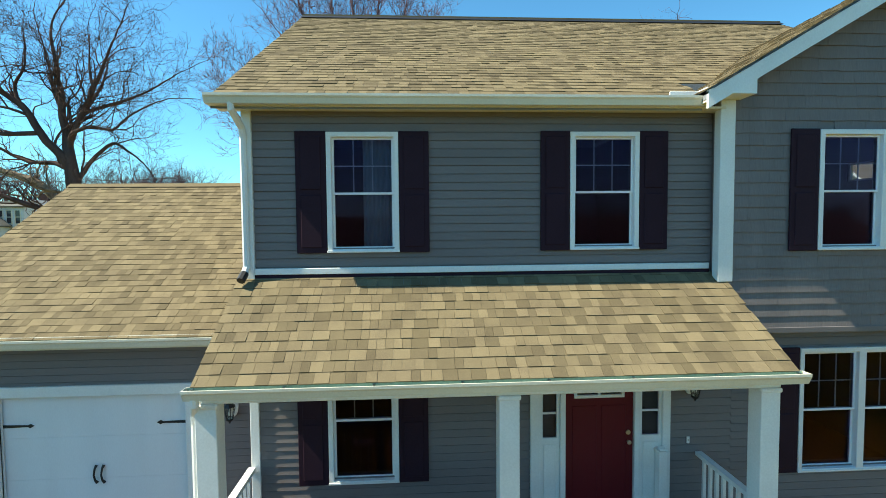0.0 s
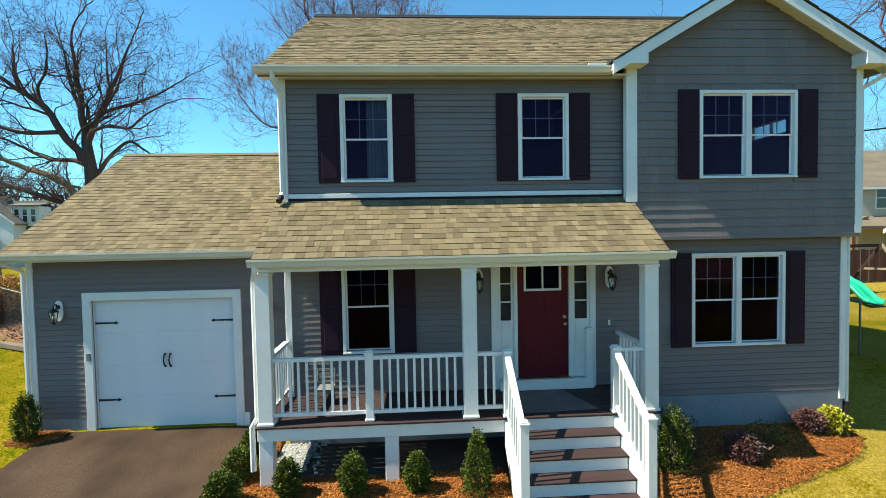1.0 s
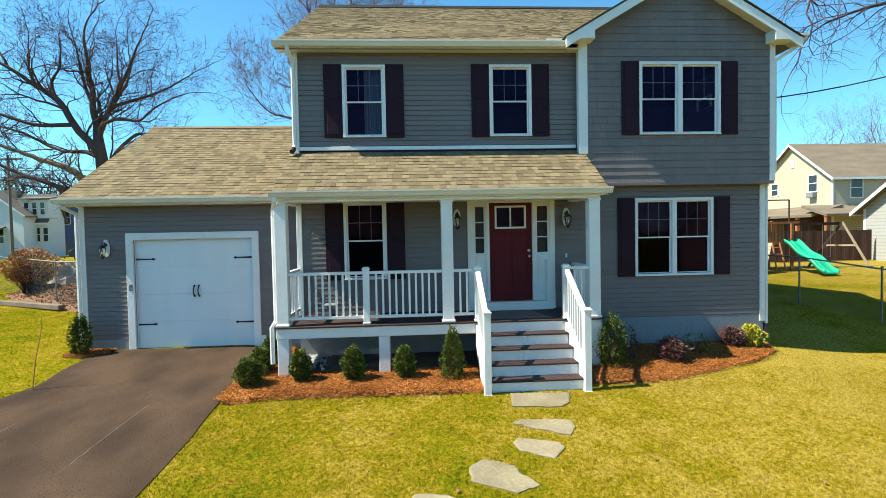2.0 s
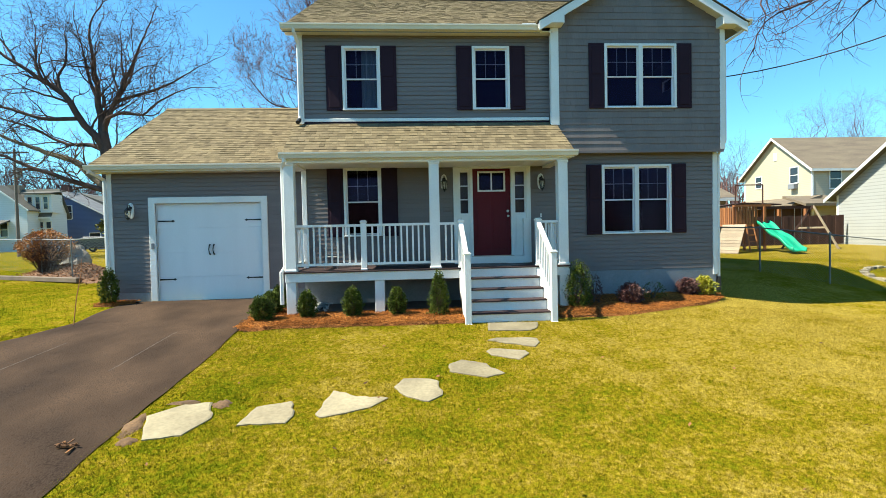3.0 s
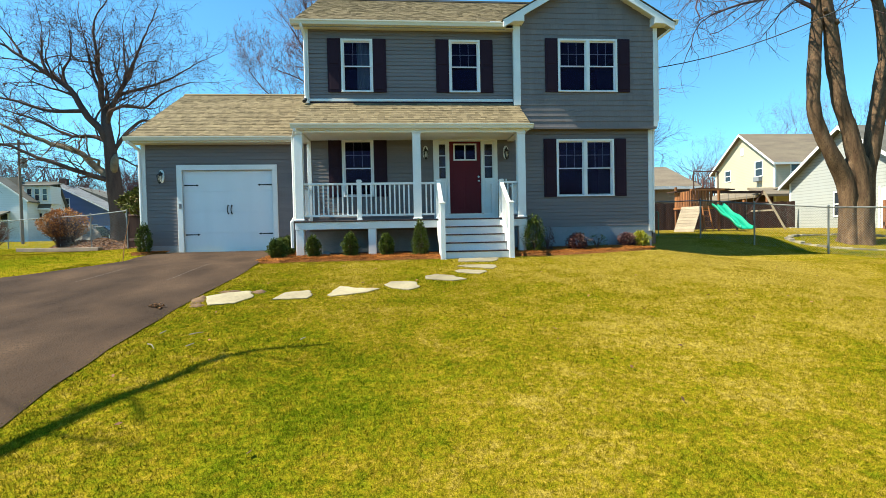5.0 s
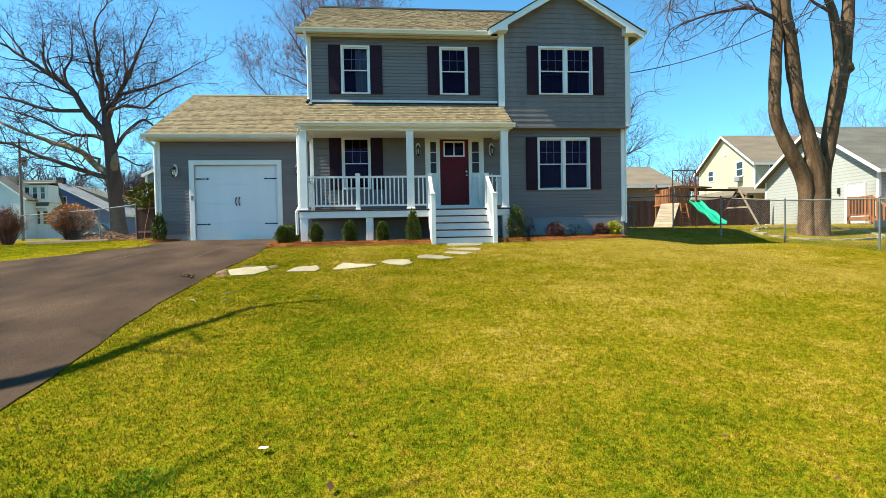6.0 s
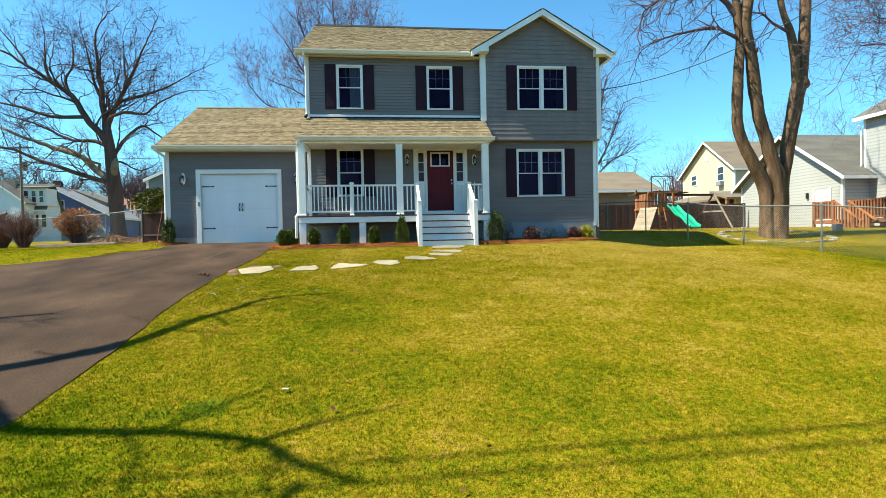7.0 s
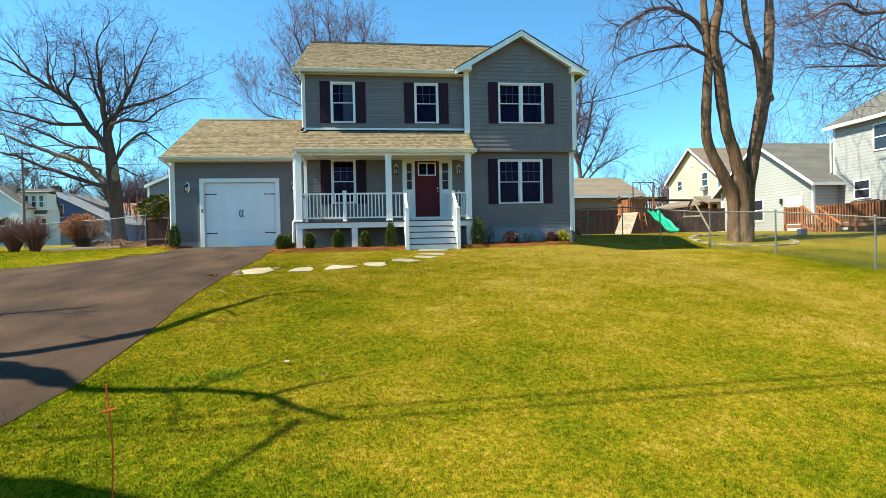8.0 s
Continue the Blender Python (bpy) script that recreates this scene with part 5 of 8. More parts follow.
def far_window(parent, face, at, w, h, frame=WHITE):
    """Window on a neighbour's wall. face 'x': on a wall across x that looks to -x; 'y': looks to -y."""
    x, y, z = at
    t = 0.08
    if face == "y":
        fr = Mesh().panel(x - w / 2 - t, x + w / 2 + t, z - t, z + h + t, y - 0.05, y + 0.02, [(x - w / 2, x + w / 2, z, z + h)])
        pane = box(x - w / 2, x + w / 2, y - 0.02, y - 0.012, z, z + h)
        rail = box(x - w / 2, x + w / 2, y - 0.04, y - 0.022, z + h / 2 - 0.03, z + h / 2 + 0.03)
    else:
        fr = Mesh().panel(y - w / 2 - t, y + w / 2 + t, z - t, z + h + t, x - 0.05, x + 0.02, [(y - w / 2, y + w / 2, z, z + h)])
        fr.v = [(p[1], p[0], p[2]) for p in fr.v]
        pane = box(x - 0.02, x - 0.012, y - w / 2, y + w / 2, z, z + h)
        rail = box(x - 0.04, x - 0.022, y - w / 2, y + w / 2, z + h / 2 - 0.03, z + h / 2 + 0.03)
    win = part("window", fr, frame, parent)
    part("pane", pane, PANE_DARK, win)
    part("meeting_rail", rail, frame, win)
    return win


def gable_house(name, label, x0, x1, y0, y1, zb, ze, zr, along, wall, roofm, over=0.35, category="house"):
    """A plain gabled building. along: the ridge's axis."""
    t = thing(name, label, category)
    part("wall", box(x0, x1, y0, y1, zb, ze), wall, t)
    th = 0.14
    if along == "x":
        ym, s = (y0 + y1) / 2, (zr - ze) / ((y1 - y0) / 2)
        part("gable_wall", Mesh().prism([(y0, ze), (y1, ze), (ym, zr)], "x", x0, x1), wall, t)
        for a, d in ((y0, -1), (y1, 1)):
            e = a + d * over
            poly = [(ym, zr + th), (e, ze - s * over + th), (e, ze - s * over), (ym, zr)]
            part("roof", Mesh().prism(poly, "x", x0 - over, x1 + over), roofm, t)
            poly = [(ym, zr + th - 0.03), (e, ze - s * over + th - 0.03), (e, ze - s * over - 0.1), (ym, zr - 0.1)]
            part("rake_board", Mesh().prism(poly, "x", x0 - over - 0.03, x0 - over), WHITE, t)
            part("fascia", box(x0 - over, x1 + over, min(e, e + d * 0.03), max(e, e + d * 0.03), ze - s * over - 0.08, ze - s * over + th - 0.02), WHITE, t)
    else:
        xm, s = (x0 + x1) / 2, (zr - ze) / ((x1 - x0) / 2)
        part("gable_wall", Mesh().prism([(x0, ze), (x1, ze), (xm, zr)], "y", y0, y1), wall, t)
        for a, d in ((x0, -1), (x1, 1)):
            e = a + d * over
            poly = [(xm, zr + th), (e, ze - s * over + th), (e, ze - s * over), (xm, zr)]
            part("roof", Mesh().prism(poly, "y", y0 - over, y1 + over), roofm, t)
            poly = [(xm, zr + th - 0.03), (e, ze - s * over + th - 0.03), (e, ze - s * over - 0.1), (xm, zr - 0.1)]
            part("rake_board", Mesh().prism(poly, "y", y0 - over - 0.03, y0 - over), WHITE, t)
            part("fascia", box(min(e, e + d * 0.03), max(e, e + d * 0.03), y0 - over, y1 + over, ze - s * over - 0.08, ze - s * over + th - 0.02), WHITE, t)
    for a, b in ((x0, y0), (x0, y1)):
        part("corner_board", box(a - 0.02, a + 0.12, b - 0.02 if b == y0 else b - 0.12, b + 0.12 if b == y0 else b + 0.02, zb, ze), WHITE, t)
    return t


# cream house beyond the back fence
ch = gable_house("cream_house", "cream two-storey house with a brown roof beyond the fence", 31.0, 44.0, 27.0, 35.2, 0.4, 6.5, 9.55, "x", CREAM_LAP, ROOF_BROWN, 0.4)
far_window(ch, "x", (31.0, 33.2, 5.35), 0.75, 1.0)
far_window(ch, "x", (31.0, 28.9, 5.4), 0.85, 1.3)
far_window(ch, "y", (33.0, 27.0, 4.75), 0.95, 1.5)
part("air_conditioner", box(30.6, 31.0, 28.5, 29.2, 4.85, 5.3, c=0.03), GREY_WALL, ch)
part("attic_vent", box(30.95, 30.998, 30.9, 31.3, 7.6, 8.3), WHITE, ch)
part("side_porch_roof", Mesh().prism([(31.0, 4.15), (28.4, 3.4), (28.4, 3.2), (31.0, 3.95)], "y", 26.0, 35.0), ROOF_BROWN, ch)
part("front_porch_roof", Mesh().prism([(27.0, 4.15), (24.6, 3.4), (24.6, 3.2), (27.0, 3.95)], "x", 28.4, 44.0), ROOF_BROWN, ch)
for x, y in ((28.6, 24.8), (32.0, 24.8), (35.4, 24.8), (28.6, 27.6), (28.6, 30.4), (28.6, 33.2)):
    part("porch_post", box(x - 0.12, x + 0.12, y - 0.12, y + 0.12, 0.5, 3.25), PLAY_WOOD, ch)
part("porch_wall", box(29.6, 31.0, 27.2, 34.6, 0.5, 3.6), FENCE_BROWN, ch)
ch.location.x = 0.7

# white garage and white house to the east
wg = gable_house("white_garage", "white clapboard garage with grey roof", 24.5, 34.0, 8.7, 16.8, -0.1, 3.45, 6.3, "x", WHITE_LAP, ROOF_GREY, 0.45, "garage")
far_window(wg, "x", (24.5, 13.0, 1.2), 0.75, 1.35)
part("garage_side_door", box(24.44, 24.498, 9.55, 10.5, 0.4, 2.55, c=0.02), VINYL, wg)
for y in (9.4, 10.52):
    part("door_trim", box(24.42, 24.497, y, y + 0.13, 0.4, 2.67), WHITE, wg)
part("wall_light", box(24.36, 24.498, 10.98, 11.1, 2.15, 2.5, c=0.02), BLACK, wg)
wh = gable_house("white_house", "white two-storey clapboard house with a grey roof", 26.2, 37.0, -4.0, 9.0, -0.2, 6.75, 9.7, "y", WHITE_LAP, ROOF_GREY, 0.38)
far_window(wh, "x", (26.2, 7.2, 2.2), 0.85, 0.95)
far_window(wh, "x", (26.2, 5.9, 4.8), 1.1, 1.35)
far_window(wh, "x", (26.2, 1.0, 4.35), 1.0, 1.3)
part("downspout", Mesh().tube([(25.9, 9.1, 6.2), (26.1, 9.1, 5.9), (26.1, 9.1, 3.9), (25.6, 9.15, 3.6)], 0.05, 6), WHITE, wh)

# wooden deck behind the white house
dk = thing("wooden_deck", "red-brown wooden deck with railings and steps", "deck", (0, 0, 0))
DZ = 0.72
DF = -0.15
part("platform", box(23.0, 26.1, 2.2, 8.1, DZ - 0.2, DZ, c=0.01), DECK_RED, dk)
part("landing", box(22.0, 23.0, 6.85, 8.1, DZ - 0.2, DZ, c=0.01), DECK_RED, dk)
for x, y in ((22.0, 8.05), (22.0, 6.85), (22.94, 6.85), (22.94, 4.6), (22.94, 2.3), (25.9, 2.3)):
    part("deck_post", box(x, x + 0.11, y - 0.055, y + 0.055, DF, DZ + 1.05), DECK_RED, dk)


def deck_railing(x0, y0, x1, y1):
    """Top and bottom rail with flat pickets between two points on the deck's edge."""
    for z in (DZ + 0.1, DZ + 0.98):
        part("rail", Mesh().bar((x0, y0, z), (x1, y1, z), 0.06, 0.08), DECK_RED, dk)
    n = int(math.hypot(x1 - x0, y1 - y0) / 0.16)
    for k in range(n):
        f = (k + 0.5) / n
        x, y = x0 + (x1 - x0) * f, y0 + (y1 - y0) * f
        part("baluster", box(x - 0.045, x + 0.045, y - 0.045, y + 0.045, DZ + 0.04, DZ + 0.98), DECK_RED, dk)


deck_railing(22.05, 8.05, 22.05, 6.85)
deck_railing(22.99, 6.85, 22.99, 2.3)
deck_railing(22.99, 2.3, 26.0, 2.3)
for k in range(4):
    y = 6.85 - 0.3 * k
    part("step", box(22.06, 22.94, y - 0.3, y, DZ - 0.2 * (k + 1), DZ - 0.2 * (k + 1) + 0.045, c=0.006), DECK_RED, dk)
for x in (22.05, 22.9):
    part("stair_rail", Mesh().bar((x, 6.85, DZ + 1.0), (x, 5.3, 0.62), 0.06, 0.1), PLAY_WOOD, dk)
    part("stringer", Mesh().bar((x, 6.85, DZ - 0.1), (x, 5.6, DF + 0.02), 0.05, 0.24), DECK_RED, dk)
    part("stair_post", box(x - 0.05, x + 0.05, 5.64, 5.74, DF - 0.1, 0.82), DECK_RED, dk)
    for k in range(6):
        f = (k + 0.5) / 6
        part("baluster", box(x - 0.03, x + 0.03, 6.75 - 1.05 * f, 6.83 - 1.05 * f, DZ - 0.08 - 0.72 * f, DZ + 0.98 - 0.78 * f), PLAY_WOOD, dk)
GRILL = material("grill_cover", (0.015, 0.014, 0.015), 0.7, None, 20, 2, 0.3, 0.2)
gr = thing("covered_grill", "black covered grill standing on the deck", "grill", (23.9, 4.95, DZ))
gm_ = Mesh().prism([(-0.3, 0.0), (0.3, 0.0), (0.28, 0.85), (0.15, 1.15), (-0.15, 1.15), (-0.28, 0.85)], "y", -0.7, 0.7)
part("cover", gm_, GRILL, gr, bevel=0.04)
part("wheel", Mesh().tube([(-0.25, -0.72, 0.08), (-0.25, -0.66, 0.08)], 0.08, 12), BLACK, gr)

# tan outbuilding behind
gable_house("tan_outbuilding", "low tan outbuilding with a brown hip roof", 8.0, 18.9, 19.0, 27.0, 0.4, 3.65, 5.35, "x", TAN_WALL, ROOF_BROWN, 0.5, "outbuilding")

# brown board fence
bf = thing("board_fence", "dark brown wooden board fence at the back of the yard", "fence", (0, 0, 0))
for k in range(60):
    x = 8.0 + k * 0.27
    z = ground_z(x, 16.0)
    part("fence_board", box(x, x + 0.262, 15.99 + 0.012 * (k % 2), 16.01 + 0.012 * (k % 2), z + 0.03, z + 1.72 + 0.015 * ((k * 7) % 3)), FENCE_BROWN, bf)
for z in (0.75, 2.0):
    part("fence_rail", box(8.0, 24.2, 16.03, 16.1, z, z + 0.09), FENCE_BROWN, bf)

# ---- the play set ----
play = thing("play_set", "cedar play set with green slide, climbing ramp and swing frame", "play set", (0, 0, 0))
GP = 0.42
for x in (14.5, 16.1):
    for y in (11.8, 13.3):
        part("post", box(x - 0.05, x + 0.05, y - 0.05, y + 0.05, GP - 0.1, 2.75 if y < 13 else 3.0), PLAY_WOOD, play)
part("platform", box(14.4, 16.2, 11.7, 13.4, 1.7, 1.8), PLAY_WOOD, play)
for k in range(7):
    x = 14.55 + 0.16 * k
    part("rail_board", box(x, x + 0.12, 11.68, 11.71, 1.8, 2.65), PLAY_WOOD, play)
for k in range(9):
    y = 11.85 + 0.16 * k
    part("rail_board", box(14.4, 14.43, y, y + 0.12, 1.8, 2.65), PLAY_WOOD, play)
part("canopy_beam", box(14.4, 16.3, 11.6, 11.7, 2.65, 2.75), PLAY_WOOD, play)
part("canopy_slab", Mesh().prism([(14.2, 2.68), (15.6, 2.84), (17.7, 2.76), (17.7, 2.82), (15.6, 2.91), (14.2, 2.74)], "y", 12.7, 13.7), FENCE_BROWN, play)
for x in (15.15, 16.6):
    part("frame_tube", Mesh().tube([(x, 12.6, 1.7), (x, 12.6, 3.8)], 0.035, 8), FENCE_BROWN, play)
part("frame_tube", Mesh().tube([(15.15, 12.6, 3.8), (16.6, 12.6, 3.8)], 0.03, 8), FENCE_BROWN, play)
sl = Mesh()
rows = 16
for i in range(rows + 1):
    f = i / rows
    x, y = 15.95 + 0.05 * f, 11.75 - 2.3 * f
    z = 1.75 * (1 - f) + GP * f + 0.05 * math.sin(f * math.tau * 2) + 0.12 * (f > 0.85) * (f - 0.85)
    for u, h in ((-0.36, 0.15), (-0.33, 0.15), (-0.29, 0.02), (-0.04, 0.02), (0.0, 0.1), (0.04, 0.02), (0.29, 0.02), (0.33, 0.15), (0.36, 0.15), (0.34, -0.03), (-0.34, -0.03)):
        sl.v.append((x + u, y + u * 0.07, z + h + 0.08))
for i in range(rows):
    for k in range(11):
        a, b = i * 11 + k, i * 11 + (k + 1) % 11
        sl.f.append((a, b, b + 11, a + 11))
sl.f += [tuple(range(11)), tuple(range(rows * 11, rows * 11 + 11))]
part("slide", sl, GREEN_PLASTIC, play, "wavy green plastic slide", smooth=True)
for k in range(9):
    f0, f1 = k / 9, (k + 0.94) / 9
    a, b = Vector((13.5, 10.9, GP)), Vector((14.45, 11.7, 1.8))
    m = Mesh()
    p0, p1 = a.lerp(b, f0), a.lerp(b, f1)
    side = Vector((0.45, -0.5, 0)).normalized() * 0.5
    nrm = (b - a).cross(side).normalized() * 0.03
    m.add([p0 - side, p0 + side, p1 + side, p1 - side, p0 - side + nrm, p0 + side + nrm, p1 + side + nrm, p1 - side + nrm],
          [(0, 1, 2, 3), (4, 7, 6, 5), (0, 4, 5, 1), (1, 5, 6, 2), (2, 6, 7, 3), (3, 7, 4, 0)])
    part("ramp_board", m, PALE_WOOD, play)
part("ladder_rail", Mesh().tube([(15.0, 11.3, GP), (15.05, 11.68, 1.8)], 0.035, 6), PLAY_WOOD, play)
part("ladder_rail", Mesh().tube([(15.45, 11.3, GP), (15.4, 11.68, 1.8)], 0.035, 6), PLAY_WOOD, play)
for k in range(4):
    f = (k + 0.7) / 4.5
    part("rung", Mesh().tube([(15.0, 11.3 + 0.38 * f, GP + 1.38 * f), (15.45, 11.3 + 0.38 * f, GP + 1.38 * f)], 0.02, 6), PLAY_WOOD, play)
part("swing_beam", Mesh().bar((16.1, 12.5, 2.62), (19.6, 12.9, 2.62), 0.09, 0.14), FENCE_BROWN, play)
part("a_frame_leg", Mesh().bar((19.5, 12.8, 2.7), (20.2, 12.0, GP), 0.1, 0.1), PALE_WOOD, play)
part("a_frame_leg", Mesh().bar((19.5, 12.8, 2.7), (18.4, 13.6, GP), 0.1, 0.1), FENCE_BROWN, play)
part("a_frame_tie", Mesh().bar((18.95, 13.18, 1.55), (19.85, 12.4, 1.55), 0.05, 0.09), PALE_WOOD, play)
for x in (17.5, 18.6):
    for d in (-0.2, 0.2):
        part("swing_chain", Mesh().tube([(x + d, 12.7, 2.56), (x + d, 12.7, 1.0)], 0.008, 4), GALV, play)
    part("swing_seat", box(x - 0.22, x + 0.22, 12.6, 12.8, 0.97, 1.0, c=0.01), BLACK, play)

# ---- chain-link fences ----
def chain_fence(label, posts, height, mesh_step=0.075, gauge=0.0026):
    t = thing("chain_link_fence", label, "fence", (0, 0, 0))
    for x, y in posts:
        z = ground_z(x, y)
        p = part("fence_post", Mesh().tube([(x, y, z - 0.1), (x, y, z + height + 0.03)], 0.026, 8), GALV, t)
        part("post_cap", Mesh().tube([(x, y, z + height + 0.03), (x, y, z + height + 0.05), (x, y, z + height + 0.08)], [0.036, 0.036, 0.01], 8), GALV, p)
    wire = Mesh()
    for (xa, ya), (xb, yb) in zip(posts, posts[1:]):
        za, zb = ground_z(xa, ya), ground_z(xb, yb)
        part("top_rail", Mesh().tube([(xa, ya, za + height), (xb, yb, zb + height)], 0.022, 6), GALV, t)
        long = math.hypot(xb - xa, yb - ya)
        n = int((long + height) / mesh_step)
        for s in (1, -1):
            for k in range(n):
                u0 = k * mesh_step - height
                u1 = u0 + height
                c0, c1 = max(u0, 0.0), min(u1, long)
                if c1 - c0 < 0.03:
                    continue
                h0, h1 = (c0 - u0), (c1 - u0)
                if s < 0:
                    h0, h1 = height - h0, height - h1
                at = lambda c, h: (xa + (xb - xa) * c / long, ya + (yb - ya) * c / long, za + (zb - za) * c / long + h * 0.98 + 0.01)
                wire.bar(at(c0, h0), at(c1, h1), gauge, gauge)
    tagged(part("chain_mesh", wire, GALV, t), kind="stuff")
    return t


chain_fence("galvanised chain-link fence with top rail along the side yard", [(12.6, -12.0), (12.4, -9.0), (12.15, -6.07), (11.85, -2.98), (11.64, 0.07), (10.7, 2.0), (9.9, 3.8), (9.0, 5.7), (7.9, 8.0), (6.2, 8.2)], 1.42)
chain_fence("old chain-link fence with a bent top rail", [(-30.0, 21.5), (-24.0, 16.6), (-18.0, 11.7), (-15.2, 9.4), (-12.5, 7.2)], 1.6, 0.12, 0.002)

garden_gate = thing("garden_gate", "small chain-link garden gate with a green steel frame", "gate", (8.25, 5.36, ground_z(8.25, 5.36)))
GREEN_STEEL = material("green_coated_steel", (0.03, 0.16, 0.09), 0.5, (0.02, 0.12, 0.07), 40, 2, 0.2, 0.05)
for a, b in (((0, 0, 0.05), (0, 0, 1.0)), ((0.68, -0.3, 0.05), (0.68, -0.3, 1.0)), ((0, 0, 1.0), (0.68, -0.3, 1.0)), ((0, 0, 0.08), (0.68, -0.3, 0.08))):
    part("frame_tube", Mesh().tube([a, b], 0.022, 8), GREEN_STEEL, garden_gate)
weave = Mesh()
for k in range(-9, 9):
    for s in (1, -1):
        c0, c1 = max(0.0, k / 9), min(1.0, k / 9 + 1)
        h0, h1 = c0 - k / 9, c1 - k / 9
        if s < 0:
            h0, h1 = 1 - h0, 1 - h1
        weave.bar((0.68 * c0, -0.3 * c0, 0.08 + 0.92 * h0), (0.68 * c1, -0.3 * c1, 0.08 + 0.92 * h1), 0.003, 0.003)
tagged(part("gate_mesh", weave, GREEN_STEEL, garden_gate), kind="stuff")
tub = part("plastic_tub", Mesh().tube([(0, 0, 0), (0, 0, 0.02), (0, 0, 0.36), (0, 0, 0.4), (0, 0, 0.4), (0, 0, 0.1)], [0.01, 0.13, 0.17, 0.19, 0.165, 0.13], 16), material("orange_plastic", (0.55, 0.13, 0.02), 0.4, (0.45, 0.1, 0.015), 30, 3, 0.15, 0.02), smooth=True)
tub.location = (9.4, 7.75, ground_z(9.4, 7.75))
tagged(tub, "orange plastic tub on the grass behind the gate", "tub")

side = thing("wooden_gate", "weathered brown wooden side gate beside the garage", "gate", (0, 0, 0))
for k in range(14):
    f = k / 14
    x, y = -12.4 + 3.4 * f, 7.2 - 1.6 * f
    z = ground_z(x, y)
    part("gate_board", Mesh().bar((x, y, z), (x, y, z + 1.55 + 0.03 * (k % 3)), 0.2, 0.03), FENCE_BROWN, side)
for z in (0.6, 1.6):
    part("gate_rail", Mesh().bar((-12.4, 7.15, z), (-9.1, 5.6, z), 0.04, 0.09), FENCE_BROWN, side)

# ring of stones round the eastern tree
ring_rng = random.Random(3)
for k in range(40):
    a = k / 40 * math.tau
    x, y = 14.7 + 2.2 * math.cos(a), 2.2 + 1.7 * math.sin(a)
    long, tall = ring_rng.uniform(0.13, 0.2), ring_rng.uniform(0.02, 0.07)
    m = Mesh().prism([(-long, -0.06), (long * 0.95, -0.06), (long, tall * 0.7), (long * 0.7, tall), (-long * 0.8, tall * 0.93), (-long, tall * 0.6)], "y", -0.09, 0.1)
    s = part("edging_stone", m, RING_STONE, bevel=0.012)
    s.matrix_world = Matrix.Translation((x, y, ground_z(x, y))) @ Matrix.Rotation(a + 1.57 + ring_rng.uniform(-0.12, 0.12), 4, "Z") @ Matrix.Rotation(ring_rng.uniform(-0.06, 0.06), 4, "Y")
    tagged(s, "rough grey-tan stone edging the tree bed", "stone", "stones round the tree")
gb_ = part("utility_box", box(-0.15, 0.15, -0.15, 0.15, 0, 0.3, c=0.02), GREY_WALL)
gb_.location = (18.6, 3.2, ground_z(18.6, 3.2))
tagged(gb_, "small grey plastic box on the grass", "box")

# ---- bare trees ----
def limb(m, pts, r0, r1, sides):
    n = len(pts)
    m.tube(pts, [r0 + (r1 - r0) * (i / (n - 1)) for i in range(n)], sides)


def grow(m, rng, p, d, r, length, level, top, spread, lift=0.08, crook=0.0, thin=0.006):
    """Recursive bare branch: bends as it goes and splits into thinner ones."""
    steps = 5 if level < 3 else 4 if level < 5 else 3
    pts, dirs = [Vector(p)], [d]
    wob = 0.16 + 0.05 * level + crook
    for i in range(steps):
        d = (d + Vector((rng.gauss(0, wob), rng.gauss(0, wob), rng.gauss(0, wob) + lift))).normalized()
        pts.append(pts[-1] + d * (length / steps))
        dirs.append(d)
    end = r * (0.55 if level < top else 0.35)
    limb(m, pts, r, end, 7 if r > 0.12 else 5 if r > 0.05 else 4 if r > 0.02 else 3)
    if level >= top:
        return
    kids = (3, 4, 4, 4, 3, 3)[min(level, 5)]
    for k in range(kids):
        i = rng.choice(range(2, steps + 1)) if k else steps
        a = rng.uniform(0, math.tau)
        q = dirs[i]
        s = q.orthogonal().normalized()
        s = s * math.cos(a) + q.cross(s) * math.sin(a)
        ang = rng.uniform(0.35, 0.85) * spread if k else rng.uniform(0.1, 0.35)
        nd = (q * math.cos(ang) + s * math.sin(ang)).normalized()
        rr = r + (end - r) * i / steps
        grow(m, rng, pts[i], nd, max(rr * rng.uniform(0.5, 0.72), thin) if k else max(rr * 0.85, thin), length * rng.uniform(0.55, 0.78), level + 1, top, spread, lift, crook, thin)


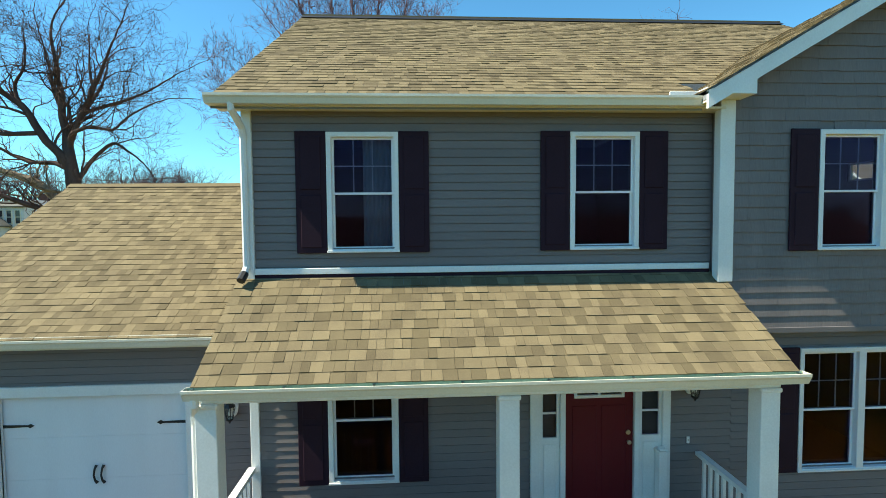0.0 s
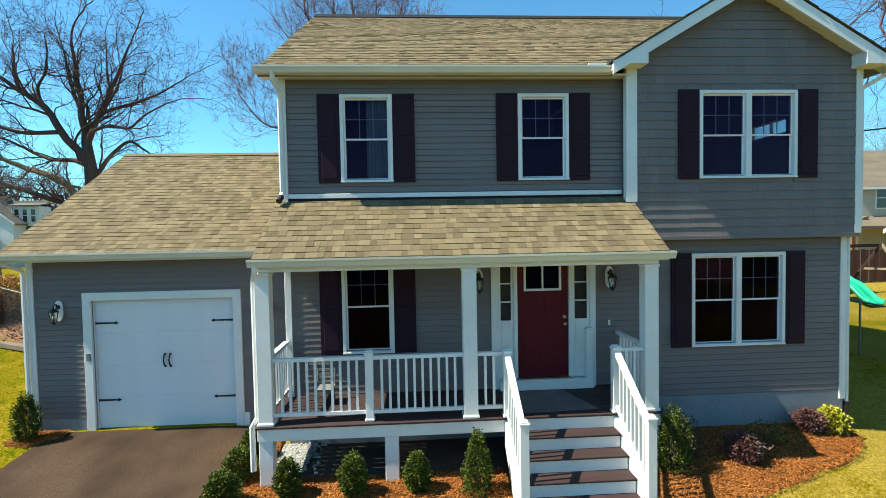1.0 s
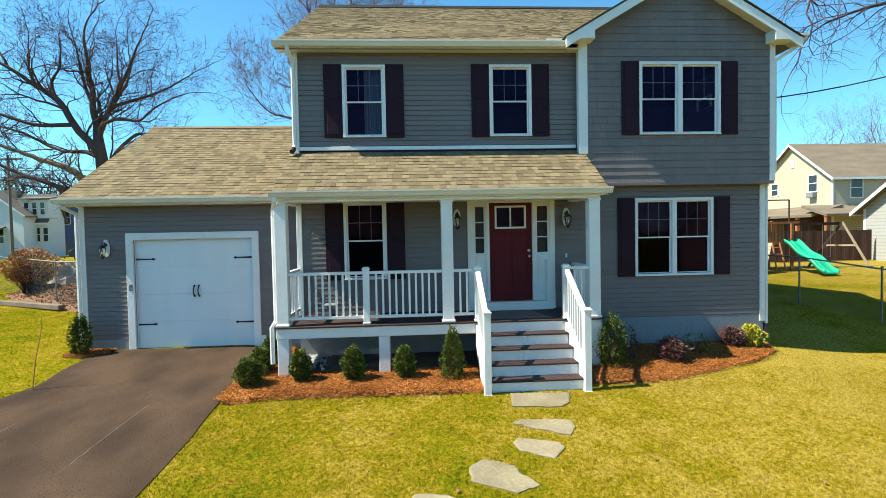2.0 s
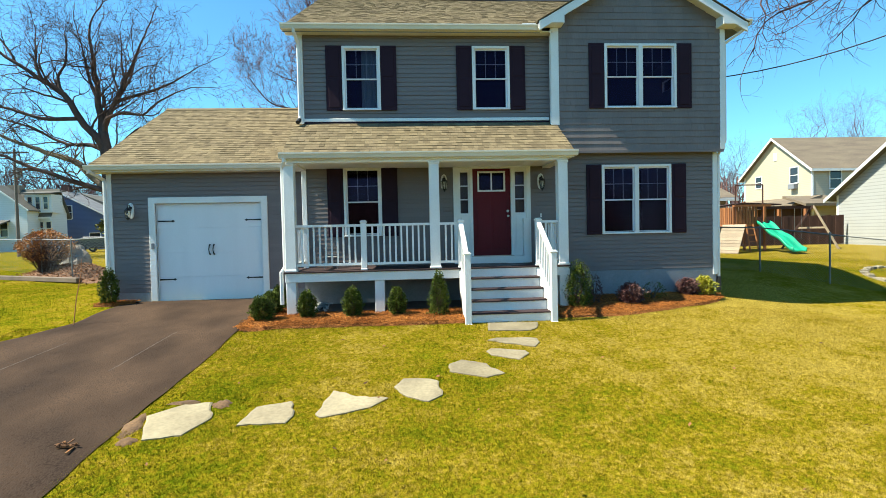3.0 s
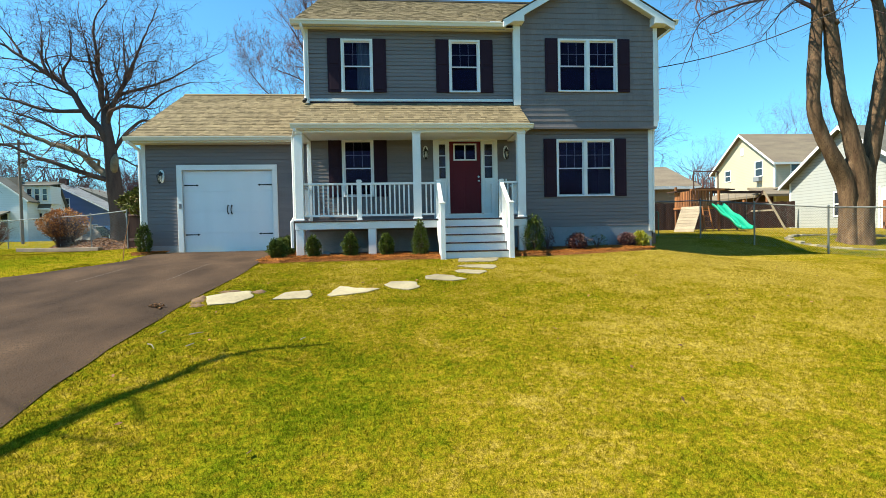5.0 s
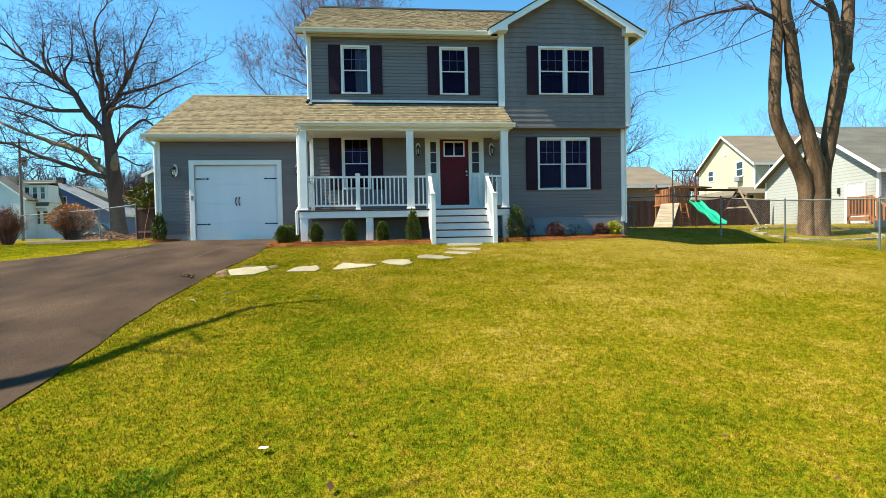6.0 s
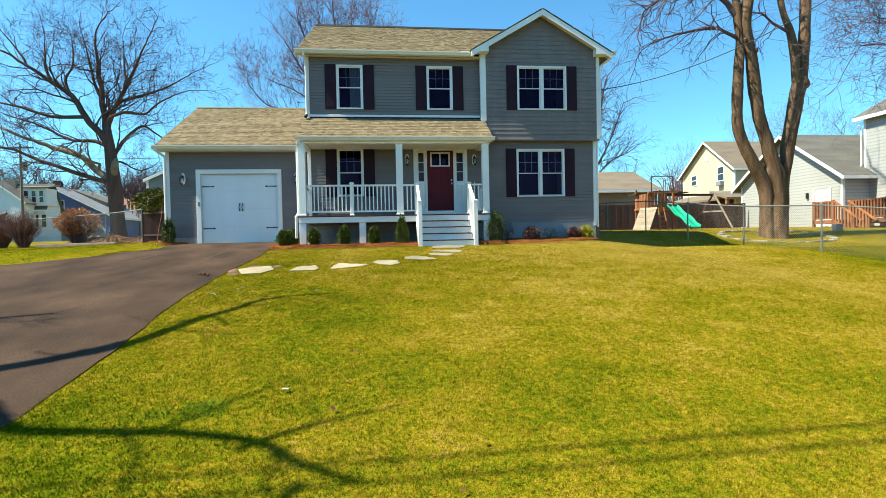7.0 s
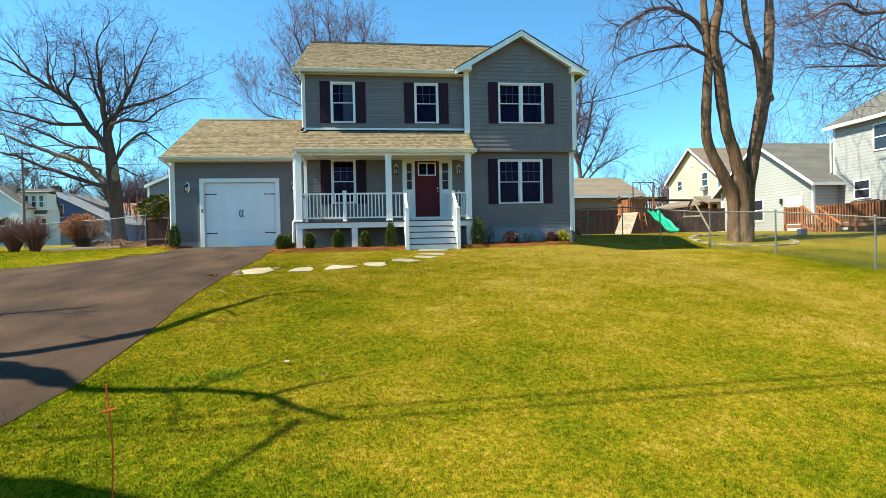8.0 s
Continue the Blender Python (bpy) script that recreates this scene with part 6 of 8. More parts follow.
def along(points, radius, rng, m, every, length, level, top, spread, lift=0.08, tip=0.4, sides=9, end=True, crook=0.0, thin=0.006):
    """A guided limb through a few points, with branches set along it."""
    pts = [Vector(p) for p in points]
    fine = []
    for i in range(len(pts) - 1):
        a, b = pts[max(i - 1, 0)], pts[min(i + 2, len(pts) - 1)]
        for s in range(4):
            t_ = s / 4
            h = pts[i] * (2 * t_**3 - 3 * t_**2 + 1) + (pts[i + 1] - a) * 0.5 * (t_**3 - 2 * t_**2 + t_) + pts[i + 1] * (3 * t_**2 - 2 * t_**3) + (b - pts[i]) * 0.5 * (t_**3 - t_**2)
            bend = noise.noise_vector(h * 0.55 + Vector((radius * 90, 0, 0))) * crook * 2.2 if i or s else Vector((0, 0, 0))
            fine.append(h + bend + Vector((rng.gauss(0, 1), rng.gauss(0, 1), rng.gauss(0, 1))) * radius * 0.07)
    fine.append(pts[-1])
    n = len(fine)
    rad = [radius * (1 - (1 - tip) * i / (n - 1)) for i in range(n)]
    m.tube(fine, rad, sides)
    total = sum((fine[i + 1] - fine[i]).length for i in range(n - 1))
    count = int(total / every)
    for k in range(count):
        i = min(n - 2, int((0.25 + 0.75 * (k + rng.random()) / count) * (n - 1)))
        q = (fine[i + 1] - fine[i]).normalized()
        s = q.orthogonal().normalized()
        a = rng.uniform(0, math.tau)
        s = s * math.cos(a) + q.cross(s) * math.sin(a)
        ang = rng.uniform(0.5, 1.1) * spread
        grow(m, rng, fine[i], (q * math.cos(ang) + s * math.sin(ang) + Vector((0, 0, 0.25))).normalized(), rad[i] * rng.uniform(0.3, 0.5), length * rng.uniform(0.6, 1.2), level, top, spread, lift, crook, thin)
    if end:
        grow(m, rng, fine[-1], (fine[-1] - fine[-2]).normalized(), rad[-1], length, level, top, spread, lift, crook, thin)


def big_tree(name, label, at, trunk, limbs, bark, seed, every=0.9, length=3.0, level=2, top=5, spread=1.0, lift=0.06, crook=0.0, thin=0.006, tip=0.4):
    rng = random.Random(seed)
    t = thing(name, label, "tree", at)
    m = Mesh()
    m.tube([p[:3] for p in trunk], [p[3] for p in trunk], 14)
    part("trunk", m, bark, t, smooth=True)
    c = Mesh()
    for pts, r in limbs:
        along(pts, r, rng, c, every, length, level, top, spread, lift, tip, 9, True, crook, thin)
    part("crown", c, bark, t, smooth=True)
    return t


OAK_AT = (-24.3, 28.6)
OAK = [
    ([(-0.6, 0, 9.0), (-0.8, 0.1, 10.0), (-1.1, 0.2, 11.7), (-1.2, 0.1, 13.8), (-1.2, -0.2, 15.2), (-1.2, -0.4, 17.4)], 0.34),
    ([(-0.7, 0, 8.4), (-0.95, -0.1, 8.9), (-2.1, -0.4, 10.7), (-3.1, -0.7, 12.4), (-4.4, -1.0, 13.5), (-6.1, -1.2, 14.7), (-8.0, -1.4, 15.8)], 0.33),
    ([(-4.4, -1.0, 13.5), (-5.0, -0.6, 14.9), (-5.2, -0.3, 17.0)], 0.14),
    ([(-0.5, 0, 4.9), (-0.8, -0.1, 5.2), (-2.4, -0.5, 5.8), (-4.4, -0.8, 6.5), (-6.3, -1.0, 7.3), (-8.2, -1.1, 8.0), (-10.1, -1.2, 8.6)], 0.25),
    ([(-0.6, 0, 7.9), (-1.0, 0.2, 8.4), (-2.3, 0.6, 8.9), (-3.9, 0.9, 9.0), (-5.6, 1.1, 9.7), (-7.5, 1.2, 10.5), (-9.4, 1.0, 11.2)], 0.2),
    ([(-0.4, 0, 7.2), (-0.2, 0.1, 7.7), (0.5, 0.3, 8.9), (1.8, 0.5, 10.1), (2.8, 0.6, 9.6), (3.8, 0.6, 8.8)], 0.2),
    ([(-0.7, 0, 9.6), (-0.5, 0.1, 10.5), (0.2, 0.2, 12.2), (1.1, 0.0, 13.9), (2.0, -0.2, 15.3), (2.8, -0.3, 17.0)], 0.25),
    ([(-0.6, 0, 9.9), (-0.3, -0.3, 10.6), (1.3, -0.8, 11.0), (2.8, -1.1, 10.8), (4.2, -1.2, 11.8), (6.1, -1.2, 12.6)], 0.16),
    ([(0.2, 0.2, 12.2), (2.2, 0.9, 13.0), (4.0, 1.3, 13.9), (5.9, 1.4, 15.1)], 0.14),
    ([(-1.1, 0.2, 12.2), (-1.9, 0.6, 13.8), (-2.3, 0.8, 15.2), (-2.8, 0.8, 17.6)], 0.16),
    ([(-3.1, -0.7, 12.3), (-3.6, -0.4, 13.8), (-3.2, -0.1, 15.2), (-3.4, 0.2, 17.4)], 0.14),
    ([(-2.1, -0.4, 10.7), (-4.0, -0.9, 10.5), (-6.0, -1.2, 11.0), (-8.1, -1.3, 11.6), (-10.0, -1.2, 12.5)], 0.17),
    ([(1.1, 0, 13.9), (0.7, 0.4, 15.2), (0.5, 0.6, 17.4)], 0.11),
    ([(-6.1, -1.2, 14.7), (-7.2, -0.9, 16.4), (-8.4, -0.7, 17.8)], 0.1),
    ([(-0.8, 0.1, 10.0), (-0.7, 1.6, 12.2), (-0.2, 3.0, 14.8), (0.0, 3.8, 17.0)], 0.18),
    ([(-0.3, 0.1, 6.9), (0.4, 0.2, 6.9), (1.6, 0.3, 6.2), (2.8, 0.3, 6.6)], 0.1),
]
oak = big_tree("oak_tree", "large bare oak with a broken limb, far beyond the garage", (OAK_AT[0], OAK_AT[1], ground_z(*OAK_AT)),
         [(0, 0, -0.3, 0.85), (-0.05, 0, 0.5, 0.68), (-0.1, 0, 1.5, 0.57), (-0.2, 0, 3.2, 0.54), (-0.3, 0, 4.8, 0.58), (-0.4, 0, 6.2, 0.5), (-0.5, 0, 7.6, 0.45), (-0.65, 0, 9.0, 0.36), (-0.8, 0.1, 10.0, 0.3)],
         OAK, BARK_DARK, 5, every=0.7, length=2.4, level=2, spread=1.1, crook=-0.06, thin=0.01, tip=0.22, lift=0.05)
dead = Mesh()
along([(-0.5, 0, 4.9), (-0.8, 0.1, 5.3), (-2.0, 0.3, 6.5), (-3.3, 0.5, 7.6), (-5.6, 0.8, 8.4), (-7.7, 1.0, 9.1), (-9.8, 1.2, 10.1)], 0.36, random.Random(17), dead, 1.3, 2.4, 3, 5, 1.0, 0.06, 0.25, 9, True, 0.08, 0.011)
dead.tube([(-0.2, -0.2, 5.6), (-0.1, -0.3, 6.2), (0.0, -0.3, 6.8), (0.05, -0.25, 7.2)], [0.24, 0.3, 0.28, 0.12], 9)
part("broken_limb", dead, DEADWOOD, oak, "pale stripped limb", smooth=True)


MAPLE_AT = (14.5, 2.0)
MAPLE_STEMS = (
    ((-0.22, 0.05, -0.2, 0.4), (-0.22, 0.05, 0.6, 0.36), (-0.36, 0.02, 2.0, 0.34), (-0.81, 0, 2.9, 0.31), (-1.25, 0.05, 3.75, 0.28), (-1.5, 0.1, 4.7, 0.26), (-1.46, 0.15, 5.95, 0.25),
     (-1.3, 0.25, 6.95, 0.23), (-1.2, 0.3, 8.2, 0.21), (-1.33, 0.3, 9.25, 0.19), (-1.33, 0.4, 10.7, 0.17), (-1.3, 0.6, 14.5, 0.1)),
    ((0.05, -0.12, -0.2, 0.46), (0.07, -0.14, 0.6, 0.4), (0.02, -0.12, 2.2, 0.37), (-0.34, -0.1, 3.75, 0.3), (-0.62, 0, 4.85, 0.28), (-0.72, 0.12, 6.2, 0.28), (-0.86, 0.15, 7.5, 0.26),
     (-1.04, 0.2, 8.7, 0.25), (-0.9, 0.25, 9.7, 0.26), (-0.65, 0.3, 10.7, 0.21), (-0.4, 0.3, 14.5, 0.12)),
    ((0.28, 0.04, -0.2, 0.44), (0.3, 0.02, 0.6, 0.36), (0.4, 0, 2.2, 0.31), (0.58, 0, 3.25, 0.32), (0.8, 0.05, 4.25, 0.32), (1.05, 0.1, 5.35, 0.32), (1.28, 0.15, 6.25, 0.35), (1.52, 0.2, 7.0, 0.27),
     (1.66, 0.25, 8.25, 0.26), (1.77, 0.3, 9.5, 0.24), (1.75, 0.3, 10.8, 0.21), (1.7, 0.3, 14.5, 0.12)),
    ((1.18, 0.15, 5.9, 0.2), (1.2, 0.2, 7.25, 0.19), (1.02, 0.25, 8.5, 0.18), (0.7, 0.3, 9.5, 0.15), (0.52, 0.3, 10.8, 0.13), (0.3, 0.4, 14.0, 0.07)),
)
MAPLE_SIDE = [
    ([(-1.25, 0.3, 8.2), (-1.7, 0.3, 8.4), (-2.25, 0.3, 8.6), (-3.2, 0.3, 8.5), (-4.25, 0.3, 8.25), (-5.15, 0.3, 7.9)], 0.085),
    ([(-1.35, 0.3, 9.1), (-1.96, 0.3, 9.8), (-2.9, 0.3, 10.2), (-3.7, 0.3, 10.2), (-4.7, 0.3, 9.7), (-5.4, 0.3, 9.2)], 0.12),
    ([(1.0, 0.25, 8.5), (0.18, 0.2, 8.85), (-0.25, 0.2, 9.2), (-0.7, 0.2, 9.25)], 0.07),
    ([(-1.4, 0.4, 11.4), (-2.2, 0.0, 13.0), (-4.0, -0.6, 13.2), (-5.8, -0.8, 12.0)], 0.13),
    ([(1.5, 0.2, 11.0), (2.6, -0.4, 12.4), (4.2, -0.8, 13.0)], 0.1),
]
MAPLE_TOP = [
    ([(-1.35, 0.6, 13.0), (-2.6, 1.4, 15.5), (-4.0, 2.0, 18.0)], 0.14), ([(-0.9, 0.1, 13.5), (0.0, -1.5, 16.0), (1.0, -2.6, 18.5)], 0.14),
    ([(1.45, 0.3, 12.5), (3.0, 1.6, 15.0), (4.6, 2.6, 17.0)], 0.14), ([(1.45, 0.3, 13.0), (2.0, -1.8, 15.5), (2.6, -3.6, 17.5)], 0.13), ([(-0.1, 0.6, 13.0), (0.6, 3.0, 15.5), (1.0, 5.5, 17.5)], 0.13),
]
maple = thing("maple_tree", "tall bare tree with three stems from one base", "tree", (MAPLE_AT[0], MAPLE_AT[1], ground_z(*MAPLE_AT)))
rng = random.Random(8)
m = Mesh()
rings = [(-0.25, 0.64, 0.2), (0.0, 0.56, 0.18), (0.25, 0.47, 0.16), (0.7, 0.4, 0.13), (1.3, 0.37, 0.1), (2.0, 0.44, 0.12), (2.5, 0.46, 0.12), (2.9, 0.36, 0.1), (3.2, 0.16, 0.1)]
for z, r, flute in rings:
    for k in range(28):
        a = k * math.tau / 28
        rr = r * (1 + flute * math.cos(5 * a + 0.6) + flute * 0.6 * math.cos(8 * a + z))
        m.v.append((rr * math.cos(a), rr * 0.8 * math.sin(a), z))
for i in range(len(rings) - 1):
    m.f += [(i * 28 + k, i * 28 + (k + 1) % 28, (i + 1) * 28 + (k + 1) % 28, (i + 1) * 28 + k) for k in range(28)]
m.f.append(tuple(range((len(rings) - 1) * 28, len(rings) * 28)))
part("trunk", m, BARK, maple, smooth=True)


def gnarled(nodes, seed, sides=32, fine=5):
    """A stem with an uneven, lumpy round through nodes (x, y, z, radius)."""
    m, rows = Mesh(), []
    for i in range(len(nodes) - 1):
        q = [nodes[max(0, min(len(nodes) - 1, i + d))] for d in (-1, 0, 1, 2)]
        for s_ in range(fine):
            u = s_ / fine
            rows.append([0.5 * (2 * q[1][c] + (q[2][c] - q[0][c]) * u + (2 * q[0][c] - 5 * q[1][c] + 4 * q[2][c] - q[3][c]) * u * u + (3 * q[1][c] - q[0][c] - 3 * q[2][c] + q[3][c]) * u ** 3) for c in range(4)])
    rows.append(list(nodes[-1]))
    for x, y, z, r in rows:
        for k in range(sides):
            a = k * math.tau / sides
            lump = 1 + 0.16 * noise.noise((math.cos(a) * 0.9 + seed, math.sin(a) * 0.9, z * 0.9)) + 0.1 * noise.noise((math.cos(a) * 2 + seed, math.sin(a) * 2, z * 3.1)) + 0.13 * noise.noise((math.cos(a) * 5 + seed, math.sin(a) * 5, z * 0.9))
            m.v.append((x + 0.8 * r * lump * math.cos(a), y + 0.8 * r * lump * math.sin(a), z))
    n = len(rows)
    m.f = [(i * sides + k, i * sides + (k + 1) % sides, (i + 1) * sides + (k + 1) % sides, (i + 1) * sides + k) for i in range(n - 1) for k in range(sides)]
    m.f += [tuple(range(sides)), tuple(range((n - 1) * sides, n * sides))]
    return m


def knot(m, x, y, z, r, dx):
    """Healed branch stub: a swollen collar with a hollow end."""
    m.tube([(x, y, z), (x + dx * r * 0.7, y - r * 0.5, z + r * 0.2), (x + dx * r, y - r * 0.8, z + r * 0.3), (x + dx * r * 0.92, y - r * 0.72, z + r * 0.27)], [r * 1.1, r * 0.95, r * 0.6, r * 0.25], 10)


for k, nodes in enumerate(MAPLE_STEMS):
    st = gnarled(nodes, 3 + 5 * k)
    if k == 0:
        knot(st, -1.25, 0.0, 8.0, 0.1, 1)
    if k == 1:
        knot(st, -0.5, -0.12, 4.3, 0.13, 0.7), knot(st, -0.8, 0.0, 7.6, 0.1, 0.8)
    if k == 2:
        knot(st, 1.4, 0.1, 6.3, 0.22, 0.9), knot(st, 1.72, 0.2, 8.4, 0.1, 1)
    part("stem", st, BARK, maple, smooth=True)
c = Mesh()
for pts, r in MAPLE_SIDE:
    along(pts, r, rng, c, 0.19, 1.5, 3, 5, 1.1, -0.07, 0.3, 6)
for pts, r in MAPLE_TOP:
    along(pts, r, rng, c, 0.5, 2.4, 3, 5, 1.0, 0.03, 0.4, 7, True, 0.05)
part("branchwork", c, BARK_PALE, maple, "thin drooping side branches")

SIDE_AT = (16.8, -6.2)
SIDE_LIMBS = [
    ([(0, 0, 5.0), (-1.0, 1.0, 5.9), (-2.2, 1.7, 6.15), (-4.05, 1.7, 6.1), (-5.2, 1.7, 6.05)], 0.07),
    ([(0, 0, 6.4), (-1.4, 1.2, 7.7), (-2.2, 1.7, 7.85), (-3.3, 1.7, 7.72), (-4.0, 1.7, 7.95), (-5.0, 1.7, 7.55), (-5.7, 1.7, 7.3)], 0.08),
    ([(0, 0, 5.6), (-1.6, 1.4, 6.0), (-2.75, 1.7, 6.4), (-3.8, 1.7, 6.85), (-4.75, 1.7, 6.9)], 0.055),
    ([(-2.2, 1.7, 7.85), (-3.0, 1.7, 7.35), (-3.7, 1.7, 6.65), (-4.0, 1.7, 6.15)], 0.04),
    ([(0, 0, 7.8), (-0.4, 0.3, 10), (-1.2, 0.2, 12)], 0.2), ([(0, 0, 7), (1.5, 0, 9), (3, 0, 10)], 0.15)]
big_tree("side_tree", "bare tree whose branches reach over the side yard", (SIDE_AT[0], SIDE_AT[1], ground_z(*SIDE_AT)),
         [(0, 0, -0.2, 0.5), (0, 0, 2, 0.38), (0, 0, 5, 0.32), (0, 0, 8, 0.26)],
         SIDE_LIMBS, BARK_PALE, 31, every=0.17, length=1.5, level=3, top=5, lift=-0.04, crook=0.05, tip=0.2)

BACK_AT = (-4.6, 16.5)
big_tree("back_tree", "tall bare tree behind the house", (BACK_AT[0], BACK_AT[1], ground_z(*BACK_AT)),
         [(0, 0, -0.2, 0.5), (0, 0, 3, 0.4), (0, 0, 6, 0.36), (0, 0, 8, 0.3)],
         [([(0, 0, 7), (-1.3, 0.3, 9.6), (-2.5, 0.4, 11.6), (-3.3, 0.4, 13.0)], 0.12), ([(0, 0, 7), (-0.9, -0.4, 10.2), (-1.7, -0.6, 12.4), (-2.2, -0.6, 14.2)], 0.13),
          ([(0, 0, 7), (-0.4, 0.6, 10.4), (-0.8, 0.9, 12.8), (-1.0, 1.0, 14.9)], 0.13), ([(0, 0, 7), (0.2, -0.5, 10.4), (0.2, -0.8, 13.0), (0.1, -0.9, 15.1)], 0.13),
          ([(0, 0, 7), (0.6, 0.3, 10.2), (1.0, 0.5, 12.8), (1.2, 0.6, 14.8)], 0.13), ([(0, 0, 7), (1.2, -0.3, 10.0), (2.0, -0.5, 12.4), (2.5, -0.5, 14.2)], 0.12),
          ([(0, 0, 7), (1.5, 0.3, 9.6), (2.6, 0.5, 11.6), (3.4, 0.5, 13.2)], 0.12), ([(0, 0, 8), (-1.0, 0.2, 8.7), (-2.0, 0.3, 9.2), (-3.3, 0.4, 9.9), (-4.7, 0.4, 10.7)], 0.07),
          ([(0, 0, 7), (-1.6, -0.2, 7.7), (-3.2, -0.4, 8.1), (-4.2, -0.5, 8.4), (-4.9, -0.5, 9.1), (-5.4, -0.5, 10.0)], 0.07)], TWIG_PURPLE, 41, every=0.24, length=1.25, level=3, top=6, spread=0.9, thin=0.007, tip=0.2, lift=0.12, crook=-0.08)

EAST_AT = (25.0, 45.0)
big_tree("yard_tree", "slender bare tree beyond the outbuilding", (EAST_AT[0], EAST_AT[1], ground_z(*EAST_AT)),
         [(0, 0, -0.2, 0.45), (0.2, 0, 4, 0.34), (0, 0, 9, 0.22), (0, 0, 11, 0.12)],
         [([(0, 0, 8), (-0.5, 0, 13), (0.3, 0, 18), (0.5, 0, 22)], 0.2), ([(0, 0, 7), (2.5, 0, 11), (4.5, 0, 16)], 0.14), ([(0.1, 0, 6), (3, 1, 9), (6, 1, 10.5)], 0.12), ([(0, 0, 9), (-2, 0, 14), (-3, 0, 19)], 0.2),
          ([(0.2, 0, 4), (3, 0.5, 5.5), (6.5, 0.6, 5.8)], 0.16), ([(0, 0, 10), (1.2, 0, 14), (2.2, 0, 19)], 0.2)], BARK_PALE, 51, every=0.26, length=3.0, level=3, top=5)

# bare tree over the street side, out of the lawn's west
WEST_AT = (-13.6, -13.6)


def shade_line(*points):
    """Branch points that throw their shadow on the lawn at (x, y) from the height h."""
    out = []
    for x, y, h in points:
        z = ground_z(x, y) + h
        out.append((x - 0.78 * h - WEST_AT[0], y - 0.081 * h - WEST_AT[1], z - ground_z(*WEST_AT)))
    return out


street = thing("street_tree", "bare street tree that shades the lawn and drive", "tree", (WEST_AT[0], WEST_AT[1], ground_z(*WEST_AT)))
part("trunk", Mesh().tube([(0, 0, -0.2), (0, 0, 2.0), (0.1, 0.1, 4.0), (0.3, 0.3, 5.4), (0.9, 0.9, 6.0)], [0.5, 0.36, 0.3, 0.26, 0.2], 14), BARK_DARK, street, smooth=True)
crown, rng = Mesh(), random.Random(61)
for pts, r, tip, every in (
        ([(0.3, 0.3, 5.0)] + shade_line((-8.6, -11.2, 5.0), (-6.6, -11.6, 6.0), (-5.4, -11.87, 6.5), (-4.6, -12.3, 6.8)), 0.42, 0.3, 50),
        (shade_line((-4.77, -12.16, 6.75), (-4.39, -12.42, 6.9), (-4.02, -12.51, 7.0), (-3.43, -12.58, 7.2), (-2.83, -12.7, 7.4), (-2.34, -12.9, 7.6), (-2.01, -13.2, 7.8), (-1.6, -13.45, 8.0)), 0.085, 0.4, 0.7),
        ([(0.6, 0.9, 5.6)] + shade_line((-7.0, -11.2, 6.0), (-5.9, -11.3, 6.3), (-4.95, -10.85, 6.6), (-4.5, -10.35, 6.8), (-4.22, -9.75, 7.0), (-4.0, -9.3, 7.1), (-3.75, -8.95, 7.2), (-3.5, -8.5, 7.3), (-3.1, -8.2, 7.5), (-2.3, -8.1, 7.8)), 0.14, 0.22, 0.8),
        ([(0.1, 0.1, 4.2)] + shade_line((-8.2, -13.2, 5.0), (-5.5, -13.7, 6.2), (-3.95, -14.13, 7.0), (-3.23, -14.37, 7.3), (-2.43, -14.66, 7.6), (-1.2, -15.1, 8.0), (-0.2, -15.5, 8.3)), 0.24, 0.2, 50),
        (shade_line((-2.55, -12.95, 7.5), (-2.04, -12.65, 7.7), (-1.3, -12.4, 8.0)), 0.045, 0.3, 0.6),
        (shade_line((-2.0, -13.4, 7.8), (-2.3, -13.9, 8.0), (-2.6, -14.3, 8.1)), 0.05, 0.3, 0.6),
        ([(0.4, 0.5, 5.3)] + shade_line((-8.6, -11.4, 5.2), (-8.6, -10.2, 6.6), (-7.8, -9.4, 7.4), (-6.2, -8.9, 8.0)), 0.1, 0.25, 0.22),
        ([(0.3, 0.3, 5.2), (-0.6, 0.6, 7.6), (-1.0, 0.8, 10)], 0.2, 0.4, 0.8)):
    along(pts, r, rng, crown, every, 0.9, 4, 5, 1.0, 0.06, tip, 9, False)
part("crown", crown, BARK_DARK, street, smooth=True)

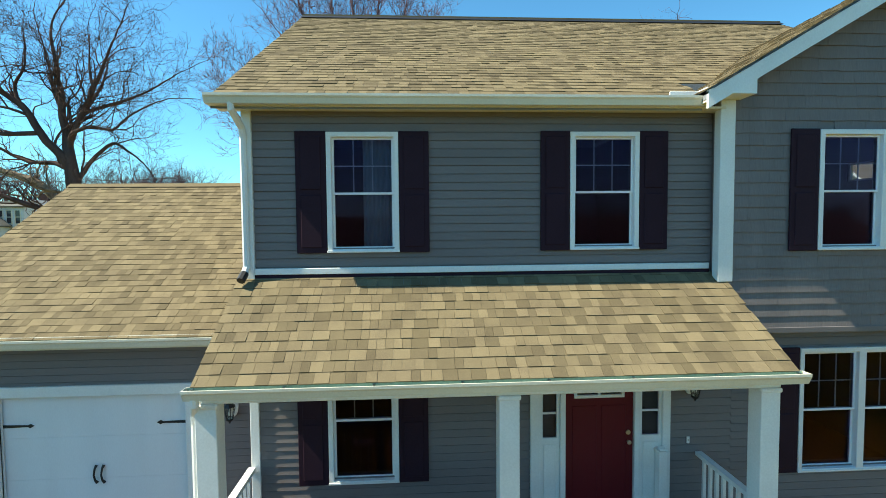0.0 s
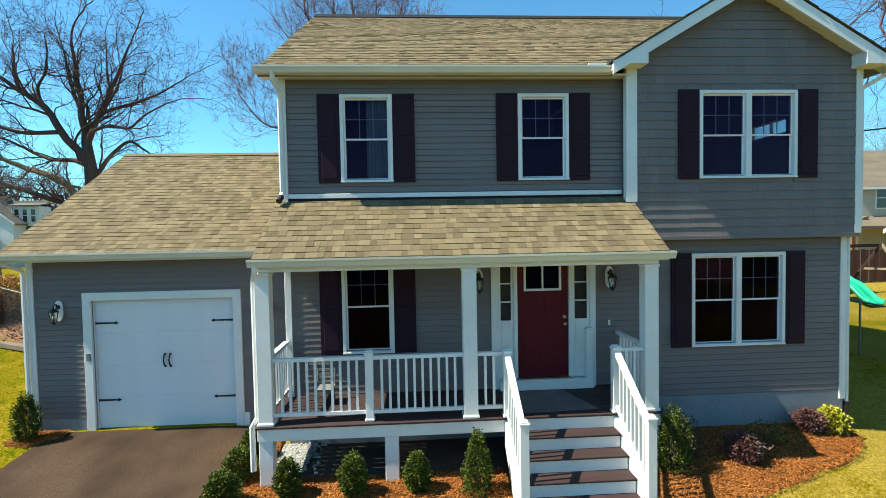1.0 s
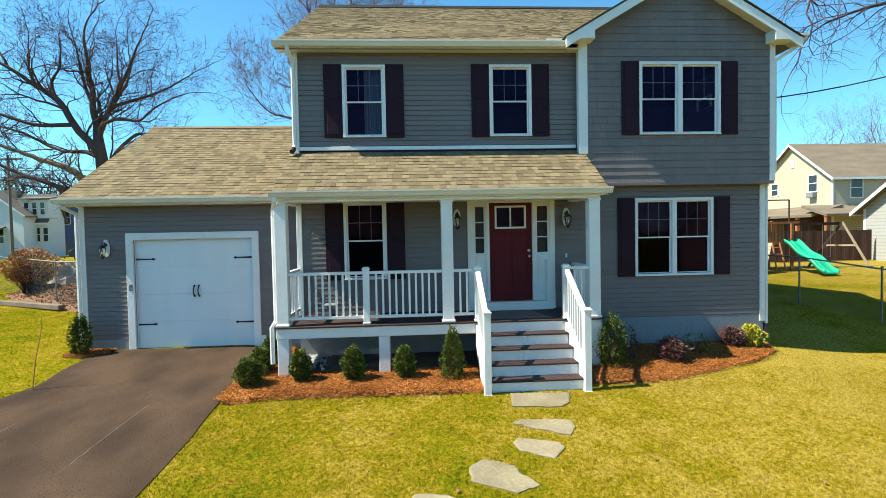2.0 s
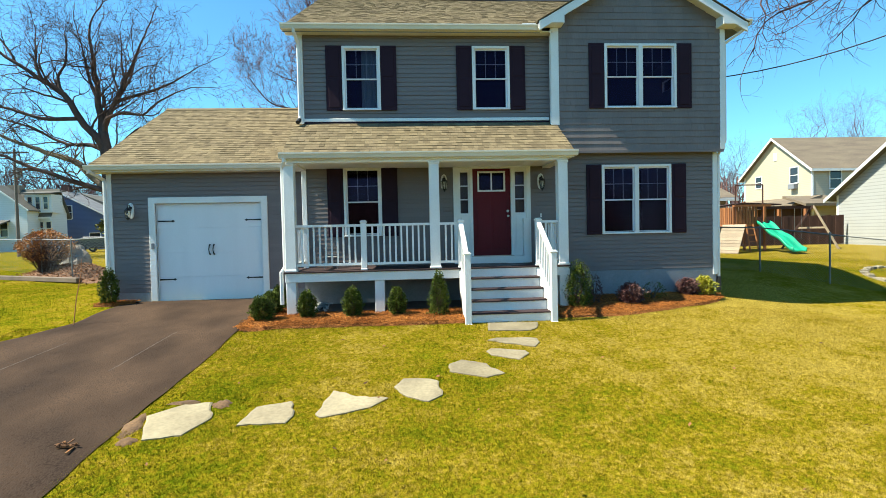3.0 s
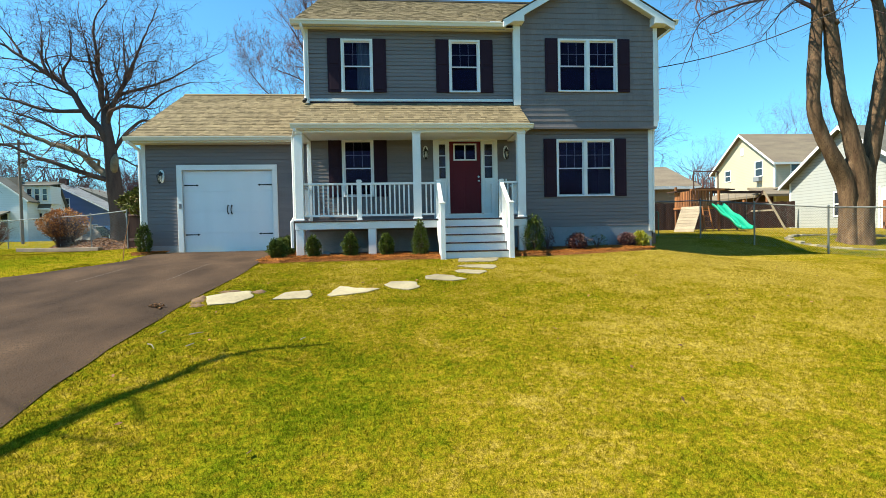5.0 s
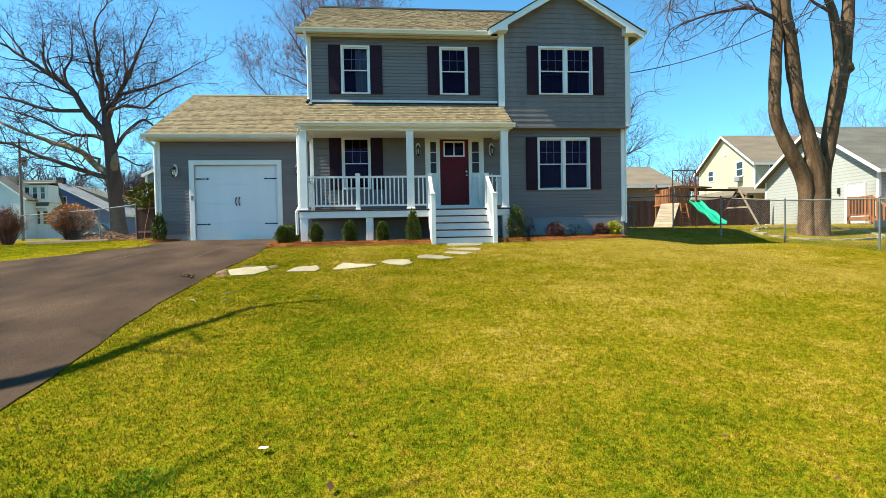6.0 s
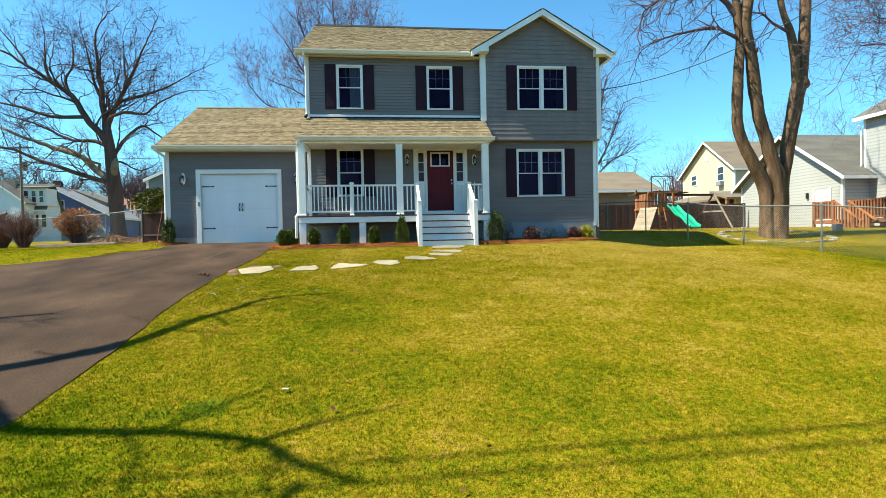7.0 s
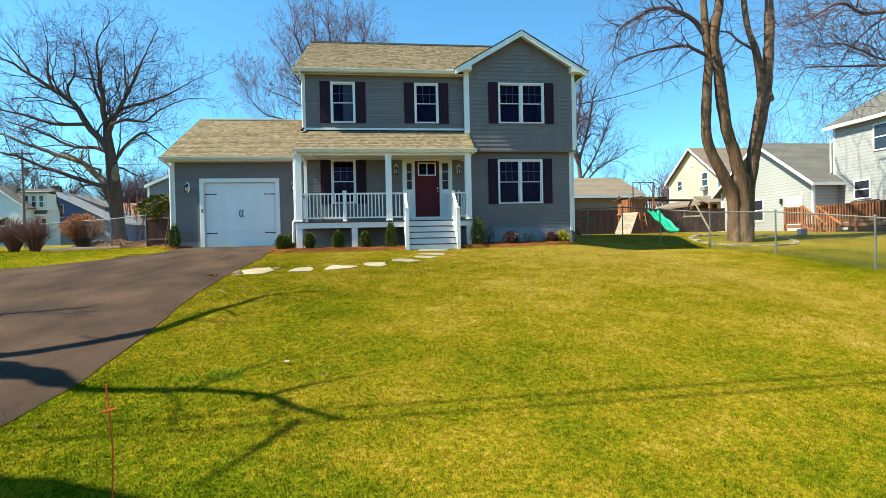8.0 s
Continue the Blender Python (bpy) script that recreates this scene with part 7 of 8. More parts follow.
# far woods: a few kinds of bare trees, set many times
kinds = []
for k in range(4):
    rng = random.Random(200 + k)
    m = Mesh()
    m.tube([(0, 0, -1), (0.1, 0, 3), (0, 0.1, 6)], [0.35, 0.28, 0.24], 5)
    for j in range(4):
        a = j * math.tau / 4 + rng.uniform(-0.4, 0.4)
        grow(m, rng, Vector((0, 0, 3.5 + 0.6 * j)), Vector((math.cos(a) * 0.5, math.sin(a) * 0.5, 1)).normalized(), 0.15, 4.6, 1, 4, 0.9, 0.08)
    kinds.append(mesh_data("far_tree", m, BARK_PALE))
rng = random.Random(77)
# From 108 on: unseen trees behind the camera, added to darken window reflections.
for k in range(160):
    deg = (rng.uniform(-62, 62) if k < 45 else rng.uniform(-50, -22)) if k < 108 else rng.uniform(110, 250)
    far = rng.uniform(84, 118) if k < 108 else rng.uniform(58, 82)
    x, y = -1.5 + far * math.sin(radians(deg)), -12 + far * math.cos(radians(deg))
    if k < 108 and (y < 38 or abs(x + 42) < 16 and y < 74):
        y = max(y, 74)
    if -12 < deg < 12:
        y += 20
    t = new("bare_tree", kinds[k % 4])
    s = rng.uniform(0.55, 0.95) if k < 45 else rng.uniform(0.75, 1.15)
    t.matrix_world = Matrix.Translation((x, y, ground_z(x, y))) @ Matrix.Rotation(rng.uniform(0, math.tau), 4, "Z") @ Matrix.Scale(s, 4)
    tagged(t, "bare grey-brown tree in the far woods", "tree", "far bare trees")
rng2 = random.Random(91)
fine_tree = Mesh()
fine_tree.tube([(0, 0, -1), (0.1, 0, 3), (0, 0.1, 6), (0.1, 0, 10)], [0.22, 0.17, 0.12, 0.06], 6)
for j in range(9):
    a = j * 2.4
    grow(fine_tree, rng2, Vector((0, 0, 3.5 + 0.75 * j)), Vector((math.cos(a) * 0.7, math.sin(a) * 0.7, 1)).normalized(), 0.06, 4.2, 1, 5, 0.9, 0.07)
fine_data = mesh_data("tall_bare_tree", fine_tree, BARK_PALE)
for x, y, s_ in ((50, 48, 0.95), (55, 46, 1.0), (58, 42, 0.92), (63, 42, 0.88), (44, 55, 0.78)):
    t = new("tall_bare_tree", fine_data)
    t.matrix_world = Matrix.Translation((x, y, ground_z(x, y))) @ Matrix.Rotation(rng2.uniform(0, 6), 4, "Z") @ Matrix.Scale(s_, 4)
    tagged(t, "tall bare tree with fine grey twigs behind the roofs", "tree", "tall bare trees")
brush = Mesh()
for k in range(9000):
    deg = rng.uniform(-66, 66)
    far = rng.uniform(75, 130)
    x, y = -1.5 + far * math.sin(radians(deg)), -12 + far * math.cos(radians(deg))
    z = ground_z(x, y)
    h = rng.uniform(1.0, 8.0)
    brush.bar((x, y, z), (x + rng.gauss(0, 0.6), y, z + h), 0.1, 0.1)
tagged(part("far_brush", brush, TWIG_RED), "tangled reddish-brown brush at the wood's edge", "brush", kind="stuff")
hill = Mesh()
for i in range(61):
    deg = -75 + 150 * i / 60
    for r, z in ((105, 0.5), (125, 4.5), (160, 5.5)):
        hill.v.append((-1.5 + r * math.sin(radians(deg)), -12 + r * math.cos(radians(deg)), z + (z > 1) * 1.2 * noise.noise((deg * 0.15, r, 0))))
hill.f = [(i * 3 + j, i * 3 + j + 3, i * 3 + j + 4, i * 3 + j + 1) for i in range(60) for j in range(2)]
tagged(part("backdrop", hill, TWIG_RED), "low brown wooded rise in the distance", "hillside", kind="structure")

# across the street, behind the camera: unseen houses, added to darken window reflections
for k, (x, w, wallm) in enumerate(((-34, 13, TAN_WALL), (-8, 14, GREY_WALL), (16, 12, CREAM_LAP), (40, 13, TAN_WALL))):
    gable_house("street_house", "unseen two-storey house added across the street", x - w / 2, x + w / 2, -52.0, -43.0, -3.2, 2.6, 5.6, "x", wallm, ROOF_BROWN, 0.4)
road = Mesh()
for x in ticks((-200, 200, 10)):
    road.v += [(x, -32.0, ground_z(x, -32) + 0.03), (x, -25.0, ground_z(x, -25) + 0.03)]
road.f = [(2 * i, 2 * i + 2, 2 * i + 3, 2 * i + 1) for i in range(len(road.v) // 2 - 1)]
tagged(part("road", road, ASPHALT), "asphalt street in front of the lawn", "road", kind="structure")

# ---- western side: bushes, boulder, houses, pole ----
def twig_bush(x, y, width, height, count, mat, label, seed, leaf=None, base=0.15, size=0.13):
    """Many thin stems that fan out from a narrow foot; leaf: foliage from the share base of the height up."""
    rng = random.Random(seed)
    t = thing("bush", label, "bush", (x, y, ground_z(x, y)))
    m = Mesh()
    for _ in range(count):
        a, r = rng.uniform(0, math.tau), rng.random() ** 0.6
        ca, sa = math.cos(a), math.sin(a)
        lump = 1 + 0.3 * noise.noise((ca * 1.5 + seed, sa * 1.5, 0))
        p = Vector((0.1 * width * ca * r, 0.1 * width * sa * r, 0))
        q = Vector((0.46 * width * r * lump * ca, 0.46 * width * r * lump * sa, height * (1.0 - 0.4 * r * r) * rng.uniform(0.6, 1.02)))
        mid = p.lerp(q, 0.5) + Vector((-0.06 * width * ca * r, -0.06 * width * sa * r, 0.04)) + Vector((rng.gauss(0, 0.05), rng.gauss(0, 0.05), 0))
        m.tube([p, mid, q], [0.011, 0.008, 0.003], 3)
        for _k in range(4):
            e = mid.lerp(q, rng.random())
            d = Vector((ca * 0.1 + rng.gauss(0, 0.13), sa * 0.1 + rng.gauss(0, 0.13), rng.uniform(0.02, 0.26)))
            m.tube([e, e + d], [0.005, 0.002], 3)
    part("twig_mass", m, mat if not leaf else BARK_DARK, t)
    if leaf:
        f = Mesh()
        leaf_cloud(f, rng, (0, 0, height * base), (width / 2, height * (1 - base)), 4200, size, 0.0)
        part("foliage", f, leaf, t)
    return t


twig_bush(-16.75, 4.9, 1.4, 1.55, 330, TWIG_RED, "bare reddish-brown bush at the lawn's edge", 300)
twig_bush(-15.35, 4.0, 1.35, 1.5, 330, TWIG_RED, "bare reddish-brown bush beside another", 301)
twig_bush(-18.2, 5.6, 1.4, 1.45, 300, TWIG_RED, "bare reddish-brown bush at the lawn's edge", 302)
twig_bush(-18.0, 12.0, 1.95, 1.95, 420, TWIG_ORANGE, "rounded ochre bush with dry leaves beyond the fence", 303, TWIG_ORANGE, 0.32, 0.085)
twig_bush(-12.5, 9.0, 2.1, 2.6, 60, LEAF_OLIVE, "broad-leaved evergreen bush behind the gate", 304, LEAF_OLIVE, 0.5)
twig_bush(-11.6, 7.6, 1.5, 2.1, 50, LEAF_OLIVE, "yellow-green evergreen bush behind the gate", 305, LEAF_OLIVE, 0.5)
def bank_height(x, off):
    """Low bank of leaves along the old fence; off: distance from its crest."""
    return 0.5 * math.exp(-(off / 0.9) ** 2) * smooth01((x + 19.8) / 1.5) * smooth01((-11.0 - x) / 1.2) * (0.8 + 0.5 * noise.noise((x * 0.8, off, 3)))


def crest(x):
    return float(np.interp(x, [-20, -15, -11], [14.2, 10.4, 7.3]))


bank, litter = Mesh(), Mesh()
rng = random.Random(44)
for i in range(41):
    for j in range(11):
        x, off = -19.9 + 9.0 * i / 40, -2.0 + 0.4 * j
        bank.v.append((x, crest(x) + off, ground_z(x, crest(x) + off) + bank_height(x, off) - 0.02))
bank.f = [(i * 11 + j, i * 11 + 11 + j, i * 11 + 12 + j, i * 11 + j + 1) for i in range(40) for j in range(10)]
tagged(part("earth_bank", bank, BANK_SOIL, smooth=True), "low brown bank of earth and leaves along the fence", "bank", kind="structure")
for _ in range(7500):
    x, off = rng.uniform(-19.6, -11.2), rng.gauss(0, 0.75)
    c0 = Vector((x, crest(x) + off, ground_z(x, crest(x) + off) + bank_height(x, off) + rng.uniform(0.0, 0.05)))
    d = Vector((rng.gauss(0, 1), rng.gauss(0, 1), rng.gauss(0, 0.5))).normalized() * rng.uniform(0.025, 0.055)
    e = d.orthogonal().normalized() * d.length * 0.5
    litter.add([c0 - d, c0 + e, c0 + d, c0 - e], [(0, 1, 2, 3)])
tagged(part("leaf_litter", litter, DRY_LEAF), "heap of dry orange-brown leaves along the fence", "leaves", kind="stuff")
bo = Mesh()
rng = random.Random(12)
for i in range(9):
    for k in range(14):
        f, a = i / 8, k * math.tau / 14
        r = 0.06 + 0.94 * math.cos(f * math.pi / 2) ** 0.8
        n_ = 1 + 0.42 * noise.noise((math.cos(a) * 1.7, math.sin(a) * 1.7, f * 2.6 + 4))
        bo.v.append((0.84 * r * n_ * math.cos(a) + 0.12 * f, 0.72 * r * n_ * math.sin(a), 1.3 * math.sin(f * math.pi / 2) * (0.6 + 0.4 * n_) - 0.1))
bo.f = [(i * 14 + k, i * 14 + (k + 1) % 14, i * 14 + 14 + (k + 1) % 14, i * 14 + 14 + k) for i in range(8) for k in range(14)] + [tuple(range(8 * 14, 9 * 14))]
b_ob = part("boulder", bo, ROCK)
b_ob.location = (-19.0, 15.3, ground_z(-19.0, 15.3))
tagged(b_ob, "large pale boulder beside an orange bush", "boulder")
lg = part("edging_timber", box(-3.0, 3.0, -0.1, 0.1, 0, 0.18, c=0.02), TIMBER)
lg.matrix_world = Matrix.Translation((-16.4, 9.0, ground_z(-16.4, 9.0))) @ Matrix.Rotation(-0.5, 4, "Z")
tagged(lg, "weathered timber edging a bed", "timber")

w2 = gable_house("dormer_house", "white house with a three-window dormer across the side street", -58.0, -39.9, 44.0, 46.6, 0.5, 4.9, 7.4, "x", FAR_WHITE, ROOF_GREY, 0.3)
part("dormer", box(-42.2, -39.5, 43.7, 45.4, 4.9, 6.85), FAR_WHITE, w2)
part("dormer_roof", Mesh().prism([(43.4, 6.86), (45.6, 7.25), (45.6, 7.36), (43.4, 6.98)], "x", -42.5, -39.2), ROOF_GREY, w2)
for x in (-41.65, -40.85, -40.05):
    far_window(w2, "y", (x, 43.7, 5.3), 0.42, 1.25, CREAM)
    far_window(w2, "y", (x, 44.0, 2.5), 0.45, 1.4, CREAM)
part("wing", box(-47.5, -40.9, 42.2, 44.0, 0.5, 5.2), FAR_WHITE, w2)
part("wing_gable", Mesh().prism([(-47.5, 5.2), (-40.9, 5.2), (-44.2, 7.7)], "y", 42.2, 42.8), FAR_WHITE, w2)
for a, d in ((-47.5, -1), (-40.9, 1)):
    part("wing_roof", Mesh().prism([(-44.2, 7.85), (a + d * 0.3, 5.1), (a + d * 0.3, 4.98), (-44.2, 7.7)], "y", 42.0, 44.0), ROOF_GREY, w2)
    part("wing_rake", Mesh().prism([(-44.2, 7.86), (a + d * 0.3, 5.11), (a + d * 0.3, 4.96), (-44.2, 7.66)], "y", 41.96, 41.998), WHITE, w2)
far_window(w2, "y", (-43.2, 42.2, 2.4), 0.7, 1.4)
part("porch_roof", Mesh().prism([(42.2, 4.1), (40.4, 3.5), (40.4, 3.38), (42.2, 3.95)], "x", -49.0, -42.6), ROOF_GREY, w2)
part("porch_fascia", box(-49.0, -42.6, 40.36, 40.398, 3.3, 3.5), WHITE, w2)
for x in (-44.8, -42.8):
    part("porch_post", box(x - 0.08, x + 0.08, 40.5, 40.66, 0.5, 3.4), WHITE, w2)
part("chimney", box(-44.9, -43.6, 45.0, 45.7, 6.8, 8.0), TAN_WALL, w2)
b2 = gable_house("blue_house", "blue house with a white-edged roof across the side street", -50.3, -35.7, 50.0, 60.0, 0.6, 3.9, 7.75, "y", BLUE_LAP, ROOF_PALE, 0.5)
far_window(b2, "y", (-42.0, 50.0, 4.5), 0.9, 1.5)
far_window(b2, "y", (-39.0, 50.0, 1.2), 1.2, 1.5)
part("shed_dormer", Mesh().prism([(-42.6, 7.4), (-38.4, 5.2), (-38.4, 6.0), (-42.6, 7.75)], "y", 53.5, 58.5), ROOF_GREY, b2)
part("chimney", box(-43.9, -43.2, 52.0, 52.8, 7.4, 8.7), FENCE_BROWN, b2)
gable_house("red_roofed_house", "house with a rust-coloured roof behind the others", -48.0, -38.6, 64.0, 72.0, 0.6, 4.8, 7.6, "x", TAN_WALL, DECK_RED, 0.4)
gable_house("grey_shed", "plain grey building behind the garage", -17.6, -13.6, 19.0, 24.0, 0.5, 4.6, 5.5, "y", GREY_WALL, ROOF_GREY, 0.15, "shed")

CARBLUE = material("dark_car_paint", (0.03, 0.035, 0.05), 0.25, None, 20, 1, 0.1, 0.0, metal=0.4)
car = thing("parked_car", "dark blue car parked on the side street", "car", (-30.2, 36.5, ground_z(-30.2, 36.5)))
part("body", Mesh().prism([(-2.1, 0.35), (2.1, 0.35), (2.15, 0.75), (1.2, 0.9), (0.6, 1.4), (-1.2, 1.42), (-1.9, 0.95), (-2.15, 0.85)], "y", -0.85, 0.85), CARBLUE, car, bevel=0.06)
for s in (-0.857, 0.853):
    part("side_window", Mesh().prism([(-1.5, 0.95), (0.95, 0.95), (0.5, 1.32), (-1.1, 1.34)], "y", s, s + 0.004), PANE_DARK, car)
for x in (-1.3, 1.3):
    for y in (-0.8, 0.8):
        w_ = part("wheel", Mesh().tube([(x, y - 0.1, 0.33), (x, y + 0.1, 0.33)], 0.33, 16), BLACK, car)
        part("rim", Mesh().tube([(x, y - 0.108, 0.33), (x, y + 0.108, 0.33)], 0.18, 12), STEEL, w_)

POLE = material("pole_wood", (0.2, 0.16, 0.14), 0.9, None, 14, 1, 0.3, 0.3, stretch=(3, 3, 0.4))
pole = thing("utility_pole", "wooden utility pole with a cross-arm and transformer", "utility pole", (-34.2, 32.0, ground_z(-34.2, 32.0)))
part("shaft", Mesh().tube([(0, 0, -0.2), (0, 0, 9.0)], [0.13, 0.09], 10), POLE, pole)
part("cross_arm", box(-1.1, 1.1, -0.06, 0.06, 8.6, 8.72), POLE, pole)
part("transformer", Mesh().tube([(0.32, 0, 6.6), (0.32, 0, 7.4)], 0.22, 12), GREY_WALL, pole)


def wire(name, a, b, sag, radius, label):
    a, b = Vector(a), Vector(b)
    pts = [a.lerp(b, i / 24) - Vector((0, 0, sag * 4 * (i / 24) * (1 - i / 24))) for i in range(25)]
    return tagged(part(name, Mesh().tube(pts, radius, 5), BLACK), label, "cable")


wire("service_cable", (6.06, 0.4, 5.35), (16.8, -6.2, 11.46), 1.61, 0.014, "black service cable running to the house")
wire("service_loop", (6.06, 0.4, 5.35), (6.1, 0.9, 4.4), 0.25, 0.012, "short drip loop of black cable at the wall")
wire("overhead_cable", (-46.0, 30.0, 8.9), (-20.0, 34.0, 8.7), 0.5, 0.02, "black overhead cable by the street")
for dy, dz in ((0.14, 0.0), (-0.1, 0.1)):
    wire("street_cable", (-60.0, -14.51 + dy, 7.4 + dz), (60.0, -13.41 + dy, 7.4 + dz), 0.5, 0.02, "thick overhead cable along the street")

stake = thing("marker_stake", "thin red-orange marker stake in the lawn", "stake", (-2.98, -14.6, ground_z(-2.98, -14.6)))
part("rod", Mesh().tube([(0, 0, -0.1), (0.02, 0, 0.45), (-0.02, 0.02, 0.87)], 0.005, 6), RED_TAPE, stake)
part("crossbar", Mesh().tube([(-0.05, 0, 0.7), (0.05, 0, 0.72)], 0.005, 5), RED_TAPE, stake)

cane = thing("marker_cane", "thin leaning orange-brown cane in the grass by the drive", "stake", (-8.1, -1.5, ground_z(-8.1, -1.5)))
part("rod", Mesh().tube([(0, 0, -0.1), (0.08, 0.02, 0.55), (0.17, 0.04, 1.0), (0.19, 0.05, 1.3)], [0.009, 0.008, 0.006, 0.003], 6), RED_CANE, cane)

# ---- grass ----
def grass(name, count, x0, x1, y0, y1, height, width, seed, weight, mat=None, label="short spring grass, straw yellow mixed with green"):
    """Blades of grass over a patch of the lawn, one mesh."""
    r = np.random.RandomState(seed)
    x, y = r.uniform(x0, x1, count * 3), r.uniform(y0, y1, count * 3)
    cells = np.random.RandomState(seed + 50).uniform(0, 1, (256, 256))

    def patchy(step):
        u, v = x / step, y / step
        i, j = np.floor(u).astype(int), np.floor(v).astype(int)
        fu, fv = u - i, v - j
        c = lambda p, q: cells[p % 256, q % 256]
        return (c(i, j) * (1 - fu) + c(i + 1, j) * fu) * (1 - fv) + (c(i, j + 1) * (1 - fu) + c(i + 1, j + 1) * fu) * fv

    tuft = 0.45 * patchy(0.07) + 0.3 * patchy(0.19) + 0.25 * patchy(0.6)
    keep = r.uniform(0, 1, count * 3) < weight(x, y) * np.clip(0.5 + 1.1 * (tuft - 0.2), 0.4, 1)
    right = np.interp(-y, [-p[0] for p in DRIVE_RIGHT], [p[1] for p in DRIVE_RIGHT])
    left = np.interp(-y, [-p[0] for p in DRIVE_LEFT], [p[1] for p in DRIVE_LEFT])
    keep &= (x > right - 0.05 + 0.05 * r.uniform(-1, 1, count * 3)) | (x < left - 0.02)
    front = np.interp(x, [p[0] for p in LEFT_FRONT] + [p[0] for p in RIGHT_FRONT], [p[1] for p in LEFT_FRONT] + [p[1] for p in RIGHT_FRONT])
    keep &= ~((y > front) & (y < 9.4) & (x > -4.8) & (x < 6.05)) & ~((y > 0.3) & (y < 8.5) & (x > -8.9) & (x < 6.0))
    for pts in STONES:
        cx, cy = sum(p[0] for p in pts) / len(pts), sum(p[1] for p in pts) / len(pts)
        inside = np.ones(len(x), bool)
        for i in range(len(pts)):
            (ax, ay), (bx, by) = pts[i], pts[(i + 1) % len(pts)]
            side = (bx - ax) * (y - ay) - (by - ay) * (x - ax)
            ref = (bx - ax) * (cy - ay) - (by - ay) * (cx - ax)
            inside &= side * np.sign(ref) > 0
        keep &= ~inside
    x, y, tuft = x[keep][:count], y[keep][:count], tuft[keep][:count]
    n = len(x)
    z = np.interp(y, PROFILE_Y, PROFILE_Z)
    sm = lambda t: np.clip(t, 0, 1) ** 2 * (3 - 2 * np.clip(t, 0, 1))
    z -= 0.36 * sm((x - 4.8) / 4) * sm((4 - y) / 4) * sm((y + 20) / 8)
    z -= 0.25 * sm((-9 - x) / 5) * sm((y - 2) / 6) * sm((40 - y) / 15)
    z += 0.07 * sm((-4 - x) / 1.5) * sm((y + 2.5) / 2.5) * sm((x + 14) / 3)
    a, h = r.uniform(0, math.tau, n), height * r.uniform(0.45, 1.15, n) * (0.5 + tuft)
    lean, la = r.uniform(0.4, 2.0, n) * h, r.uniform(0, math.tau, n)
    w = width * r.uniform(0.7, 1.3, n)
    base = np.stack([x, y, z - 0.01], 1)
    side = np.stack([np.cos(a) * w, np.sin(a) * w, np.zeros(n)], 1)
    tip = base + np.stack([np.cos(la) * lean, np.sin(la) * lean, h + 0.012], 1)
    verts = np.stack([base - side, base + side, tip], 1).reshape(-1, 3)
    me = bpy.data.meshes.new(name)
    me.vertices.add(3 * n), me.loops.add(3 * n), me.polygons.add(n)
    me.vertices.foreach_set("co", verts.ravel())
    me.loops.foreach_set("vertex_index", np.arange(3 * n))
    me.polygons.foreach_set("loop_start", np.arange(0, 3 * n, 3))
    me.polygons.foreach_set("loop_total", np.full(n, 3))
    me.update()
    me.materials.append(mat or GRASS)
    ob = new(name, me)
    return tagged(ob, label, "grass", kind="stuff")


near = lambda x, y: np.clip(1.5 - np.abs(y + 11.5) / 10.5, 0.5, 1) * (np.abs(x + 1.2) < 4.0 + (y + 20) * 1.05)
grass("grass", 1450000, -9.0, 15.0, -17.2, -1.6, 0.011, 0.0027, 5, near)
far = lambda x, y: np.clip(1.1 - np.abs(y) / 24, 0.2, 1)
grass("grass", 200000, -26.0, 26.0, -9.0, 15.0, 0.018, 0.007, 6, far)

FRESH = material("fresh_grass", (0.13, 0.25, 0.008), 0.7, (0.08, 0.18, 0.006), 30, 4, 0.3, 0.0, spec=0.1, spread=0.4, per="island")
patch = lambda x, y: (((x + 3.0) / 0.22) ** 2 + ((y + 12.28) / 0.16) ** 2 < 1) | (((x + 3.35) / 0.16) ** 2 + ((y + 12.34) / 0.1) ** 2 < 0.5)
grass("fresh_grass", 650, -3.6, -2.7, -12.5, -12.1, 0.02, 0.0035, 9, patch, FRESH, "small patch of fresh green grass in the lawn")

# sticks, scuffs, fallen leaves and scraps
STICK = material("grey_stick", (0.3, 0.25, 0.2), 0.9, (0.18, 0.15, 0.12), 40, 3, 0.3, 0.3)
for x, y, ex, ey in ((-4.44, -7.56, -4.42, -7.42), (-4.06, -7.64, -3.92, -7.55), (-4.4, -7.94, -4.25, -8.11), (-3.92, -8.07, -3.87, -7.97), (-2.65, -7.98, -2.6, -7.9)):
    z = ground_z(x, y) + 0.022
    pts = [(x, y, z), ((x + ex) / 2 + 0.012, (y + ey) / 2 - 0.01, z + 0.012), (ex, ey, ground_z(ex, ey) + 0.02)]
    tagged(part("stick", Mesh().tube(pts, [0.007, 0.006, 0.003], 6), STICK), "short dry grey stick lying on the grass", "stick", "sticks on the lawn")
SCUFF = material("pale_scuff", (0.115, 0.085, 0.065), 0.95, (0.05, 0.037, 0.029), 30, 9, 0.6, 0.0)
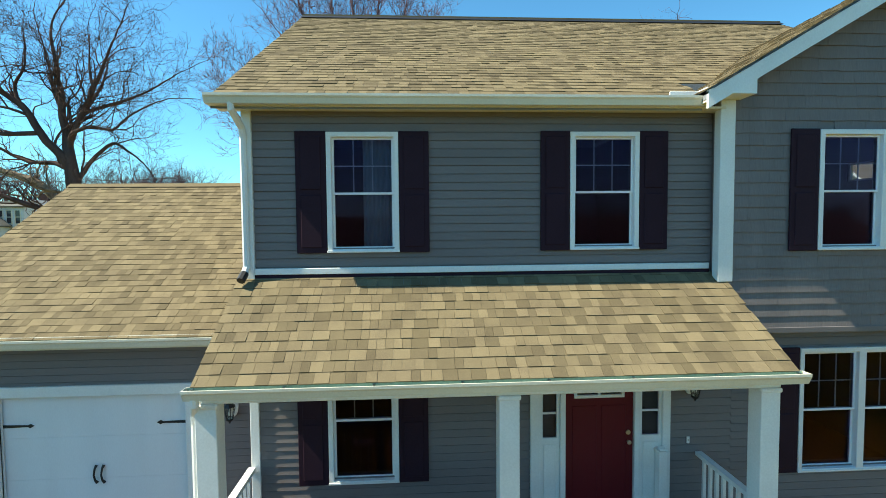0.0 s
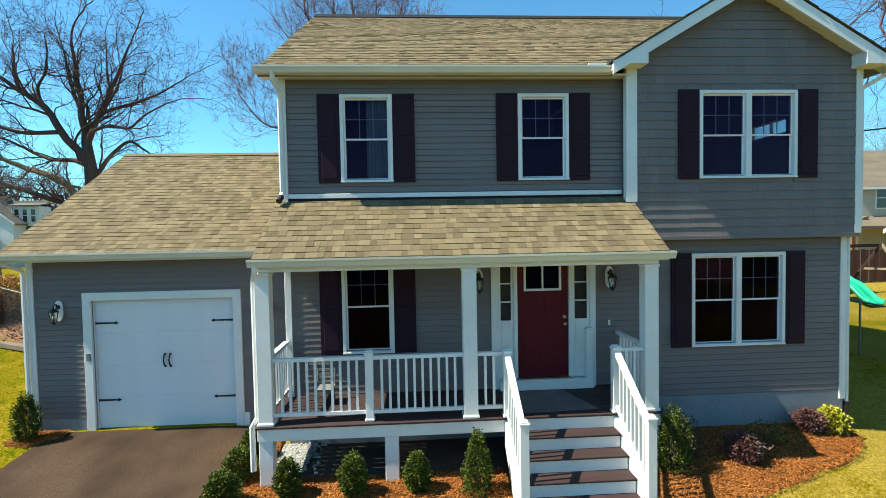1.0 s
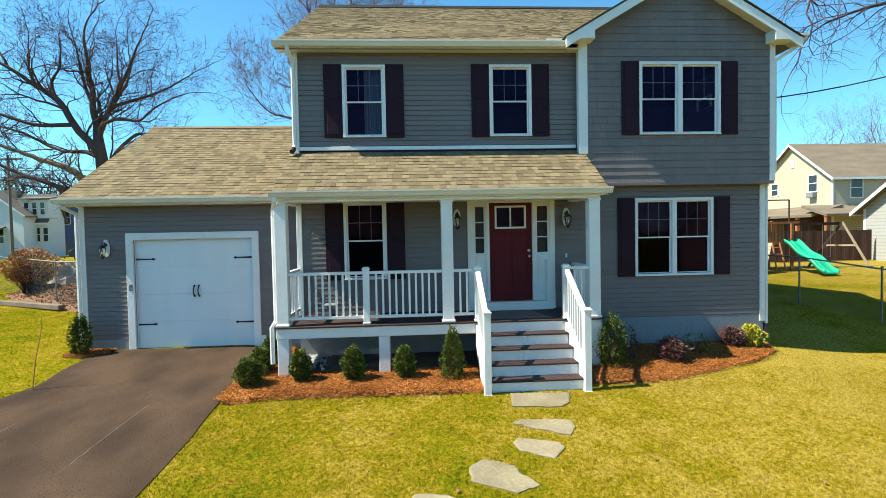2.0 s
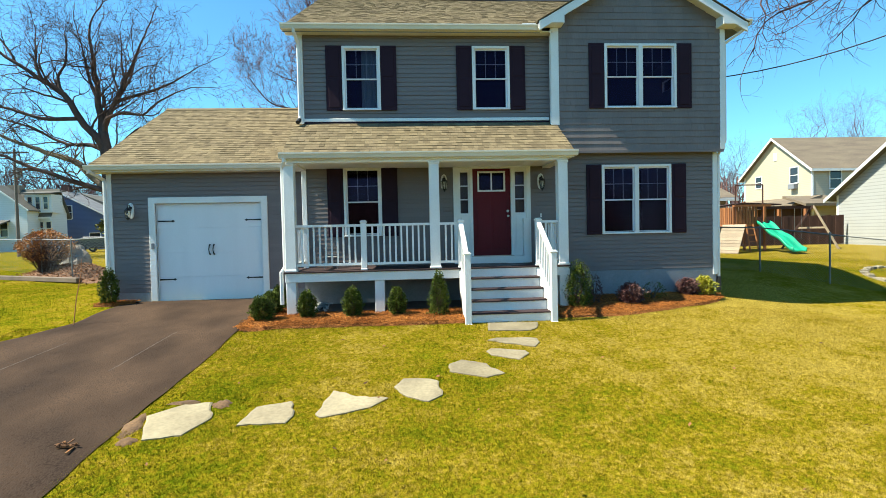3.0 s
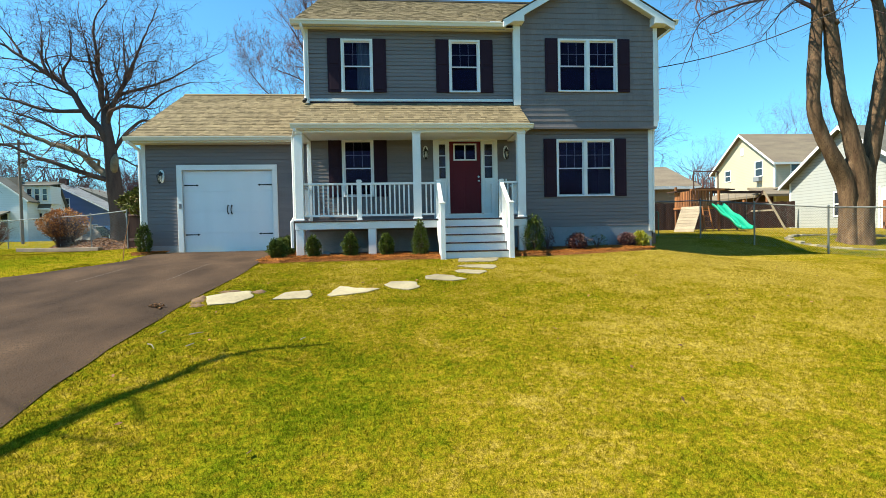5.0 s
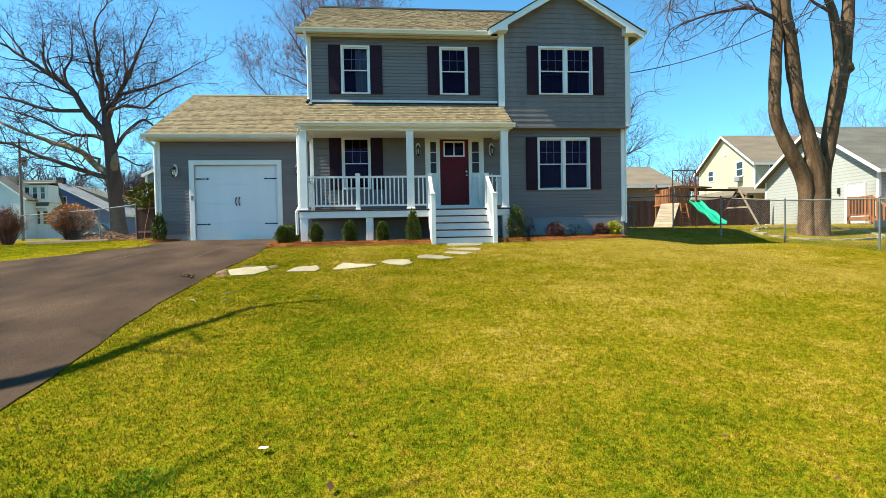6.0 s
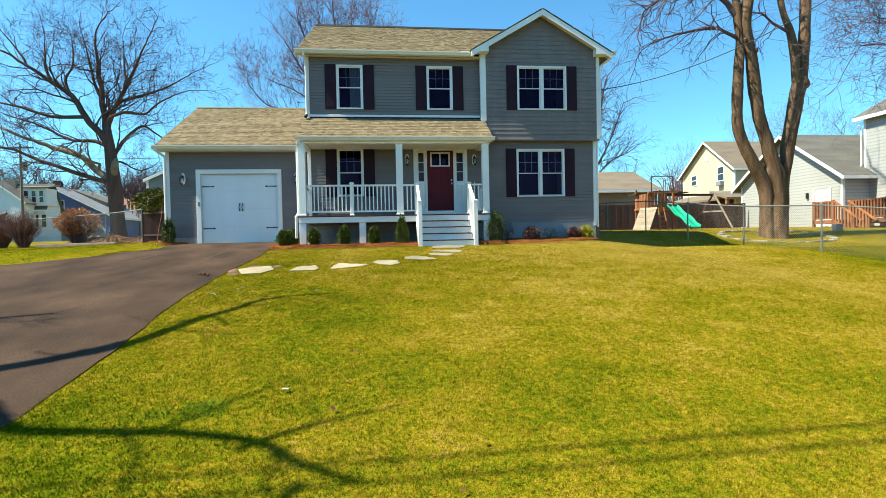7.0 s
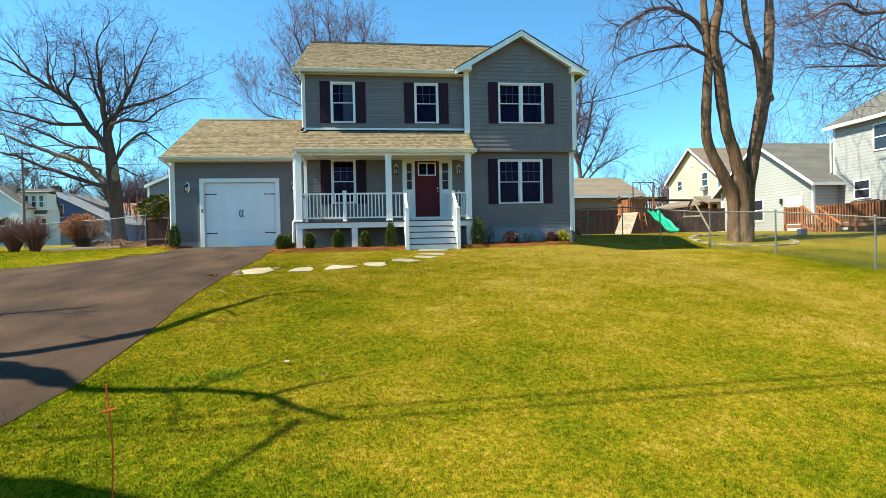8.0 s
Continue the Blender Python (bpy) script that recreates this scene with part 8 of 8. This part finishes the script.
for (x0, y0), (x1, y1) in (((-7.59, -4.04), (-7.35, -2.79)), ((-5.91, -4.12), (-5.73, -2.36))):
    strip = Mesh()
    for i in range(25):
        f = i / 24
        x, y = x0 + (x1 - x0) * f + 0.006 * math.sin(i * 2.3), y0 + (y1 - y0) * f
        w = 0.006 + 0.005 * abs(math.sin(i * 1.7))
        strip.v += [(x - w, y, ground_z(x, y) + 0.026 + 0.008 * noise.noise((x, y, 5))), (x + w, y, ground_z(x, y) + 0.026 + 0.008 * noise.noise((x, y, 5)))]
    strip.f = [(2 * i, 2 * i + 1, 2 * i + 3, 2 * i + 2) for i in range(24)]
    tagged(part("scuff_mark", strip, SCUFF), "faint pale scuff line on the asphalt", "scuff mark", kind="structure")
rng = random.Random(88)
scraps = Mesh()
for k in range(170):
    y = rng.uniform(-16.5, -3.0)
    x = rng.uniform(-4.3, 9.0)
    c0 = Vector((x, y, ground_z(x, y) + rng.uniform(0.02, 0.04)))
    d = Vector((rng.gauss(0, 1), rng.gauss(0, 1), rng.gauss(0, 0.3))).normalized() * rng.uniform(0.012, 0.04)
    e = d.cross(Vector((0, 0, 1))).normalized() * d.length * rng.uniform(0.3, 0.7) + Vector((0, 0, 0.008))
    scraps.add([c0 - d, c0 + e, c0 + d, c0 - e], [(0, 1, 2, 3)])
tagged(part("fallen_leaves", scraps, DRY_LEAF), "scattered dry brown leaves on the grass", "leaves", kind="stuff")
sc = part("paper_scrap", Mesh().prism([(-0.03, -0.012), (0.022, -0.02), (0.035, 0.006), (-0.02, 0.02)], "z", 0.03, 0.034), CREAM)
sc.location = (-2.36, -12.03, ground_z(-2.36, -12.03))
tagged(sc, "small pale scrap lying on the grass", "scrap")
clod = Mesh()
for k in range(26):
    p = Vector((rng.gauss(0, 0.05), rng.gauss(0, 0.03), rng.uniform(0, 0.02)))
    q = p + Vector((rng.gauss(0, 0.05), rng.gauss(0, 0.05), rng.uniform(-0.01, 0.04)))
    clod.bar(p, q, 0.018, 0.01)
cl = part("leaf_clump", clod, DRY_LEAF)
cl.location = (-5.08, -6.25, ground_z(-5.08, -6.25) + 0.028)
tagged(cl, "clump of brown leaves on the drive's edge", "leaves")
